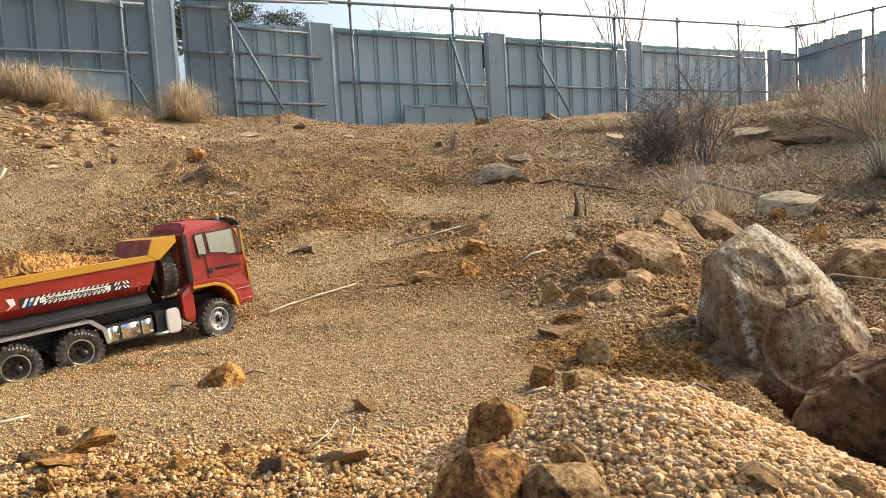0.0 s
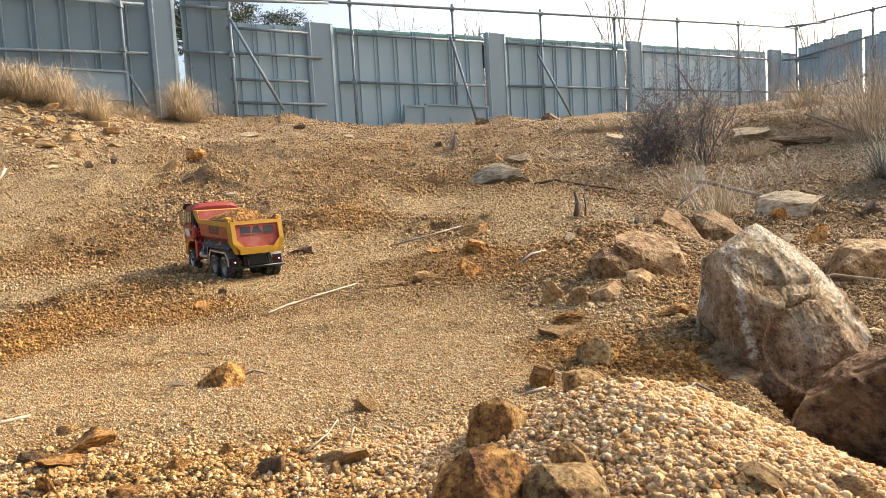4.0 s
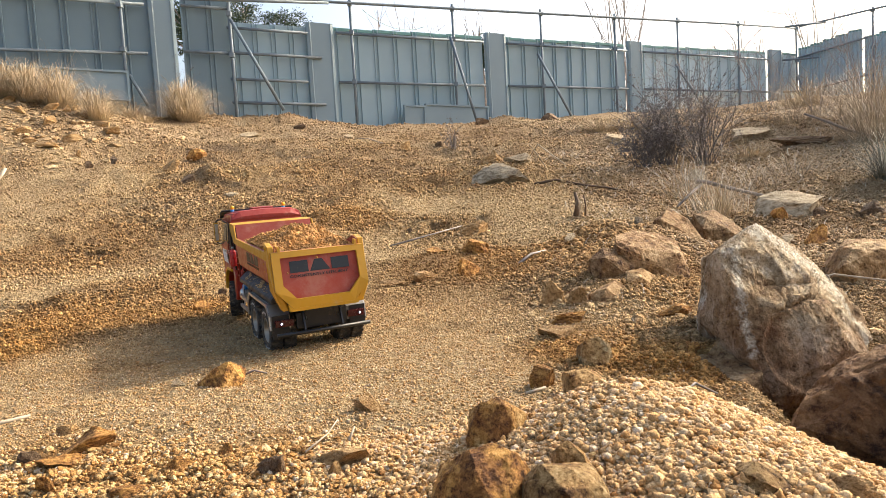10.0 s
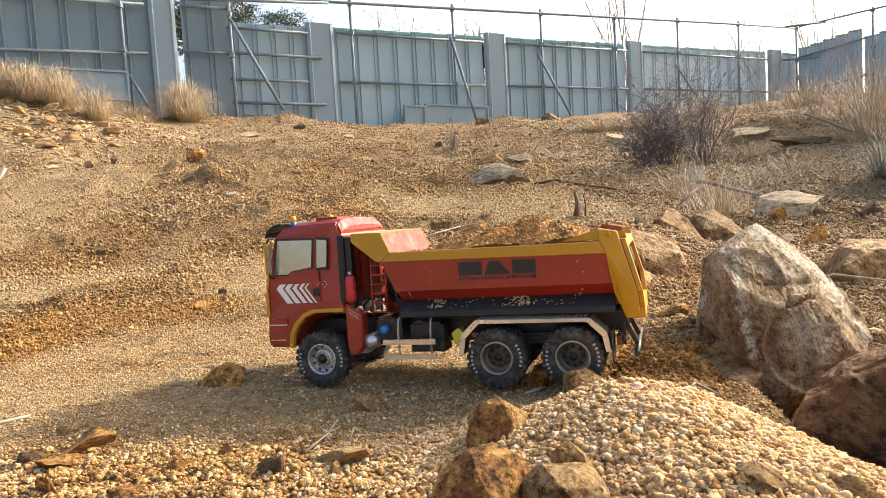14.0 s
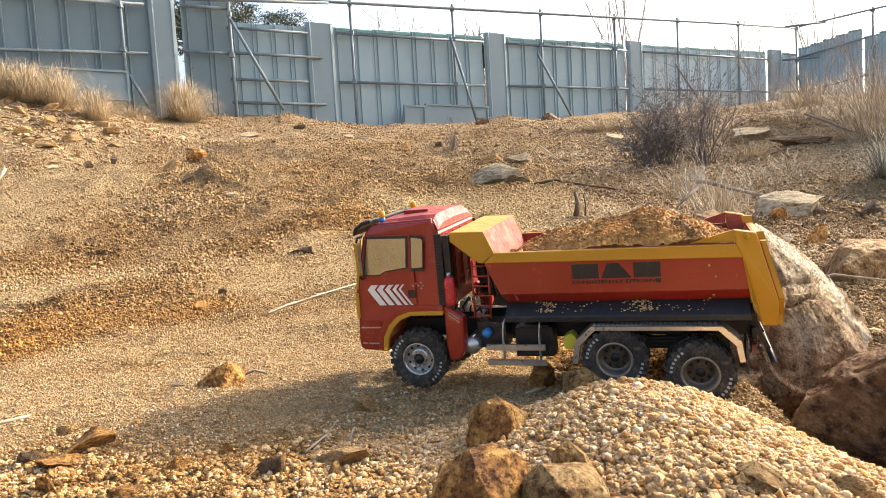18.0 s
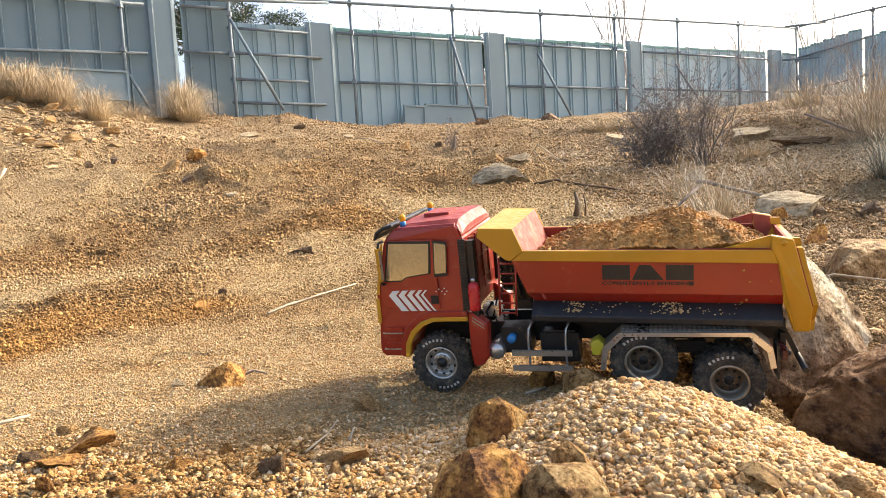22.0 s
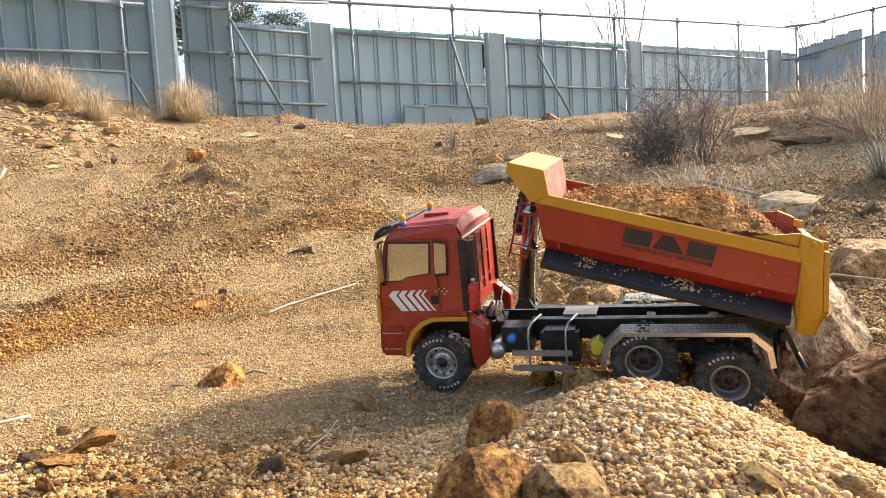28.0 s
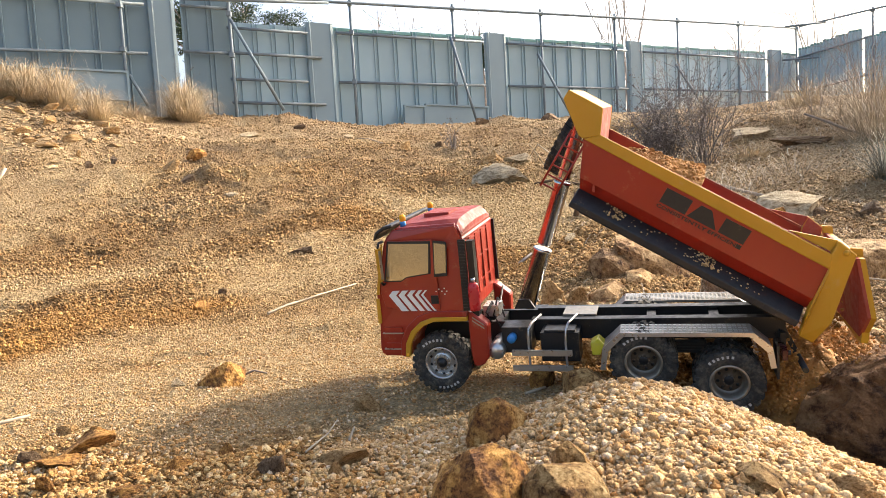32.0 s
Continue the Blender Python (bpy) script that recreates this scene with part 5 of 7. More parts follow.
def build_ram(truck):
    """Three telescoping tubes along z, standing on the origin."""
    rams = []
    for r, ln, nm in ((0.0128, 0.088, "ram_cylinder"), (0.0108, 0.090, "ram_sleeve"), (0.0088, 0.092, "ram_rod")):
        bm = B()
        lathe(bm, [(r * 0.8, -0.002), (r, 0.0), (r, ln - 0.004), (r * 1.06, ln - 0.004), (r * 1.06, ln), (r * 0.85, ln + 0.0005)], 20, "z")
        rams.append(part(nm, bm, CHROME, truck, "polished hydraulic ram stage"))
    return rams


truck = thing("toy_dump_truck", "red and yellow six-wheel toy dump truck, loaded with soil", "toy truck")
for side in (1, -1):
    for key, x, rear in (("front", 0.321, False), ("rear", 0.0518, True), ("last", -0.0518, True)):
        build_wheel(truck, (key, side), x, side, rear)
build_cab(truck)
build_chassis(truck)
bed = build_bed(truck)
gate = build_gate(truck)
rams = build_ram(truck)


# ---- stones ----
def rock_mesh(seed, material, cuts=9, level=4, rough=0.12, flat=False):
    """An angular broken stone that fills a box one metre wide, standing on z = 0."""
    rs = np.random.RandomState(seed)
    bm = B()
    bmesh.ops.create_icosphere(bm, subdivisions=level, radius=1.0)
    co = np.array([v.co[:] for v in bm.verts])
    for k in range(cuts):
        n = rs.normal(size=3)
        n /= np.linalg.norm(n)
        d = rs.uniform(0.30, 0.72)
        over = np.maximum(co @ n - d, 0)
        co -= over[:, None] * n * 0.97
    if flat:
        co[:, 2] = np.minimum(co[:, 2], 0.15 + 0.08 * co[:, 0] + 0.50 * co[:, 1] + 0.1 * (co[:, 2] - 0.22))
    f = fbm(co[:, 0] * 2 + seed, co[:, 1] * 2 + co[:, 2] * 1.7, 3, seed)
    g = fbm(co[:, 0] * 7 + seed, co[:, 1] * 7 + co[:, 2] * 6, 4, seed + 9, 0.6)
    ledge = np.floor(4 * (co @ np.array([0.3, 0.25, 0.9])) + 2 * f) / 4
    co *= (1 + rough * (1.2 * f + 1.1 * g + 0.35 * (ledge - ledge.mean())))[:, None]
    co[:, :2] *= (1 + 0.35 * np.clip(0.1 - co[:, 2], 0, 1))[:, None]
    co -= (co.max(0) + co.min(0)) / 2
    co /= co.max(0) - co.min(0)
    co[:, 2] += 0.5
    for v, c in zip(bm.verts, co):
        v.co = c
    for face in bm.faces:
        face.smooth = True
    me = bpy.data.meshes.new("rock")
    bm.to_mesh(me)
    bm.free()
    me.set_sharp_from_angle(angle=radians(17))
    me.materials.append(material)
    return me


def stones(rows, material, label, first_seed, category="rock", name="rock", group=""):
    """rows: x, y of the near foot, width, height, depth as a share of the width, turn in degrees."""
    for i, (x, y, w, h, deep, turn) in enumerate(rows):
        cy = y + w * deep * 0.35
        ob = new(name, rock_mesh(first_seed + i, material, 8 + i % 4, 4 if w / y > 0.03 else 3, flat=material is ROCK_PALE))
        z = ground_at(x, cy)
        ob.matrix_basis = Matrix.Translation((x, cy, z - 0.52 * h)) @ Matrix.Rotation(radians(turn), 4, "Z") @ Matrix.Diagonal((w * 1.12, w * deep, h * 1.55, 1))
        tagged(ob, label, category, group)


stones([(-0.437, 0.772, 0.059, 0.018, 0.8, 35), (-0.432, 0.816, 0.028, 0.014, 0.8, 10), (-0.291, 0.704, 0.027, 0.015, 0.8, 40), (-0.257, 0.74, 0.016, 0.014, 0.8, 0), (-0.441, 0.724, 0.044, 0.012, 0.7, 20), (-0.415, 0.664, 0.024, 0.019, 0.8, 0), (-0.324, 0.648, 0.034, 0.010, 0.7, 30)],
       ROCK_RUST, "rust-orange broken stone lying on pale gravel", 100)
stones([(-0.124, 0.688, 0.065, 0.020, 0.7, -12), (-0.495, 0.844, 0.025, 0.012, 0.8, 0), (-0.107, 0.864, 0.040, 0.024, 0.8, 0), (-0.124, 0.668, 0.017, 0.016, 0.8, 30), (0.314, 0.508, 0.034, 0.014, 0.8, 0)],
       ROCK_TAN, "small tan stone lying on gravel", 160)
stones([(-0.189, 0.68, 0.031, 0.021, 0.8, 15), (-0.483, 0.748, 0.030, 0.015, 0.7, -10)],
       ROCK_DARK, "dark brown stone lying among clay and gravel", 228)
stones([(0.127, 0.928, 0.039, 0.033, 0.8, 140), (0.236, 1.316, 0.078, 0.022, 0.6, 10), (0.45, 1.308, 0.066, 0.022, 0.7, 5), (0.389, 1.064, 0.032, 0.021, 0.8, 60), (0.069, 2.016, 0.076, 0.055, 0.7, 35), (0.108, 2.332, 0.097, 0.049, 0.6, -20), (-0.024, 2.42, 0.071, 0.024, 0.7, 0),
        (1.475, 2.932, 0.073, 0.054, 0.7, 0), (1.29, 2.30, 0.096, 0.062, 0.7, 40), (-2.297, 6.48, 0.171, 0.110, 0.7, 15), (-0.624, 1.708, 0.040, 0.026, 0.8, 25)],
       ROCK_RUST, "brown weathered stone half sunk in soil", 120)
stones([(0.282, 1.444, 0.050, 0.036, 0.8, 30), (0.235, 1.476, 0.050, 0.050, 0.6, 15), (0.142, 3.12, 0.143, 0.060, 0.6, 10), (-0.058, 1.988, 0.075, 0.032, 0.7, 20),
        (-0.155, 1.984, 0.083, 0.026, 0.6, -10), (0.442, 5.66, 0.187, 0.095, 0.6, 12), (-2.206, 5.58, 0.162, 0.090, 0.6, 12), (0.202, 1.22, 0.062, 0.020, 0.7, 0), (-0.318, 6.82, 0.141, 0.090, 0.7, 35)],
       ROCK_TAN, "tan sandstone block half buried in soil", 140)
stones([(0.647, 2.216, 0.028, 0.033, 0.7, 0), (1.585, 4.22, 0.140, 0.075, 0.7, -20), (1.562, 3.00, 0.280, 0.105, 0.6, 4), (1.204, 2.344, 0.053, 0.037, 0.7, 20), (2.348, 5.06, 0.293, 0.105, 0.6, 0), (1.552, 5.80, 0.216, 0.090, 0.7, 25), (0.397, 4.36, 0.344, 0.125, 0.5, -8), (0.585, 4.98, 0.186, 0.060, 0.5, 5)],
       ROCK_PALE, "pale cream stone slab lying on the slope", 180)
stones([(0.421, 2.22, 0.041, 0.031, 0.7, 15), (-2.344, 8.56, 0.212, 0.065, 0.6, 8), (-1.354, 4.40, 0.091, 0.027, 0.6, 0), (-0.424, 1.036, 0.019, 0.014, 0.8, 30), (-4.535, 7.80, 0.141, 0.070, 0.6, 10), (-1.0, 7.9, 0.12, 0.05, 0.7, 20)],
       ROCK_PALE, "small pale stone on the bare slope", 200)
stones([(1.834, 2.852, 0.107, 0.060, 0.7, 0), (2.54, 4.74, 0.36, 0.050, 0.35, -14), (-1.865, 5.04, 0.125, 0.064, 0.6, 30), (-2.757, 5.82, 0.106, 0.080, 0.7, -30), (-2.905, 5.68, 0.056, 0.062, 0.7, 0), (-0.601, 2.86, 0.107, 0.028, 0.5, -12), (-0.158, 3.22, 0.046, 0.022, 0.7, 0), (-1.903, 9.56, 0.158, 0.060, 0.6, 0), (0.022, 6.94, 0.086, 0.050, 0.7, 0),
        (1.95, 11.6, 0.33, 0.16, 0.6, 10), (0.42, 11.3, 0.30, 0.15, 0.6, 40), (0.78, 11.5, 0.22, 0.14, 0.7, 0), (-0.654, 1.972, 0.025, 0.018, 0.8, 10), (1.675, 3.00, 0.055, 0.041, 0.7, 0)],
       ROCK_DARK, "dark grey-brown stone on the slope", 220)
stones([(-4.231, 7.56, 0.155, 0.085, 0.6, 10), (-4.103, 7.62, 0.106, 0.085, 0.7, -20), (-3.632, 7.44, 0.153, 0.065, 0.6, 15), (-3.689, 6.46, 0.213, 0.050, 0.5, 0), (-3.99, 7.08, 0.116, 0.080, 0.7, 40), (-4.445, 7.30, 0.150, 0.058, 0.6, -10), (-3.583, 6.72, 0.166, 0.062, 0.6, 20), (-4.096, 6.76, 0.167, 0.070, 0.6, 5), (-3.867, 7.62, 0.157, 0.072, 0.6, 0),
        (-3.895, 6.50, 0.161, 0.056, 0.6, -15), (-3.358, 6.38, 0.063, 0.060, 0.7, 0), (-4.733, 7.64, 0.157, 0.060, 0.6, 25), (-3.409, 7.18, 0.177, 0.068, 0.6, -5)],
       ROCK_TAN, "flat tan stone jutting from the earth bank", 260)


def hull_rock(name, points, material, seed, rough, label, vein_rim=None, stain=None, cracks=(), split=8, chips=70, size=1.0, category="boulder"):
    """A boulder round a few corner points, with broken faces; size: 1 for a boulder, less for a small stone."""
    bm = B()
    for p in points:
        bm.verts.new(p)
    bmesh.ops.convex_hull(bm, input=bm.verts[:])
    loose = [v for v in bm.verts if not v.link_faces]
    bmesh.ops.delete(bm, geom=loose, context="VERTS")
    bmesh.ops.triangulate(bm, faces=bm.faces[:])
    for k in range(split):
        longest = [e for e in bm.edges if e.calc_length() > 0.16 * size / 1.7 ** k]
        bmesh.ops.subdivide_edges(bm, edges=longest, cuts=1, use_grid_fill=True)
        bmesh.ops.triangulate(bm, faces=bm.faces[:])
        if k == 2 and size == 1:
            bmesh.ops.smooth_vert(bm, verts=bm.verts[:], factor=0.04, use_axis_x=True, use_axis_y=True, use_axis_z=True)
    bm.normal_update()
    co = np.array([v.co[:] for v in bm.verts])
    want = np.array(points)
    co = want.min(0) + (co - co.min(0)) / (co.max(0) - co.min(0)) * (want.max(0) - want.min(0))
    no = np.array([v.normal[:] for v in bm.verts])
    a, b, c = (co[:, 0] * 9 + co[:, 1] * 5) / size, (co[:, 2] * 9 - co[:, 1] * 4) / size, (co[:, 0] * 8 - co[:, 1] * 9 + co[:, 2] * 2) / size
    big = fbm(a * 0.8, b * 0.8, 3, seed)
    s = (co[:, 2] * 17 + co[:, 0] * 8) / size + 1.6 * fbm(a * 0.7, b * 0.7, 2, seed + 4)
    steps = (s - np.floor(s)) * 0.55 + np.floor(fbm(a * 1.1, b * 1.1, 2, seed + 6) * 7) / 7      # ledges where flakes broke off
    fine = (fbm(a * 6, b * 6, 5, seed + 8, 0.7) + fbm(b * 6.5, c * 6.5, 5, seed + 18, 0.7) + fbm(c * 6, a * 6, 5, seed + 28, 0.7)) * 0.6
    co += no * (rough * (0.5 * big + 0.22 * steps))[:, None]
    rs = np.random.RandomState(seed)
    for k in range(chips):      # flakes broken away, each leaving a flat scar
        i = rs.randint(len(co))
        n = no[i] + rs.normal(0, 0.33, 3)
        n /= np.linalg.norm(n)
        reach = rs.uniform(0.03, 0.08) * size
        over = (co - co[i]) @ n + rs.uniform(0.06, 0.2) * reach
        near = np.clip((reach - np.linalg.norm(co - co[i], axis=1)) / (0.12 * reach), 0, 1)
        co -= (np.clip(over, 0, 0.007 * size) * near)[:, None] * n
    for z0, tilt, deep in cracks:      # bedding cracks, each with a small step below it
        gap = co[:, 2] - (z0 + tilt * (co[:, 0] - 0.5) + 0.012 * fbm(co[:, 0] * 18, co[:, 1] * 18, 3, seed + 60))
        reach = np.clip((co[:, 0] - 0.485) / 0.02, 0, 1) * np.clip((0.640 - co[:, 0]) / 0.03, 0, 1)
        co -= no * (reach * deep * (np.exp(-(gap / 0.003) ** 2) + 0.6 * np.clip(1 + gap / 0.03, 0, 1) * (gap < 0)))[:, None]
    co += no * (0.0033 * size * fine)[:, None]
    for v, p in zip(bm.verts, co):
        v.co = p
    for face in bm.faces:
        face.smooth = False
    me = bpy.data.meshes.new(name)
    bm.to_mesh(me)
    bm.free()
    me.materials.append(material)
    for key, where in (("vein_rim", vein_rim), ("stain", stain)):
        if where:
            at = me.attributes.new(key, "FLOAT", "POINT")
            at.data.foreach_set("value", np.array([where(*p) for p in co], np.float32))
    return tagged(new(name, me), label, category)


def near_line(x, z, line):
    """Distance in the xz plane to a line of points."""
    best = 9.0
    for (ax, az), (bx, bz) in zip(line, line[1:]):
        vx, vz = bx - ax, bz - az
        t = min(1, max(0, ((x - ax) * vx + (z - az) * vz) / (vx * vx + vz * vz)))
        best = min(best, math.hypot(x - ax - t * vx, z - az - t * vz))
    return best


SEAM = [(0.440, 0.160), (0.459, 0.164), (0.446, 0.118), (0.444, 0.068), (0.448, 0.015)]
# sunlight on the top right rim, painted white like the seam
SUNLIT_RIM = [(0.515, 0.185), (0.523, 0.197), (0.579, 0.152), (0.625, 0.116), (0.664, 0.070), (0.689, 0.015), (0.705, -0.041)]
EDGE = [(0.596, 0.062), (0.612, 0.010), (0.624, -0.030)]
hull_rock("boulder", [(0.434, 1.12, 0.15), (0.432, 1.15, 0.104), (0.427, 1.13, 0.049), (0.426, 1.1, 0.012), (0.432, 1.07, 0.159), (0.459, 1.065, 0.166), (0.443, 1.035, 0.118), (0.442, 1.02, 0.068), (0.446, 1.0, 0.015), (0.446, 0.98, -0.044), (0.523, 1.13, 0.203), (0.549, 1.085, 0.146), (0.587, 1.08, 0.111), (0.617, 1.07, 0.065), (0.637, 1.06, 0.013), (0.645, 1.045, -0.038), (0.608, 1.19, 0.158), (0.663, 1.2, 0.122), (0.712, 1.2, 0.074), (0.741, 1.19, 0.018), (0.764, 1.18, -0.044), (0.778, 1.16, -0.106),
                      (0.505, 1.05, 0.130), (0.505, 1.01, 0.048), (0.501, 0.995, 0.022), (0.591, 1.035, 0.059), (0.596, 1.0, -0.05), (0.495, 0.97, -0.044), (0.47, 1.00, -0.12), (0.74, 1.05, -0.12), (0.50, 1.30, 0.13), (0.78, 1.29, -0.1), (0.48, 1.29, -0.1)],
          ROCK_BIG, 11, 0.005, "large grey-brown boulder with a white quartz seam",
          lambda x, y, z: 0.85 * math.exp(-(near_line(x - 0.006, z, SEAM) / 0.014) ** 2) + 0.9 * math.exp(-(near_line(x, z, SUNLIT_RIM) / 0.026) ** 2) + 0.5 * math.exp(-(near_line(x, z, EDGE) / 0.004) ** 2),
          lambda x, y, z: 0.9 * math.exp(-((x - 0.49) / 0.028) ** 2 - ((z - 0.045) / 0.022) ** 2) + 0.85 * min(1, max(0, (0.055 - z) / 0.06)) + 0.45 * math.exp(-((x - 0.44) / 0.02) ** 2 - ((z - 0.07) / 0.06) ** 2),
          [(0.102, 0.10, 0.0045), (0.072, 0.22, 0.006)], chips=46)
# its unseen right end is raised only to throw shade on the gravel
hull_rock("boulder", [(0.521, 0.9, 0.01), (0.515, 0.87, 0.026), (0.535, 0.86, 0.037), (0.574, 0.87, 0.038), (0.476, 0.86, 0.010), (0.424, 0.83, -0.004), (0.416, 0.82, -0.03), (0.427, 0.81, -0.032), (0.468, 0.81, 0.006), (0.447, 0.78, -0.036), (0.477, 0.77, -0.05), (0.501, 0.76, -0.055), (0.65, 0.80, -0.06), (0.65, 0.88, 0.05), (0.66, 0.74, 0.10), (0.76, 0.72, 0.15), (0.82, 0.86, 0.17), (0.44, 0.88, -0.16), (0.5, 0.82, -0.18), (0.72, 0.80, -0.18), (0.6, 0.97, 0.0), (0.7, 0.98, 0.02), (0.5, 0.96, -0.14), (0.74, 0.97, -0.14)],
          ROCK_LOW, 23, 0.009, "brown rounded boulder beside a larger one", chips=26, split=7)
hull_rock("rock_slab", [(0.414, 1.055, 0.028), (0.440, 1.07, 0.030), (0.462, 0.96, -0.016), (0.458, 0.945, -0.026), (0.432, 0.945, -0.026), (0.396, 0.995, -0.002), (0.382, 1.035, 0.014), (0.42, 1.06, -0.06), (0.45, 0.95, -0.09), (0.40, 0.99, -0.07)],
          ROCK_BROKEN, 31, 0.012, "tan stone slab leaning at the foot of a boulder", split=6, chips=16)
hull_rock("rock", [(-0.394, 1.040, 0.004), (-0.353, 1.025, 0.004), (-0.326, 1.045, 0.009), (-0.346, 1.050, 0.036), (-0.367, 1.045, 0.026), (-0.343, 1.065, 0.027), (-0.387, 1.090, 0.017), (-0.333, 1.090, 0.015), (-0.390, 1.030, -0.016), (-0.329, 1.030, -0.016), (-0.387, 1.090, -0.016), (-0.333, 1.090, -0.016)],
          ROCK_FRONT, 41, 0.0042, "rust-orange pointed stone on the pale track", split=5, chips=12, size=0.22, category="rock")
hull_rock("rock", [(0.013, 0.680, 0.024), (0.023, 0.680, 0.047), (0.029, 0.685, 0.060), (0.047, 0.690, 0.064), (0.053, 0.675, 0.059), (0.076, 0.690, 0.043), (0.072, 0.680, 0.038), (0.040, 0.660, 0.026), (0.019, 0.725, 0.040), (0.069, 0.725, 0.038), (0.016, 0.665, 0.004), (0.073, 0.665, 0.004), (0.019, 0.725, 0.004), (0.069, 0.725, 0.004)],
          ROCK_FRONT, 42, 0.0038, "dark rusty broken stone beside a gravel heap", split=5, chips=12, size=0.20, category="rock")
hull_rock("rock", [(-0.022, 0.500, 0.037), (-0.009, 0.500, 0.062), (0.011, 0.500, 0.080), (0.028, 0.505, 0.083), (0.047, 0.500, 0.077), (0.059, 0.500, 0.059), (0.062, 0.500, 0.030), (0.016, 0.480, 0.072), (0.028, 0.465, 0.048), (-0.013, 0.550, 0.051), (0.054, 0.550, 0.048), (-0.017, 0.470, 0.010), (0.058, 0.470, 0.010), (-0.013, 0.550, 0.010), (0.054, 0.550, 0.010)],
          ROCK_FRONT, 43, 0.0051, "rust-orange jagged stone close by", split=5, chips=12, size=0.27, category="rock")
hull_rock("rock", [(0.085, 0.545, 0.061), (0.094, 0.550, 0.066), (0.105, 0.540, 0.056), (0.117, 0.545, 0.037), (0.110, 0.530, 0.033), (0.081, 0.540, 0.036), (0.092, 0.530, 0.029), (0.084, 0.580, 0.044), (0.113, 0.580, 0.042), (0.082, 0.535, 0.019), (0.115, 0.535, 0.019), (0.084, 0.580, 0.019), (0.113, 0.580, 0.019)],
          ROCK_OCHRE, 44, 0.0022, "tan pointed stone leaning in gravel", split=5, chips=12, size=0.12, category="rock")
hull_rock("rock", [(0.051, 0.475, 0.063), (0.063, 0.480, 0.074), (0.084, 0.475, 0.072), (0.102, 0.470, 0.060), (0.117, 0.470, 0.039), (0.046, 0.465, 0.046), (0.075, 0.455, 0.064), (0.053, 0.530, 0.053), (0.110, 0.530, 0.052), (0.049, 0.460, 0.019), (0.113, 0.460, 0.019), (0.053, 0.530, 0.019), (0.110, 0.530, 0.019)],
          ROCK_OCHRE, 45, 0.0045, "grey-tan stone sunk in gravel close by", split=5, chips=12, size=0.23, category="rock")
hull_rock("rock", [(0.222, 0.508, 0.047), (0.233, 0.515, 0.052), (0.246, 0.51, 0.045), (0.258, 0.505, 0.034), (0.256, 0.498, 0.029), (0.222, 0.498, 0.032), (0.236, 0.498, 0.042), (0.221, 0.540, 0.042), (0.261, 0.540, 0.040), (0.223, 0.500, 0.019), (0.257, 0.500, 0.019), (0.221, 0.540, 0.019), (0.261, 0.540, 0.019)],
          ROCK_OCHRE, 46, 0.0030, "brown weathered stone half buried in gravel", split=5, chips=12, size=0.16, category="rock")
hull_rock("rock", [(0.145, 0.840, 0.011), (0.148, 0.830, 0.046), (0.170, 0.840, 0.050), (0.186, 0.830, 0.036), (0.204, 0.800, 0.020), (0.163, 0.800, 0.017), (0.151, 0.900, 0.027), (0.198, 0.900, 0.025), (0.148, 0.805, -0.019), (0.201, 0.805, -0.019), (0.151, 0.900, -0.019), (0.198, 0.900, -0.019)],
          ROCK_OCHRE, 47, 0.0037, "rust-brown stone behind the gravel heap", split=5, chips=12, size=0.19, category="rock")
hull_rock("rock", [(0.204, 1.040, -0.004), (0.210, 1.045, 0.037), (0.235, 1.050, 0.042), (0.252, 1.045, 0.030), (0.256, 1.035, -0.002), (0.223, 1.020, -0.004), (0.209, 1.100, 0.014), (0.250, 1.100, 0.012), (0.206, 1.025, -0.024), (0.253, 1.025, -0.024), (0.209, 1.100, -0.024), (0.250, 1.100, -0.024)],
          ROCK_OCHRE, 48, 0.0032, "tan block standing in orange clay", split=5, chips=12, size=0.17, category="rock")
hull_rock("rock", [(0.412, 1.6, 0.14), (0.444, 1.585, 0.087), (0.496, 1.59, 0.096), (0.566, 1.62, 0.106), (0.43, 1.68, 0.157), (0.51, 1.76, 0.163), (0.568, 1.76, 0.155), (0.607, 1.74, 0.13), (0.443, 1.6, 0.049), (0.546, 1.62, 0.04), (0.421, 1.592, 0.01), (0.421, 1.75, 0.01), (0.597, 1.592, 0.01), (0.597, 1.75, 0.01)],
          ROCK_BROKEN, 51, 0.010, "large flat-topped broken tan stone in brown soil", split=6, chips=30, size=0.5, category="rock")
hull_rock("rock", [(0.345, 1.6, 0.109), (0.382, 1.62, 0.134), (0.428, 1.62, 0.126), (0.443, 1.58, 0.09), (0.428, 1.57, 0.069), (0.356, 1.57, 0.077), (0.374, 1.56, 0.114), (0.409, 1.7, 0.121), (0.466, 1.7, 0.109), (0.351, 1.565, 0.039), (0.351, 1.691, 0.039), (0.46, 1.565, 0.039), (0.46, 1.691, 0.039)],
          ROCK_BROKEN, 52, 0.007, "rounded tan stone beside a broken one", split=6, chips=20, size=0.32, category="rock")
hull_rock("rock", [(0.422, 1.56, 0.078), (0.462, 1.58, 0.085), (0.496, 1.57, 0.061), (0.507, 1.54, 0.03), (0.454, 1.51, 0.034), (0.411, 1.51, 0.056), (0.44, 1.52, 0.07), (0.471, 1.64, 0.074), (0.526, 1.64, 0.047), (0.416, 1.515, 0.0), (0.416, 1.632, 0.0), (0.52, 1.515, 0.0), (0.52, 1.632, 0.0)],
          ROCK_SLAB, 53, 0.006, "brown wedge of stone below a broken one", split=6, chips=20, size=0.3, category="rock")
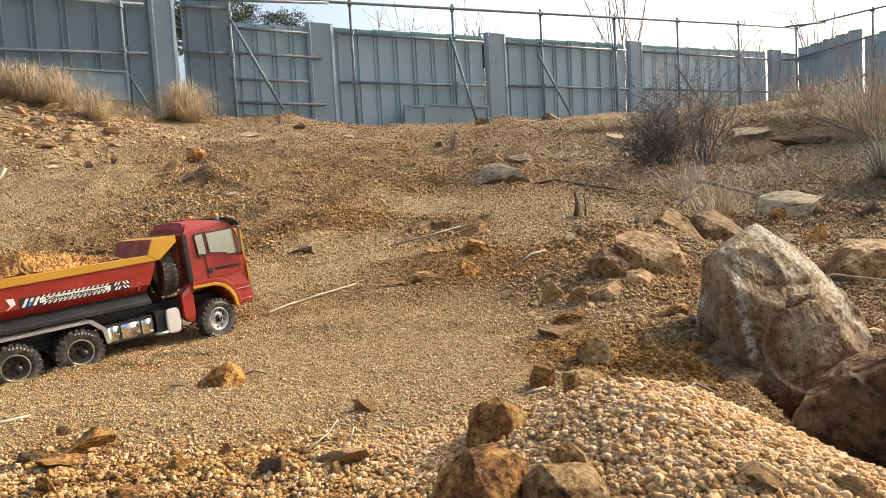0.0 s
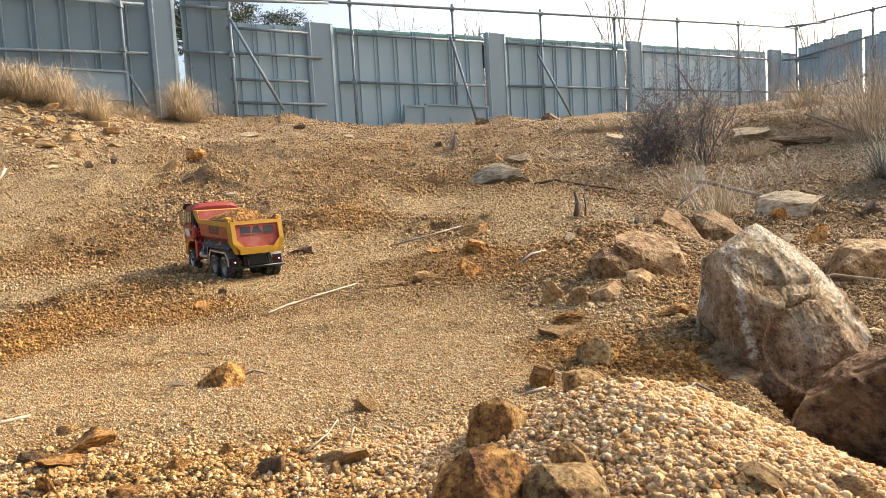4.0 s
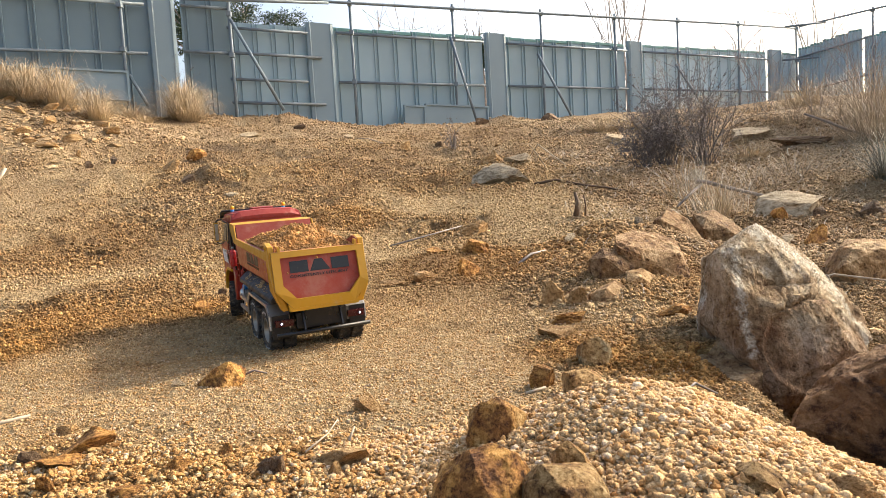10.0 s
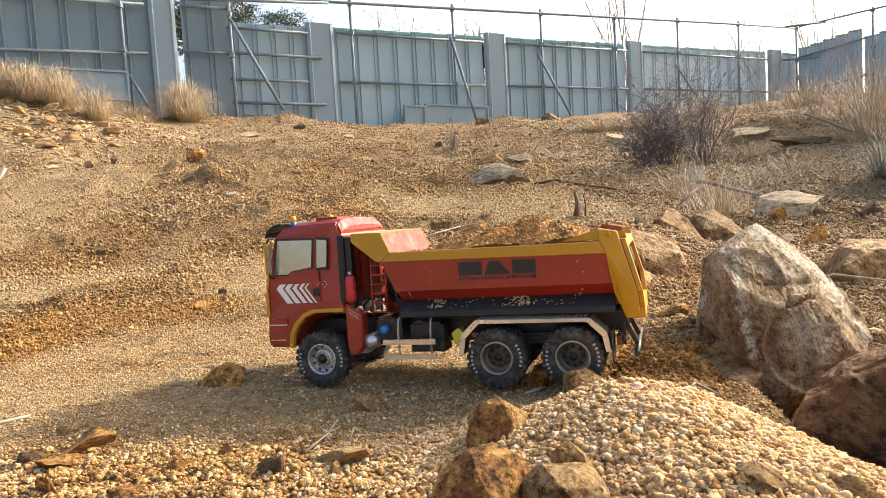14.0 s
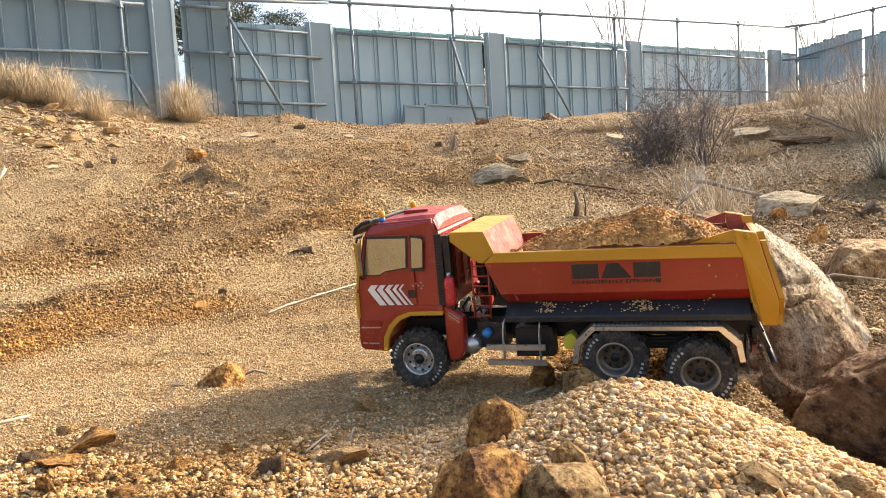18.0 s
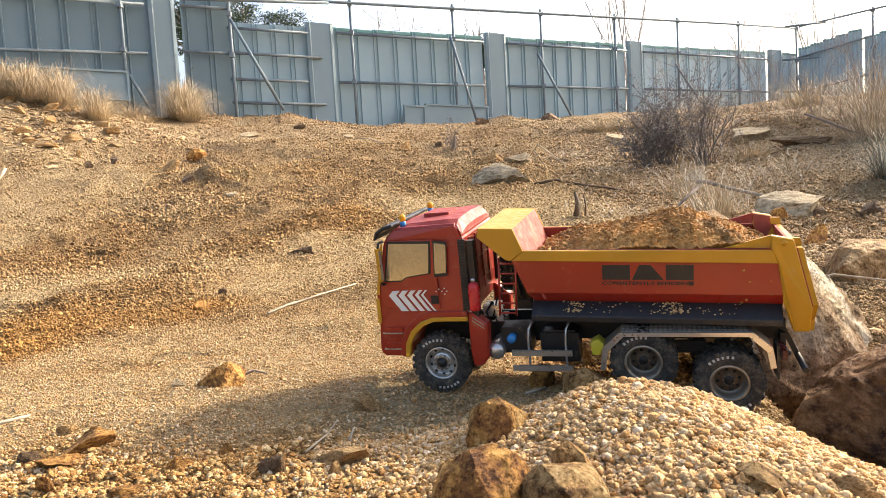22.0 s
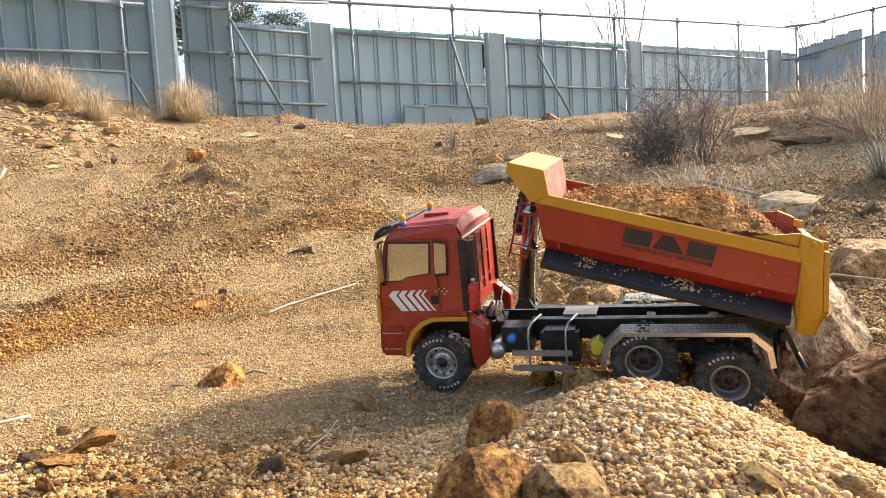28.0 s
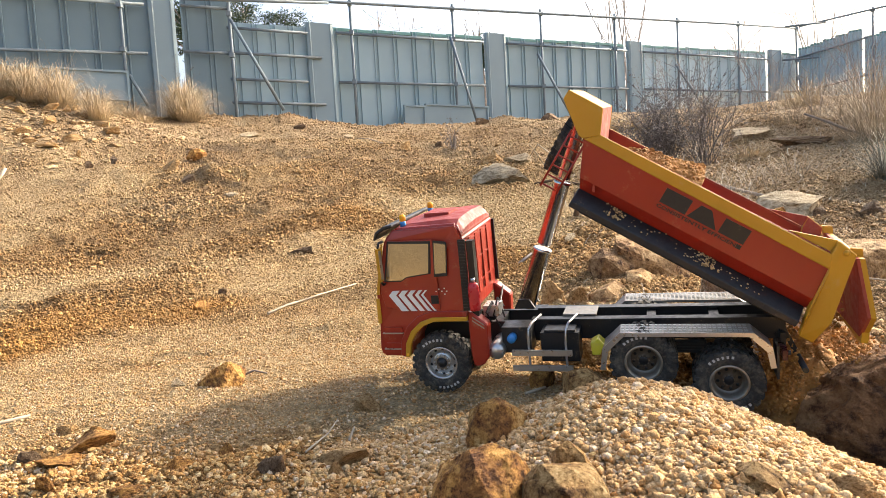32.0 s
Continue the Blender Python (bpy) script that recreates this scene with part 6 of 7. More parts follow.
hull_rock("rock", [(0.312, 1.46, 0.047), (0.385, 1.52, 0.069), (0.398, 1.49, 0.054), (0.38, 1.44, 0.032), (0.332, 1.43, 0.029), (0.329, 1.5, 0.046), (0.345, 1.45, 0.059), (0.316, 1.434, -0.001), (0.316, 1.515, -0.001), (0.394, 1.434, -0.001), (0.394, 1.515, -0.001)],
          ROCK_BROKEN, 54, 0.004, "flat ochre stone lying on brown soil", split=6, chips=14, size=0.22, category="rock")
hull_rock("rock", [(0.728, 2.32, 0.157), (0.787, 2.36, 0.197), (0.847, 2.34, 0.155), (0.818, 2.28, 0.111), (0.74, 2.26, 0.112), (0.738, 2.28, 0.163), (0.839, 2.48, 0.181), (0.897, 2.48, 0.142), (0.735, 2.269, 0.069), (0.735, 2.467, 0.069), (0.887, 2.269, 0.069), (0.887, 2.467, 0.069)],
          ROCK_BROKEN, 55, 0.008, "grey-tan angular block in brown soil", split=6, chips=20, size=0.4, category="rock")
hull_rock("rock", [(0.948, 2.55, 0.162), (1.041, 2.6, 0.17), (1.097, 2.56, 0.122), (1.056, 2.46, 0.089), (0.948, 2.46, 0.11), (0.976, 2.5, 0.149), (1.114, 2.75, 0.158), (1.179, 2.75, 0.118), (0.958, 2.472, 0.019), (0.958, 2.733, 0.019), (1.166, 2.472, 0.019), (1.166, 2.733, 0.019)],
          ROCK_BROKEN, 56, 0.010, "tan stone half buried below dry grass", split=6, chips=20, size=0.5, category="rock")
hull_rock("rock", [(0.947, 1.61, 0.10), (1.0, 1.65, 0.112), (1.072, 1.65, 0.112), (1.137, 1.64, 0.10), (1.078, 1.56, 0.014), (0.946, 1.515, 0.028), (0.907, 1.53, 0.068), (0.949, 1.565, 0.098), (1.017, 1.565, 0.098), (1.06, 1.78, 0.105), (1.19, 1.78, 0.09), (0.92, 1.525, -0.03), (0.92, 1.76, -0.03), (1.17, 1.525, -0.03), (1.17, 1.76, -0.03)],
          ROCK_SLAB, 57, 0.012, "large brown rock behind the boulder", split=6, chips=26, size=0.6, category="rock")


# ---- gravel and clods ----
def templates(level, count, seed):
    out = []
    rs = np.random.RandomState(seed)
    for k in range(count):
        if level < 0:
            v = np.array([(1, 0, 0), (-0.5, 0.87, 0), (-0.5, -0.87, 0), (0, 0, 1), (0, 0, -1)], float)
            f = np.array([(0, 1, 3), (1, 2, 3), (2, 0, 3), (1, 0, 4), (2, 1, 4), (0, 2, 4)])
        elif level == 0:
            v = np.array([(1, 0, 0), (0, 1, 0), (-1, 0, 0), (0, -1, 0), (0, 0, 1), (0, 0, -1)], float)
            f = np.array([(0, 1, 4), (1, 2, 4), (2, 3, 4), (3, 0, 4), (1, 0, 5), (2, 1, 5), (3, 2, 5), (0, 3, 5)])
        else:
            bm = B()
            bmesh.ops.create_icosphere(bm, subdivisions=level, radius=1.0)
            v = np.array([q.co[:] for q in bm.verts])
            f = np.array([[q.index for q in fc.verts] for fc in bm.faces])
            bm.free()
        if level == 2:
            v = v * (1 + 0.95 * fbm(v[:, 0] * 1.6 + 9 * k, v[:, 1] * 1.6 + v[:, 2] * 1.9, 2, seed + k))[:, None]
        v = v * (rs.uniform(0.84, 1.12, (len(v), 1)) if level == 2 else rs.uniform(0.66, 1.26, (len(v), 1)))
        out.append((v, f))
    return out


def turns(rs, n):
    q = rs.normal(size=(n, 4))
    q /= np.linalg.norm(q, axis=1)[:, None]
    w, x, y, z = q.T
    return np.stack([1 - 2 * (y * y + z * z), 2 * (x * y - z * w), 2 * (x * z + y * w), 2 * (x * y + z * w), 1 - 2 * (x * x + z * z), 2 * (y * z - x * w),
                     2 * (x * z - y * w), 2 * (y * z + x * w), 1 - 2 * (x * x + y * y)], -1).reshape(n, 3, 3)


def scatter(name, x, y, z, r, material, label, level, seed, smooth=False, squash=0.82, category="gravel"):
    """Many small stones in one mesh."""
    rs = np.random.RandomState(seed)
    temps = templates(level, 7, seed)
    kind = rs.randint(0, 7, len(x))
    verts, faces, order, base = [], [], [], 0
    for k, (v, f) in enumerate(temps):
        sel = np.nonzero(kind == k)[0]
        n = len(sel)
        if not n:
            continue
        s = r[sel, None] * rs.uniform(0.75, 1.25, (n, 3))
        vv = np.einsum("nij,nkj->nki", turns(rs, n), v[None] * s[:, None, :])
        vv[:, :, 2] *= squash
        vv += np.stack([x[sel], y[sel], z[sel]], -1)[:, None, :]
        verts.append(vv.reshape(-1, 3))
        faces.append((f[None] + base + (np.arange(n) * len(v))[:, None, None]).reshape(-1, 3))
        order.append(np.repeat(sel, len(v)))
        base += n * len(v)
    order = np.concatenate(order)
    kinds = [(k, v[order]) for k, v in soil_kinds(x, y)] if material is CLOD else ()
    ob = new(name, mesh_from(name, np.concatenate(verts), np.concatenate(faces), material, smooth, kinds))
    return tagged(ob, label, category, kind="stuff")


def sector(rs, n, r0, r1, half=36, power=1.0):
    a = np.radians(rs.uniform(-half, half, n))
    d = (r0 ** power + (r1 ** power - r0 ** power) * rs.uniform(0, 1, n)) ** (1 / power)
    return d * np.sin(a), d * np.cos(a)


def build_gravel():
    rs = np.random.RandomState(3)
    # coarse pale heap in the foreground
    x, y = rs.normal(0.26, 0.15, 27000), rs.normal(0.63, 0.14, 27000)
    ok = (np.hypot(x, y) > 0.34) & (x < 0.37 + rs.normal(0, 0.02, len(x))) & (y > 0.25) & (y < 0.86 - 0.35 * np.abs(x - 0.2)) & (rs.uniform(0, 1, len(x)) > 3.5 * np.clip(x - 0.27, 0, 1) / 0.1 * np.clip(y - 0.66, 0, 0.1))
    x, y = x[ok], y[ok]
    r = np.clip(rs.lognormal(-6.22, 0.42, len(x)), 0.0010, 0.0056)
    z, close = height(x, y) + r * 0.40, y < 0.52
    scatter("heap_gravel", x[close], y[close], z[close], r[close], PEBBLE_PALE, "coarse pale gravel heaped in the foreground", 2, 31, True)
    scatter("heap_grit", x[~close], y[~close], z[~close], r[~close], PEBBLE_PALE, "pale gravel on the back of the heap", 1, 30, True)
    # near ground: pale grit where it is trodden, clay crumbs where it is loose
    x, y = sector(rs, 70000, 0.40, 1.75, 35, 1.7)
    d = np.hypot(x, y)
    r = np.clip(rs.lognormal(-6.25, 0.34, len(x)), 0.0009, 0.005) * np.clip(1.3 - 0.5 * d, 0.72, 1.05)
    p = soil_at(x, y)
    light = p + rs.normal(0, 0.16, len(x)) > 0.40
    close = d < 0.8
    z = height(x, y) + r * 0.25
    for nm, sel, level in (("near_gravel", light & close, 1), ("small_gravel", light & ~close, 0)):
        scatter(nm, x[sel], y[sel], z[sel], r[sel], PEBBLE_PALE, "pale crumbly granite gravel", level, 32, True)
    for nm, sel, level in (("clay_gravel", ~light & close, 1), ("clay_grit", ~light & ~close, 0)):
        scatter(nm, x[sel], y[sel], z[sel], r[sel] * 1.2, CLOD, "orange-brown clay crumbs", level, 33, True)
    # denser crumbs close to the eye
    x, y = rs.uniform(-0.5, 0.2, 14000), rs.uniform(0.38, 0.76, 14000)
    r = np.clip(rs.lognormal(-6.1, 0.36, len(x)), 0.001, 0.0045)
    z = height(x, y) + r * 0.4
    light = soil_at(x, y) + rs.normal(0, 0.25, len(x)) > 0.55
    scatter("front_gravel", x[light], y[light], z[light], r[light], PEBBLE_PALE, "pale crumbly granite gravel", 1, 44)
    scatter("front_clay", x[~light], y[~light], z[~light], r[~light], PEBBLE_CLAY, "orange-brown clay crumbs", 1, 45)
    # brown lumps and broken stone among the near gravel
    x, y = rs.uniform(-0.55, 0.12, 1500), rs.uniform(0.42, 0.80, 1500)
    r = np.clip(rs.lognormal(-5.85, 0.4, len(x)), 0.0018, 0.008)
    scatter("brown_rubble", x, y, height(x, y) + r * 0.1, r, PEBBLE_CLAY, "brown lumps of clay among gravel", 1, 38, False, 0.6)
    x, y = rs.normal(0.55, 0.32, 900), rs.normal(1.7, 0.55, 900)
    r = np.clip(rs.lognormal(-5.1, 0.5, len(x)), 0.003, 0.018)
    ok = (y > 1.02) & (x > 0.12 * y)
    scatter("broken_stone", x[ok], y[ok], (height(x, y) + r * 0.05)[ok], r[ok], CLOD, "broken brown stone scattered in soil", 1, 39, False, 0.6)
    # clods: thick on the clay, few and small on the sandy stretches
    x, y = sector(rs, 215000, 1.3, 12.8, 36, -0.2)
    d = np.hypot(x, y)
    loose = np.clip(1.25 - 0.75 * soil_at(x, y), 0.5, 1) * np.clip(0.95 + 0.7 * fbm(x * 3.1, y * 2.3, 3, 55), 0.6, 1.15)
    keep = rs.uniform(0, 1, len(x)) < loose
    x, y, d, loose = x[keep], y[keep], d[keep], loose[keep]
    size = np.clip(rs.lognormal(0, 0.32, len(x)), 0.4, 2.3)
    r = size * 0.00155 * d ** 0.96 * np.clip(1.18 - 0.06 * d, 0.70, 1) * np.clip(0.42 + 0.75 * loose, 0.6, 1.2)
    z = height(x, y) + r * 0.75
    large = size > 2.0
    scatter("soil_clods", x[~large], y[~large], z[~large], r[~large], CLOD, "loose brown soil crumbs on the slope", -1, 36, True, 1.0)
    scatter("large_clods", x[large], y[large], z[large], r[large], CLOD, "loose brown soil clods on the slope", 1, 40, False, 0.7)
    # crumbly brown earth on the rocky bank
    x, y = sector(rs, 90000, 0.86, 6.5, 36, -0.4)
    ok = (x > 0.10 * y + 0.10 * fbm(x * 3, y * 3, 2, 15)) & (np.hypot(x - 0.26, y - 0.70) > 0.19)
    x, y = x[ok], y[ok]
    r = np.clip(rs.lognormal(0, 0.5, len(x)), 0.4, 3.0) * 0.0015 * np.hypot(x, y) ** 0.9
    scatter("bank_clods", x, y, height(x, y) + r * 0.2, r, CLOD, "crumbly brown clods on the rocky bank", -1, 43, True)
    # piled lumps of brown earth between the rocks
    x, y = np.concatenate([rs.normal(0.42, 0.26, 9000), rs.normal(0.30, 0.07, 2600)]), np.concatenate([rs.normal(1.95, 0.40, 9000), rs.normal(1.05, 0.11, 2600)])
    ok = (x > 0.13 * y) & (y > 0.86) & (np.hypot(x - 0.26, y - 0.68) > 0.2) & (fbm(x * 5, y * 4, 2, 57) > -0.12)
    x, y = x[ok], y[ok]
    r = np.clip(rs.lognormal(0, 0.38, len(x)), 0.4, 2.4) * 0.0024 * np.hypot(x, y)
    scatter("earth_lumps", x, y, height(x, y) + r * 0.35, r, CLOD, "piled crumbly lumps of brown earth", 1, 47, True, 0.85)
    # flat broken stone on the earth bank
    x, y = rs.normal(-4.5, 0.8, 3000), rs.normal(7.3, 0.7, 3000)
    r = np.clip(rs.lognormal(-4.1, 0.55, len(x)), 0.008, 0.07)
    scatter("bank_rubble", x, y, height(x, y) + r * 0.0, r, CLOD, "tan rubble covering the bank", 1, 37, False, 0.5, "rubble")


build_gravel()


# ---- dry plants ----
def blade_mesh(name, blades, material):
    """blades: root, tip, bend and breadth; each is a bent tapering strip."""
    verts, faces = [], []
    for root, tip, sag, w in blades:
        root, tip = Vector(root), Vector(tip)
        side = (tip - root).cross(Vector((0, 0, 1)))
        side = side.normalized() if side.length > 1e-6 else Vector((1, 0, 0))
        b = len(verts)
        for k in range(5):
            s = k / 4
            p = root.lerp(tip, s) + Vector((0, 0, sag * 4 * s * (1 - s)))
            h = w * (1 - 0.85 * s)
            verts += [p - side * h, p + side * h]
        faces += [(b + 2 * k, b + 2 * k + 1, b + 2 * k + 3, b + 2 * k + 2) for k in range(4)]
    return mesh_from(name, np.array([v[:] for v in verts]), np.array(faces), material, True)


def tuft(x, y, wide, tall, n, material, label, seed, lean=(0, 0), name="grass_tuft", breadth=0.0025):
    rs = np.random.RandomState(seed)
    blades = []
    z = ground_at(x, y)
    for k in range(n):
        a, d = rs.uniform(0, 2 * math.pi), rs.uniform(0, 1) ** 0.7
        r0 = d * wide * 0.16
        root = (r0 * math.cos(a), r0 * math.sin(a), -0.03)
        reach = wide * 0.5 * (0.45 + 0.55 * d) * rs.uniform(0.4, 1.7)
        apex = tall * rs.uniform(0.25, 1.0) ** 1.3 * (1 - 0.35 * d)
        h = apex * rs.uniform(0.05, 1.0)
        a += rs.normal(0, 0.9)
        tip = (root[0] + reach * math.cos(a) + lean[0] * apex, root[1] + reach * math.sin(a) + lean[1] * apex, h)
        blades.append((root, tip, apex - h * 0.5, breadth * rs.uniform(0.6, 1.4)))
    ob = new(name, blade_mesh(name, blades, material))
    ob.matrix_basis = Matrix.Translation((x, y, z))
    return tagged(ob, label, "dry grass", "dry grass tufts")


def shrub(x, y, wide, tall, n, seed, label, material=None, leaves=0.0, name="shrub", thick=0.004):
    """Bare stems that fork again and again; small shrivelled leaves."""
    rs = np.random.RandomState(seed)
    segs, leaf = [], []

    def grow_stem(p, way, length, r, depth):
        pts = [p]
        for k in range(3):
            way = (way + Vector(rs.normal(0, 0.16, 3)) + Vector((0, 0, 0.06))).normalized()
            pts.append(pts[-1] + way * length / 3)
        segs.append((pts, r, r * 0.55))
        if depth > 0:
            for q in range(rs.randint(2, 5)):
                at = pts[rs.randint(1, 4)]
                grow_stem(at, (way + Vector(rs.normal(0, 0.55, 3))).normalized(), length * rs.uniform(0.45, 0.75), r * 0.55, depth - 1)
        for q in range(int(leaves * 4)):
            leaf.append((pts[rs.randint(1, 4)] + Vector(rs.normal(0, length * 0.05, 3)), Vector(rs.normal(0, 1, 3)).normalized()))
    for k in range(n):
        a = rs.uniform(0, 2 * math.pi)
        tilt = rs.uniform(0, 1) ** 0.8
        way = Vector((math.cos(a) * tilt * wide / tall * 0.7, math.sin(a) * tilt * wide / tall * 0.7, 1)).normalized()
        grow_stem(Vector((rs.normal(0, wide * 0.06), rs.normal(0, wide * 0.06), -0.03)), way, tall * rs.uniform(0.45, 0.75), thick, 2)
    bm = B()
    for pts, r0, r1 in segs:
        tube(bm, pts, r0, 3, r1)
    root = thing(name, label, "shrub", at=Matrix.Translation((x, y, ground_at(x, y))))
    part("stem", bm, material or TWIG, root)
    if leaf:
        s = 0.010
        verts, faces = [], []
        for p, d in leaf:
            u = d.orthogonal().normalized()
            b = len(verts)
            verts += [p - d * s, p + u * s * 0.4, p + d * s, p - u * s * 0.4]
            faces.append((b, b + 1, b + 2, b + 3))
        ob = new("dead_leaves", mesh_from("dead_leaves", np.array([v[:] for v in verts]), np.array(faces), DEAD_LEAF, False))
        ob.parent = root
        ob["kind"] = "stuff"
    return root


STRAW_DULL = plain("dull_dry_grass", (0.43, 0.355, 0.255), 0.8, 0, 30, 0.35)
GREEN_GREY = plain("grey_green_grass", (0.25, 0.245, 0.195), 0.8, 0, 30, 0.35)
TWIG_DARK = plain("blackened_twig", (0.15, 0.13, 0.12), 0.85, 0, 60, 0.35)
DEAD_LEAF = plain("dead_leaf", (0.11, 0.092, 0.085), 0.8, 0, 40, 0.4)
tuft(-4.85, 7.75, 0.75, 0.50, 1200, STRAW, "tall straw-coloured dry grass on the bank", 1, breadth=0.0020)
tuft(-4.58, 7.78, 0.75, 0.48, 1200, STRAW, "tall straw-coloured dry grass on the bank", 2, (0.05, 0), breadth=0.0020)
tuft(-4.28, 7.84, 0.70, 0.52, 1300, STRAW, "tall straw-coloured dry grass on the bank", 23, (0.05, 0), breadth=0.0020)
tuft(-3.79, 7.70, 0.60, 0.42, 1000, STRAW, "straw-coloured dry grass below the fence", 3, (0.15, 0), breadth=0.0020)
tuft(-3.45, 9.45, 0.92, 0.64, 2000, STRAW, "round straw-coloured grass tuft before the fence", 4, breadth=0.0022)
tuft(-4.50, 8.3, 0.9, 0.75, 70, STRAW, "thin tall dry stalks on the bank", 5, breadth=0.0020)
tuft(-3.30, 9.5, 1.0, 0.72, 60, STRAW, "thin tall dry stalks before the fence", 24, breadth=0.0020)
tuft(-3.62, 8.5, 0.55, 0.16, 300, STRAW, "low straw-coloured grass below the fence", 20, breadth=0.0022)
tuft(-2.75, 9.7, 0.35, 0.16, 90, STRAW, "low dry grass before the fence", 25, breadth=0.0020)
tuft(1.325, 3.24, 0.34, 0.26, 190, STRAW, "arching tan dry grass on the slope", 6, breadth=0.0013)
tuft(1.34, 3.28, 0.85, 0.42, 130, STRAW_GREY, "long arching blades of a tan grass clump", 7, (-0.12, 0.0), breadth=0.0012)
tuft(1.42, 3.95, 0.8, 0.26, 90, STRAW_GREY, "arching grey-tan dry grass beside a shrub", 27, (-0.3, -0.1), breadth=0.0014)
tuft(1.85, 3.95, 0.95, 0.20, 130, STRAW_DULL, "sprawling tan dry grass on the slope", 8, (0.3, -0.1), breadth=0.0013)
tuft(2.15, 4.10, 0.9, 0.22, 150, STRAW_DULL, "sprawling grey-tan dry grass on the slope", 26, (0.2, -0.1), breadth=0.0013)
tuft(2.95, 4.60, 0.9, 0.42, 750, STRAW_DULL, "dense straw-coloured grass on the slope", 9, (-0.25, 0), breadth=0.0013)
tuft(3.3, 5.2, 1.3, 0.52, 1000, STRAW_DULL, "dense straw-coloured grass on the slope", 10, (-0.25, 0), breadth=0.0014)
tuft(2.75, 5.3, 1.0, 0.22, 320, STRAW_DULL, "thin grey-tan dry grass on the slope", 22, (-0.3, 0), breadth=0.0013)
tuft(2.42, 3.60, 0.62, 0.34, 800, GREEN_GREY, "drooping grey-green dry grass clump", 11, (-0.10, -0.1), breadth=0.0013)
tuft(2.15, 4.75, 0.6, 0.16, 260, STRAW, "low straw-coloured grass on the slope", 12, breadth=0.0016)
tuft(2.2, 7.6, 0.9, 0.24, 480, STRAW, "low dry grass before the fence", 13, breadth=0.0022)
tuft(1.80, 7.5, 0.7, 0.20, 420, STRAW, "low dry grass before the fence", 15, breadth=0.0022)
tuft(3.4, 8.8, 1.4, 0.40, 700, STRAW, "low dry grass before the fence", 14, breadth=0.0022)
tuft(4.6, 8.5, 1.6, 0.45, 900, STRAW, "tall dry grass before the fence", 16, breadth=0.0018)
tuft(0.66, 3.3, 0.16, 0.14, 60, STRAW, "few dry stalks on the soil", 17, breadth=0.0008)
tuft(0.16, 6.5, 0.2, 0.26, 60, TWIG, "thin dark weed stalks on the slope", 18, breadth=0.0022, name="weed")
tuft(0.95, 4.3, 0.7, 0.10, 120, STRAW, "flattened dry stalks on the soil", 19, breadth=0.0012)
tuft(-4.0, 9.0, 0.9, 0.26, 420, STRAW, "low dry grass before the fence", 21, breadth=0.0022)


def straw_litter():
    """Broken straws strewn over the bank below the grass."""
    rs = np.random.RandomState(77)
    x, y = sector(rs, 5200, 1.3, 6.0, 36, -0.3)
    ok = (x > 0.17 * y + 0.15 * fbm(x * 2, y * 2, 2, 19)) & (rs.uniform(0, 1, len(x)) < np.clip((y - 1.0) / 2.2, 0.12, 1))
    blades = []
    for px, py in zip(x[ok], y[ok]):
        a, length = rs.uniform(0, math.pi), rs.uniform(0.012, 0.034) * py
        dx, dy = 0.5 * length * math.cos(a), 0.5 * length * math.sin(a)
        q = height(np.array([px - dx, px + dx]), np.array([py - dy, py + dy]))
        blades.append(((px - dx, py - dy, q[0] + 0.002 * py), (px + dx, py + dy, q[1] + rs.uniform(0.001, 0.006) * py), rs.uniform(0.0, 0.004) * py, 0.00045 * py))
    tagged(new("straw_litter", blade_mesh("straw_litter", blades, STRAW_GREY)), "broken pale straws strewn over brown soil", "dry grass", kind="stuff")


straw_litter()
shrub(1.60, 4.80, 0.62, 0.60, 46, 41, "dark leafless shrub with shrivelled leaves", TWIG_DARK, leaves=1.5, thick=0.0034)
shrub(1.86, 4.80, 0.62, 0.62, 36, 42, "dark leafless shrub with shrivelled leaves", TWIG_DARK, leaves=1.3, thick=0.0034)
shrub(1.44, 4.72, 0.45, 0.40, 24, 43, "dark leafless shrub with shrivelled leaves", TWIG_DARK, leaves=1.5, thick=0.003)
shrub(3.0, 8.2, 1.5, 1.1, 16, 44, "grey leafless shrub before the fence", GREY_TWIG, leaves=0.3)
shrub(4.2, 8.6, 1.6, 1.3, 18, 45, "grey leafless shrub before the fence", GREY_TWIG, leaves=0.3)
shrub(5.4, 8.8, 1.6, 1.5, 18, 46, "grey leafless shrub before the fence", GREY_TWIG, leaves=0.2)
shrub(3.2, 5.6, 0.9, 0.9, 9, 47, "thin leafless shrub in dry grass", GREY_TWIG, leaves=0.1, thick=0.003)
shrub(-3.35, 9.4, 0.5, 0.72, 5, 48, "thin dark weed with seed heads", leaves=1.2, name="weed", thick=0.003)
shrub(0.15, 6.55, 0.2, 0.28, 4, 49, "small dark weed on the slope", leaves=0.8, name="weed", thick=0.002)


def stick(points, r, label, material=WOOD, r_end=None, name="stick", lift=0.6):
    bm = B()
    tube(bm, [(x, y, ground_at(x, y) + r * lift + dz) for x, y, dz in points], r, 6, r_end)
    ob = part(name, bm, material)
    tagged(ob, label, "stick", "fallen sticks")


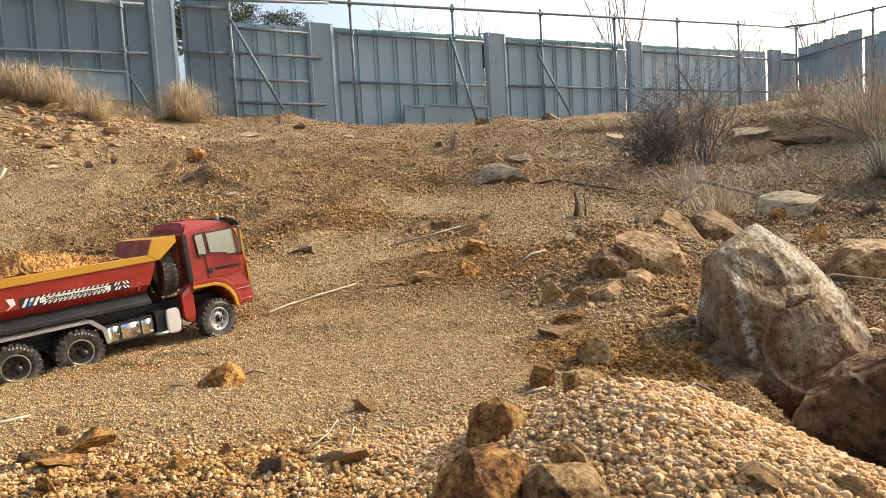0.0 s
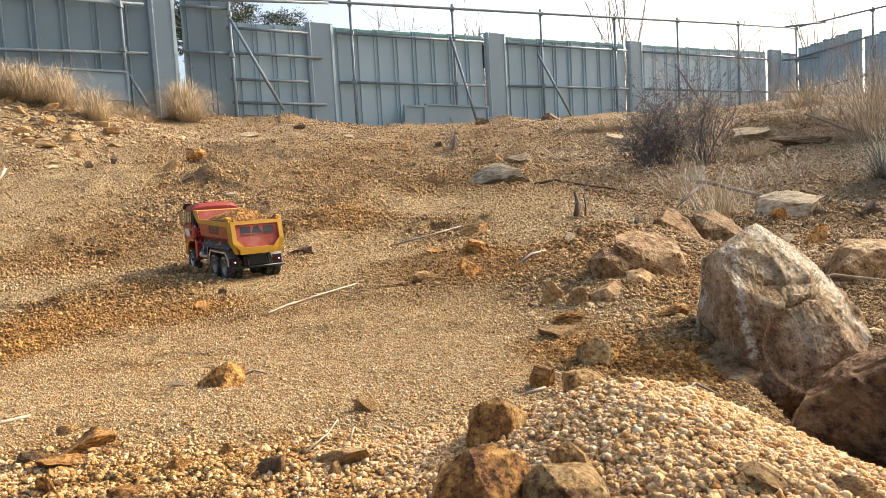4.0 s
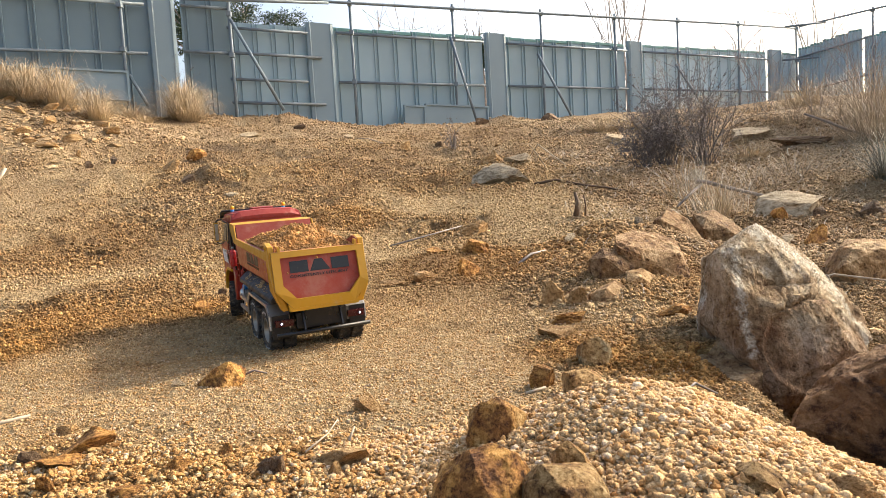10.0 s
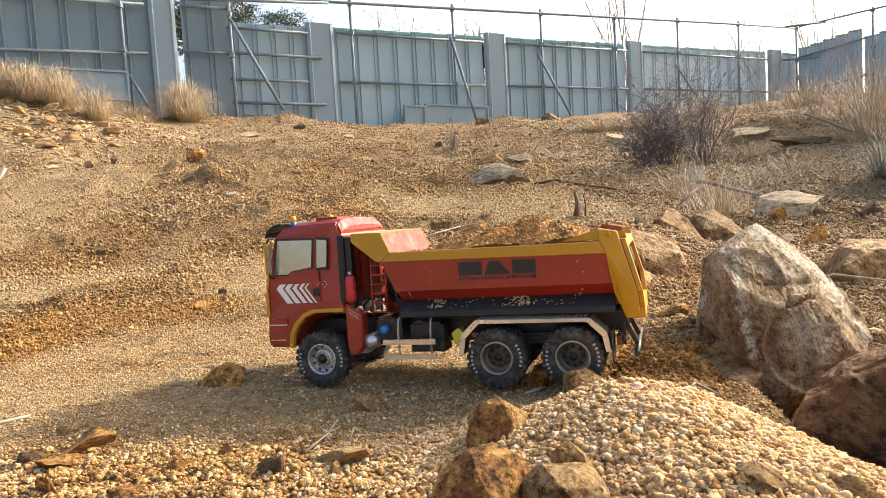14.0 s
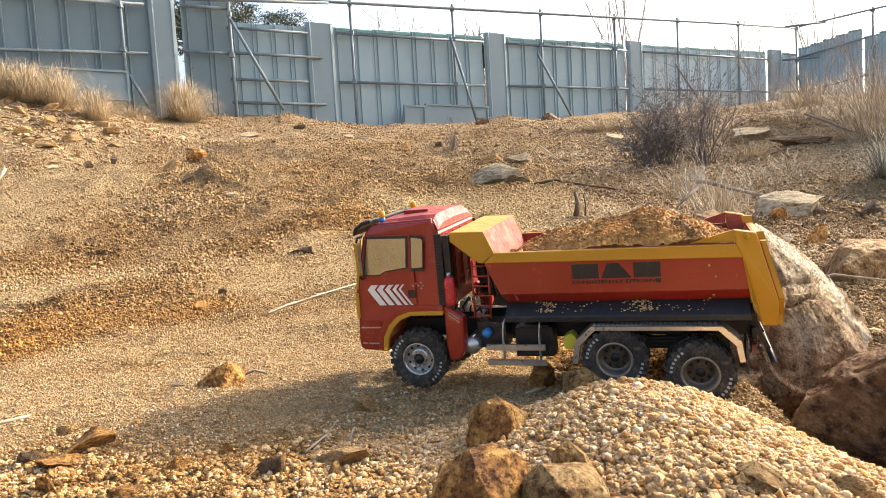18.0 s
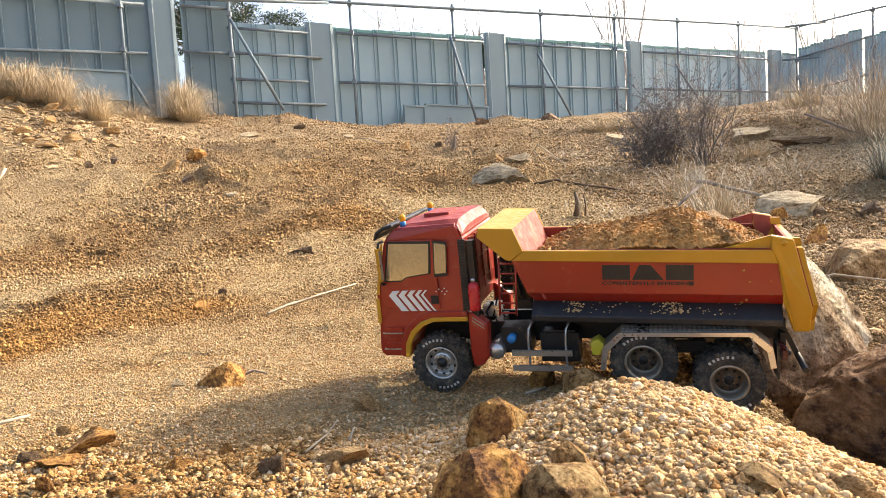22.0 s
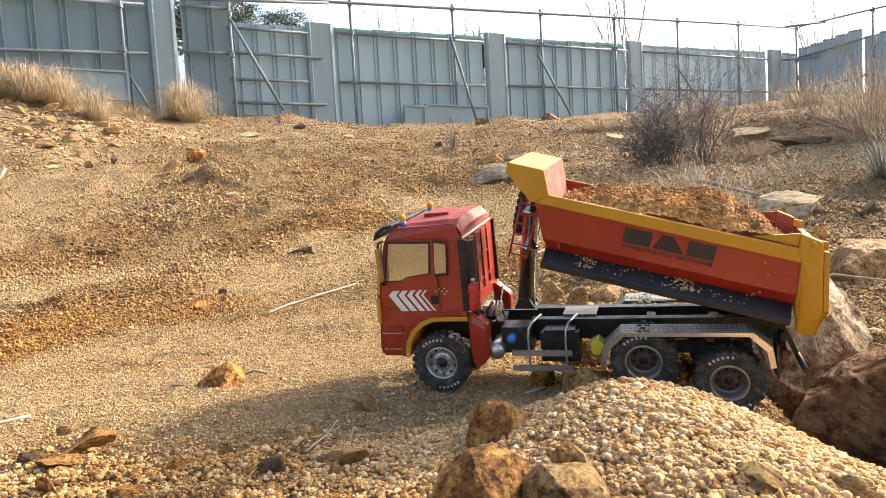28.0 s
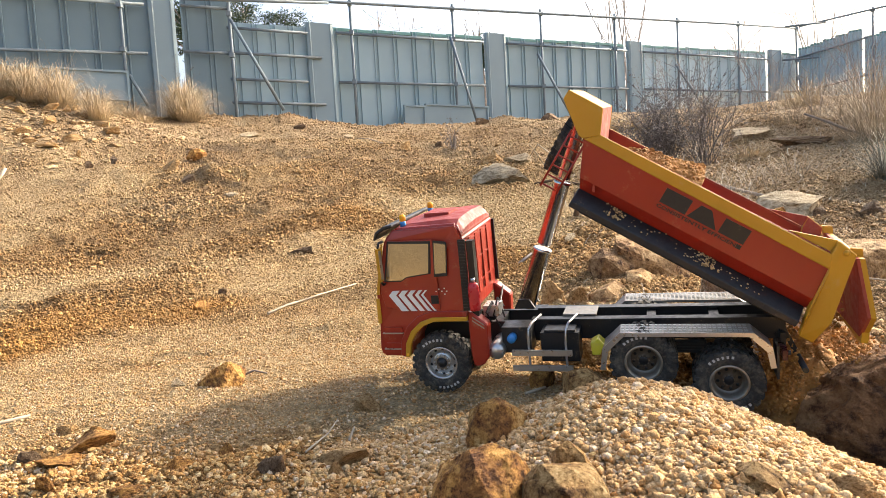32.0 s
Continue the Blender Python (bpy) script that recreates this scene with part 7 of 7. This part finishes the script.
stick([(-0.425, 1.60, 0.004), (-0.400, 1.70, 0.006), (-0.376, 1.80, 0.004), (-0.362, 1.805, 0.008), (-0.345, 1.85, 0.008), (-0.315, 1.91, 0.006), (-0.285, 1.96, 0.010), (-0.265, 2.03, 0.006)], 0.0032, "bleached crooked stick lying on the gravel", r_end=0.0022)
stick([(1.262, 3.35, 0.149), (1.304, 3.33, 0.146), (1.420, 3.28, 0.114), (1.523, 3.20, 0.075)], 0.013, "broken grey branch propped in dry grass", TWIG, 0.009, name="branch")
stick([(1.286, 3.34, 0.139), (1.198, 3.27, 0.108), (1.117, 3.20, 0.068)], 0.008, "broken grey branch propped in dry grass", TWIG, 0.005, name="branch")
stick([(2.635, 4.9, 0.138), (2.735, 4.8, 0.11), (2.825, 4.7, 0.07), (2.957, 4.5, 0.014)], 0.008, "long grey branch lying in dry grass", TWIG, 0.011, name="branch")
stick([(-3.40, 5.25, 0.0), (-3.36, 5.32, 0.10)], 0.013, "pale broken stick on the slope")
stick([(-0.165, 0.735, 0.002), (-0.145, 0.77, 0.010), (-0.138, 0.80, 0.016)], 0.0013, "thin pale twig on gravel", r_end=0.0008)
stick([(-0.120, 0.76, 0.002), (-0.115, 0.775, 0.014)], 0.0022, "short white splinter on gravel", r_end=0.001)
stick([(-0.335, 1.085, 0.002), (-0.32, 1.095, 0.006), (-0.298, 1.09, 0.002)], 0.0022, "dark root under a stone", TWIG, 0.0012)
stick([(0.30, 0.86, 0.004), (0.33, 0.90, 0.014), (0.36, 0.90, 0.006)], 0.0025, "brown root on the gravel", TWIG, 0.0015)
stick([(-0.63, 0.89, 0.001), (-0.585, 0.925, 0.002)], 0.0028, "flat bleached splinter of wood")
stick([(0.10, 0.90, 0.002), (0.13, 0.915, 0.004)], 0.0022, "short pale stick on gravel")
stick([(0.75, 1.45, 0.02), (0.82, 1.42, 0.05), (0.95, 1.35, 0.03), (1.05, 1.30, 0.0)], 0.0028, "pale dead branch behind the boulder", WOOD, 0.0015, "branch")
stick([(0.225, 2.08, 0), (0.278, 2.144, 0.012), (0.335, 2.212, 0.004)], 0.005, "grey driftwood piece among stones", TWIG, 0.003, "branch")
stick([(-0.25, 3.0, 0.0), (-0.05, 3.15, 0.02), (0.10, 3.3, 0.0)], 0.005, "thin dark root on the soil", TWIG, 0.003)
stick([(0.592, 4.24, 0.0), (0.72, 4.20, 0.012), (0.862, 4.12, 0.010), (1.0, 4.04, 0.014), (1.105, 3.98, 0.0)], 0.009, "weathered brown root lying across the slope", ROOT, 0.006, name="root")
stick([(0.652, 3.28, 0.0), (0.664, 3.29, 0.06), (0.655, 3.30, 0.115)], 0.016, "short splintered stump in the soil", ROOT, 0.007, name="stump")
stick([(0.70, 3.30, 0.0), (0.705, 3.30, 0.05), (0.698, 3.31, 0.10)], 0.006, "dark dead stalk beside a stump", ROOT, 0.003)
stick([(0.76, 4.75, 0.0), (0.70, 4.72, 0.10), (0.63, 4.70, 0.20)], 0.0035, "bent straw stalk on the slope", STRAW, 0.002)
stick([(0.70, 5.5, 0.0), (0.78, 5.3, 0.16), (0.95, 4.9, 0.0)], 0.006, "bent straw stalk on the slope", STRAW, 0.004)
stick([(-0.55, 7.2, 0.0), (-0.75, 7.6, 0.03), (-0.95, 7.9, 0.0)], 0.008, "pale root on the slope", WOOD, 0.004)


# ---- beyond the fence ----
def pine(x, y, top, wide, seed, label):
    """A pine whose crown is a heap of many needle clumps."""
    rs = np.random.RandomState(seed)
    z = 2.2
    root = thing("pine_tree", label, "tree", at=Matrix.Translation((x, y, z)))
    h = top - z
    bm = B()
    tube(bm, [(0, 0, 0), (0.06, 0.05, h * 0.5), (0, 0, h * 0.95)], 0.16, 8, 0.04)
    for k in range(14):
        a, hz = rs.uniform(0, 6.28), h * rs.uniform(0.6, 0.93)
        ln = wide * rs.uniform(0.3, 0.55)
        tube(bm, [(0, 0, hz), (math.cos(a) * ln * 0.6, math.sin(a) * ln * 0.6, hz + 0.1), (math.cos(a) * ln, math.sin(a) * ln, hz + 0.35)], 0.04, 4, 0.012)
    part("trunk", bm, TWIG, root)
    verts, faces = [], []
    for c in range(95):
        a, d = rs.uniform(0, 6.28), wide * 0.5 * rs.uniform(0, 1) ** 0.6
        hz = h * rs.uniform(0.74, 1.0) - d * 0.25
        cx, cy = d * math.cos(a), d * math.sin(a)
        for q in range(46):
            p = np.array([cx, cy, hz]) + rs.normal(0, 0.13, 3) * np.array([1.3, 1.3, 0.7])
            u = rs.normal(size=3)
            u /= np.linalg.norm(u)
            v = np.cross(u, rs.normal(size=3))
            v /= np.linalg.norm(v)
            b = len(verts)
            verts += [p - u * 0.07, p + v * 0.018, p + u * 0.07, p - v * 0.018]
            faces.append((b, b + 1, b + 2, b + 3))
    ob = new("crown", mesh_from("crown", np.array(verts), np.array(faces), PINE, False))
    ob.parent = root


pine(-8.05, 30.0, 9.35, 1.7, 71, "dark green pine beyond the fence")
pine(-6.25, 30.0, 8.75, 1.8, 72, "dark green pine beyond the fence")
pine(-5.6, 16.5, 5.2, 1.8, 74, "dark green pine close behind the fence")
pine(1.3, 19.0, 4.6, 1.6, 75, "dark green pine close behind the fence")


def bare_tree(x, y, tall, wide, n, seed, label):
    rs = np.random.RandomState(seed)
    bm = B()

    def limb(p, way, length, r, depth):
        pts = [p]
        for k in range(4):
            way = (way + Vector(rs.normal(0, 0.08, 3)) + Vector((0, 0, 0.05))).normalized()
            pts.append(pts[-1] + way * length / 4)
        tube(bm, pts, r, 4, r * 0.5)
        if depth:
            for q in range(rs.randint(2, 5)):
                limb(pts[rs.randint(1, 5)], (way + Vector(rs.normal(0, 0.4, 3))).normalized(), length * rs.uniform(0.4, 0.65), r * 0.5, depth - 1)
    for k in range(n):
        a = rs.uniform(0, 6.28)
        limb(Vector((rs.normal(0, 0.1), rs.normal(0, 0.1), 0)), Vector((math.cos(a) * wide / tall * 0.5, math.sin(a) * wide / tall * 0.5, 1)).normalized(), tall * rs.uniform(0.55, 0.75), 0.03, 2)
    root = thing("bare_tree", label, "tree", at=Matrix.Translation((x, y, 2.2)))
    part("limb", bm, GREY_TWIG, root)


bare_tree(6.0, 22.0, 6.2, 2.0, 7, 81, "leafless slender tree beyond the fence")
bare_tree(1.3, 24.0, 4.6, 2.2, 5, 82, "leafless small tree beyond the fence")
bare_tree(9.6, 21.0, 3.6, 1.6, 6, 83, "leafless small tree beyond the fence")
bare_tree(-0.9, 24.0, 4.3, 2.0, 6, 84, "leafless small tree beyond the fence")
bare_tree(12.5, 22.0, 5.0, 2.0, 6, 85, "leafless small tree beyond the fence")
# a slack net on a cord above the fence
bm = B()
cord = [fence_place(0.15 + 0.06 * k, 0.1, 3.60 - 0.19 * (1 - ((k - 5) / 5.0) ** 2) * 0.9 - 0.02 * k) for k in range(11)]
tube(bm, cord, 0.006, 4)
tagged(part("net_cord", bm, NET), "slack pale cord with netting above the fence", "cord")


# ---- soil in the bed ----
def load_height(x, y):
    swell = 0.034 * np.exp(-((x - 0.015) / 0.085) ** 2) + 0.012 * np.exp(-((x - 0.13) / 0.05) ** 2)
    z = 0.1925 + swell * np.clip(1 - (np.abs(y) / 0.088) ** 2.2, 0, 1) - 0.010 * np.clip((x - 0.10) / 0.08, 0, 1) - 0.014 * np.clip((-0.07 - x) / 0.035, 0, 1)
    return z + 0.013 * fbm(x * 28, y * 28, 3, 91) + (lumps(x * 110, y * 110, 92) - 0.75) * 0.0065 + (lumps(x * 230, y * 230, 93) - 0.75) * 0.0038


def load_piece(x0, x1, seed):
    rs = np.random.RandomState(seed)
    nx, ny = int((x1 - x0) / 0.0013), 130
    X, Y = np.meshgrid(np.linspace(x0, x1, nx), np.linspace(-0.0815, 0.0815, ny), indexing="ij")
    top = np.stack([X, Y, load_height(X, Y)], -1)
    rim = np.concatenate([top[0, :], top[1:, -1], top[-1, -2::-1], top[-2:0:-1, 0]])
    low = rim * np.array([1, 0.55, 0]) + np.array([0, 0, 0.166])
    idx = np.arange(nx * ny).reshape(nx, ny)
    ring = np.concatenate([idx[0, :], idx[1:, -1], idx[-1, -2::-1], idx[-2:0:-1, 0]])
    m = len(ring)
    q = np.stack([idx[:-1, :-1], idx[1:, :-1], idx[1:, 1:], idx[:-1, 1:]], -1).reshape(-1, 4)
    b = nx * ny + np.arange(m)
    side = np.stack([ring, np.roll(ring, -1), np.roll(b, -1), b], -1)
    verts = [top.reshape(-1, 3), low]
    tris = [np.concatenate([q[:, [0, 1, 2]], q[:, [0, 2, 3]], side[:, [0, 1, 2]], side[:, [0, 2, 3]]])]
    base = nx * ny + m
    temps = templates(1, 5, seed)
    for k in range(1100):
        v, f = temps[k % 5]
        x, y = rs.uniform(x0 + 0.004, x1 - 0.004), rs.uniform(-0.076, 0.076)
        r = min(0.0040, rs.lognormal(-6.6, 0.42))
        verts.append(v * r + np.array([x, y, float(load_height(np.array([x]), np.array([y]))[0]) + r * 0.3]))
        tris.append(f + base)
        base += len(v)
    ob = new("soil_load", mesh_from("soil_load", np.concatenate(verts), np.concatenate(tris), LOAD_SOIL, False))
    return tagged(ob, "crumbly orange-brown soil heaped in the toy truck", "soil", "soil in the truck")


def clump(seed, n, spread, size):
    rs = np.random.RandomState(seed)
    temps = templates(1, 5, seed)
    verts, tris, base = [], [], 0
    for k in range(n):
        v, f = temps[k % 5]
        verts.append(v * min(size * 1.7, rs.lognormal(math.log(size), 0.4)) + rs.normal(0, 1, 3) * spread)
        tris.append(f + base)
        base += len(v)
    ob = new("loose_soil", mesh_from("loose_soil", np.concatenate(verts), np.concatenate(tris), LOAD_SOIL, False))
    return tagged(ob, "loose orange-brown soil crumbs sliding from the truck", "soil", kind="stuff")


def heap(seed, wide, deep, tall):
    rs = np.random.RandomState(seed)
    n = 90
    X, Y = np.meshgrid(np.linspace(-1, 1, n), np.linspace(-1, 1, n), indexing="ij")
    rr = np.hypot(X, Y)
    Z = np.clip(1 - rr, 0, 1) ** 1.1 * tall + (0.012 * fbm(X * 4, Y * 4, 3, seed) + (lumps(X * 9, Y * 9, seed) - 0.7) * 0.010) * np.clip(1.2 - rr, 0, 1) - 0.05 * np.clip(rr - 0.95, 0, 1)
    verts = [np.stack([X * wide, Y * deep, Z], -1).reshape(-1, 3)]
    idx = np.arange(n * n).reshape(n, n)
    q = np.stack([idx[:-1, :-1], idx[1:, :-1], idx[1:, 1:], idx[:-1, 1:]], -1).reshape(-1, 4)
    tris, base = [np.concatenate([q[:, [0, 1, 2]], q[:, [0, 2, 3]]])], n * n
    temps = templates(1, 5, seed)
    for k in range(900):
        v, f = temps[k % 5]
        a, d = rs.uniform(0, 6.28), rs.uniform(0, 1) ** 0.6
        r = min(0.008, rs.lognormal(-6.2, 0.5))
        verts.append(v * r + np.array([d * wide * math.cos(a), d * deep * math.sin(a), tall * (1 - d) ** 1.1 + r * 0.2]))
        tris.append(f + base)
        base += len(v)
    ob = new("soil_heap", mesh_from("soil_heap", np.concatenate(verts), np.concatenate(tris), LOAD_SOIL, False))
    return tagged(ob, "fresh heap of tipped orange-brown soil crumbs", "soil heap", kind="stuff")


loads = [load_piece(-0.106, -0.020, 61), load_piece(-0.020, 0.075, 62), load_piece(0.075, 0.188, 63)]
clumps = [clump(200 + k, 190, 0.013, 0.0017) for k in range(20)]
heaps = [heap(301, 0.115, 0.10, 0.115), heap(302, 0.13, 0.10, 0.07)]


# ---- movement ----
# seconds, x, y, z, heading, pitch, roll
DRIVE = [
    (0.0, -0.759, 1.235, -0.015, 45.7, -3.6, -1.6), (0.5, -0.635, 1.368, -0.003, 54.6, -3.5, -2.2), (1.0, -0.565, 1.550, 0.011, 64.9, -3.6, -1.8),
    (1.5, -0.520, 1.722, 0.024, 76.5, -3.6, -2.2), (2.0, -0.499, 1.890, 0.032, 88.0, -2.8, -2.2), (2.5, -0.530, 2.065, 0.041, 104.0, -2.1, -1.6),
    (3.0, -0.608, 2.192, 0.046, 121.5, -2.4, -1.1), (3.5, -0.656, 2.291, 0.046, 125.3, -2.5, -0.6), (4.2, -0.685, 2.335, 0.046, 125.6, -2.2, -0.5), (4.9, -0.684, 2.346, 0.045, 124.8, -1.9, -0.5),
    (5.5, -0.650, 2.302, 0.042, 123.8, -1.6, -0.5), (6.0, -0.595, 2.176, 0.040, 122.0, -1.6, -0.8), (6.5, -0.537, 2.072, 0.038, 117.3, -1.6, -0.9), (7.0, -0.496, 1.986, 0.034, 111.8, -1.6, -0.8),
    (7.5, -0.463, 1.886, 0.029, 109.0, -1.9, -1.0), (8.0, -0.434, 1.776, 0.026, 109.6, -2.3, -1.0), (8.5, -0.399, 1.666, 0.023, 110.0, -2.7, -1.0), (9.0, -0.361, 1.562, 0.020, 109.6, -3.1, -0.9),
    (9.5, -0.323, 1.453, 0.013, 110.4, -3.3, -1.0), (10.0, -0.285, 1.356, 0.006, 116.6, -3.2, -1.3), (10.5, -0.241, 1.269, 0.001, 124.1, -2.8, -1.4), (11.0, -0.190, 1.195, 0.000, 131.9, -1.8, -1.2),
    (11.5, -0.134, 1.135, -0.001, 139.6, -0.7, -0.9), (12.0, -0.078, 1.086, -0.001, 146.2, 0.3, -0.1), (12.5, -0.025, 1.043, 0.001, 151.5, 0.9, 0.6), (13.0, 0.023, 1.013, 0.004, 156.0, 1.6, 1.0),
    (13.5, 0.070, 0.996, 0.006, 159.6, 1.8, 1.3), (14.0, 0.142, 0.984, 0.006, 162.0, 1.4, 1.1), (14.5, 0.177, 0.980, 0.008, 163.4, 1.2, 0.9), (15.5, 0.197, 0.965, 0.011, 162.6, 1.4, 0.3),
    (16.5, 0.211, 0.950, 0.013, 161.4, 1.5, -0.4), (17.0, 0.222, 0.945, 0.012, 161.2, 1.5, -1.3), (17.5, 0.270, 0.926, 0.011, 160.3, 1.0, -3.5), (18.0, 0.290, 0.922, 0.011, 160.5, 0.8, -5.0),
    (18.5, 0.314, 0.917, 0.009, 161.0, 0.8, -6.7), (18.9, 0.323, 0.920, 0.006, 161.9, 0.6, -7.1), (19.2, 0.323, 0.920, 0.006, 161.9, 0.6, -7.1), (32.0, 0.323, 0.920, 0.006, 161.9, 0.6, -7.1)]


def glide(rows, t):
    """The row at t on a smooth curve through the rows that never overshoots."""
    a = np.array(rows, float)
    T, V = a[:, 0], a[:, 1:]
    if t <= T[0]:
        return V[0]
    if t >= T[-1]:
        return V[-1]
    i = int(np.searchsorted(T, t, "right")) - 1
    h = T[i + 1] - T[i]

    def slope(j):
        if j <= 0 or j >= len(T) - 1:
            return (V[min(j + 1, len(T) - 1)] - V[max(j - 1, 0)]) / (T[min(j + 1, len(T) - 1)] - T[max(j - 1, 0)])
        d0, d1 = (V[j] - V[j - 1]) / (T[j] - T[j - 1]), (V[j + 1] - V[j]) / (T[j + 1] - T[j])
        m = (d0 * (T[j + 1] - T[j]) + d1 * (T[j] - T[j - 1])) / (T[j + 1] - T[j - 1])
        lim = 3 * np.minimum(abs(d0), abs(d1))
        return np.where(d0 * d1 <= 0, 0, np.clip(m, -lim, lim))
    s = (t - T[i]) / h
    return ((2 * s ** 3 - 3 * s ** 2 + 1) * V[i] + (s ** 3 - 2 * s ** 2 + s) * h * slope(i)
            + (3 * s ** 2 - 2 * s ** 3) * V[i + 1] + (s ** 3 - s ** 2) * h * slope(i + 1))


def truck_pose(t):
    x, y, z, yaw, pitch, roll = glide(DRIVE, t)
    return pose(x, y, z, roll, pitch, yaw)


TIP = [(0, 0), (20.9, 0), (21.5, 0.9), (22.0, 1.9), (22.5, 3.2), (23.0, 4.4), (24.0, 6.3), (25.0, 8.3), (25.5, 9.4), (26.5, 11.9), (27.5, 14.5), (28.0, 15.7), (29.0, 18.8), (30.0, 22.0), (31.0, 26.6), (31.5, 29.5), (32.0, 32.2)]
SWING = [(0, 0), (29.6, 0), (30.2, 5), (30.6, 9), (31.2, 14), (31.6, 16), (32.0, 27)]
BOGIE = [(0, 0), (16.6, 0), (17.2, 3), (17.8, 8), (18.5, 13.5), (18.9, 14.2), (32, 14.2)]
AXLE = [(0, 0), (16.6, 0.3), (17.5, 3.4), (18.0, 5.0), (18.5, 6.6), (18.9, 7.0), (32, 7.0)]      # the front axle stays level as the body leans
STEER = [(0, 10), (1.5, 12), (2.2, 16), (2.8, 14), (3.4, 2), (5.5, 0), (6.2, -8), (7.2, -8), (8.0, 0), (9.4, 0), (10.0, -14), (11.5, -19), (12.5, -22), (13.0, -20), (13.5, -7), (14.0, 0), (32, 0)]
STEPS = [i / 10 for i in range(0, 193)] + [i / 4 for i in range(78, 128)] + [32.0]


def bed_pose(t):
    a = float(glide(TIP, t)[0])
    return Matrix.Translation(HINGE) @ Matrix.Rotation(radians(-a), 4, "Y") @ Matrix.Translation(-HINGE)


def motions():
    walk(truck, [(t, truck_pose(t)) for t in STEPS])
    late = [0.0, 20.8] + [20.8 + 0.2 * i for i in range(1, 57)]
    walk(bed, [(t, bed_pose(t)) for t in late])
    walk(gate, [(t, bed_pose(t) @ Matrix.Translation(GATE) @ Matrix.Rotation(radians(float(glide(SWING, t)[0])), 4, "Y")) for t in late])
    for i, ram in enumerate(rams):
        rows = []
        for t in late:
            head = bed_pose(t) @ RAM_HEAD
            way = head - RAM_FOOT
            slide = max(0.0, way.length - 0.094) / 2 * i
            lean = math.atan2(way.x, way.z)
            rows.append((t, Matrix.Translation(RAM_FOOT) @ Matrix.Rotation(lean, 4, "Y") @ Matrix.Translation((0, 0, slide))))
        walk(ram, rows)
    # wheels roll with the way that the truck has gone
    rolled = [0.0]
    for a, b in zip(STEPS, STEPS[1:]):
        p, q = truck_pose(a), truck_pose(b)
        ahead = p.to_3x3() @ Vector((1, 0, 0))
        rolled.append(rolled[-1] + (q.translation - p.translation).dot(ahead) / 0.042)
    for (key, side), (wheel, x, y) in WHEELS.items():
        rows = []
        for t, turn in zip(STEPS, rolled):
            rock = radians(float(glide(BOGIE, t)[0])) if key != "front" else 0.0
            steer = radians(float(glide(STEER, t)[0])) if key == "front" else 0.0
            at = Vector((x * math.cos(rock), y, 0.042 + x * math.sin(rock))) if key != "front" else Vector((x, y, 0.042 + y * math.sin(radians(float(glide(AXLE, t)[0])))))
            rows.append((t, Matrix.Translation(at) @ Matrix.Rotation(steer, 4, "Z") @ Matrix.Rotation(turn, 4, "Y")))
        walk(wheel, rows)

    # the soil rides in the bed, then slides out under the gate
    ride = STEPS[:-1] + [t for t in late if t > 19.3]
    ride = sorted(set(round(t, 3) for t in ride))
    slides = [[(0, 0, 0), (30.3, 0, 0), (30.6, -0.006, -0.006), (31.0, -0.016, -0.022), (31.3, -0.022, -0.034), (31.6, -0.024, -0.042), (32.0, -0.025, -0.045)],
              [(0, 0, 0), (31.0, 0, 0), (31.3, -0.012, -0.006), (31.6, -0.040, -0.020), (31.8, -0.065, -0.034), (32.0, -0.080, -0.046)],
              [(0, 0, 0), (31.5, 0, 0), (31.8, -0.004, -0.002), (32.0, -0.012, -0.005)]]
    for ob, rows in zip(loads, slides):
        walk(ob, [(t, truck_pose(t) @ bed_pose(t) @ Matrix.Translation((float(glide(rows, t)[0]), 0, float(glide(rows, t)[1])))) for t in ride])
    for i, ob in enumerate(clumps):
        start = 30.75 + 0.055 * i
        y = 0.055 * math.sin(i * 2.4)
        inside = Matrix.Translation((-0.085, y, 0.150))
        rows = [(t, truck_pose(t) @ bed_pose(t) @ inside) for t in ride if t < start - 0.25]
        lip = truck_pose(start) @ bed_pose(start) @ Vector((-0.138, y, 0.118))
        rest = Vector((0.475 + 0.05 * math.sin(i * 1.7), 0.89 + 0.05 * math.cos(i * 2.9), -0.045 + 0.006 * i))
        rows.append((start, Matrix.Translation(lip) @ pose(0, 0, 0, 40 * i, 20, 10)))
        for s in (0.4, 0.75, 1.0):
            p = lip.lerp(rest, s)
            p.z = lip.z + (rest.z - lip.z) * s * s
            rows.append((start + 0.28 * s, Matrix.Translation(p) @ pose(0, 0, 0, 40 * i + 50 * s, 20, 10 + 30 * s)))
        if rows[-1][0] < 31.95:
            rows.append((32.0, rows[-1][1]))
        walk(ob, rows)
    grows = [((0.485, 0.905), [(0, -0.30), (30.95, -0.26), (31.3, -0.17), (31.6, -0.11), (32.0, -0.045)]), ((0.56, 0.955), [(0, -0.30), (31.2, -0.24), (31.6, -0.11), (32.0, -0.012)])]
    for ob, ((x, y), rows) in zip(heaps, grows):
        walk(ob, [(t, Matrix.Translation((x, y, float(glide(rows, t)[0])))) for t in [0.0, 30.9] + [31.0 + 0.1 * k for k in range(11)]])


motions()
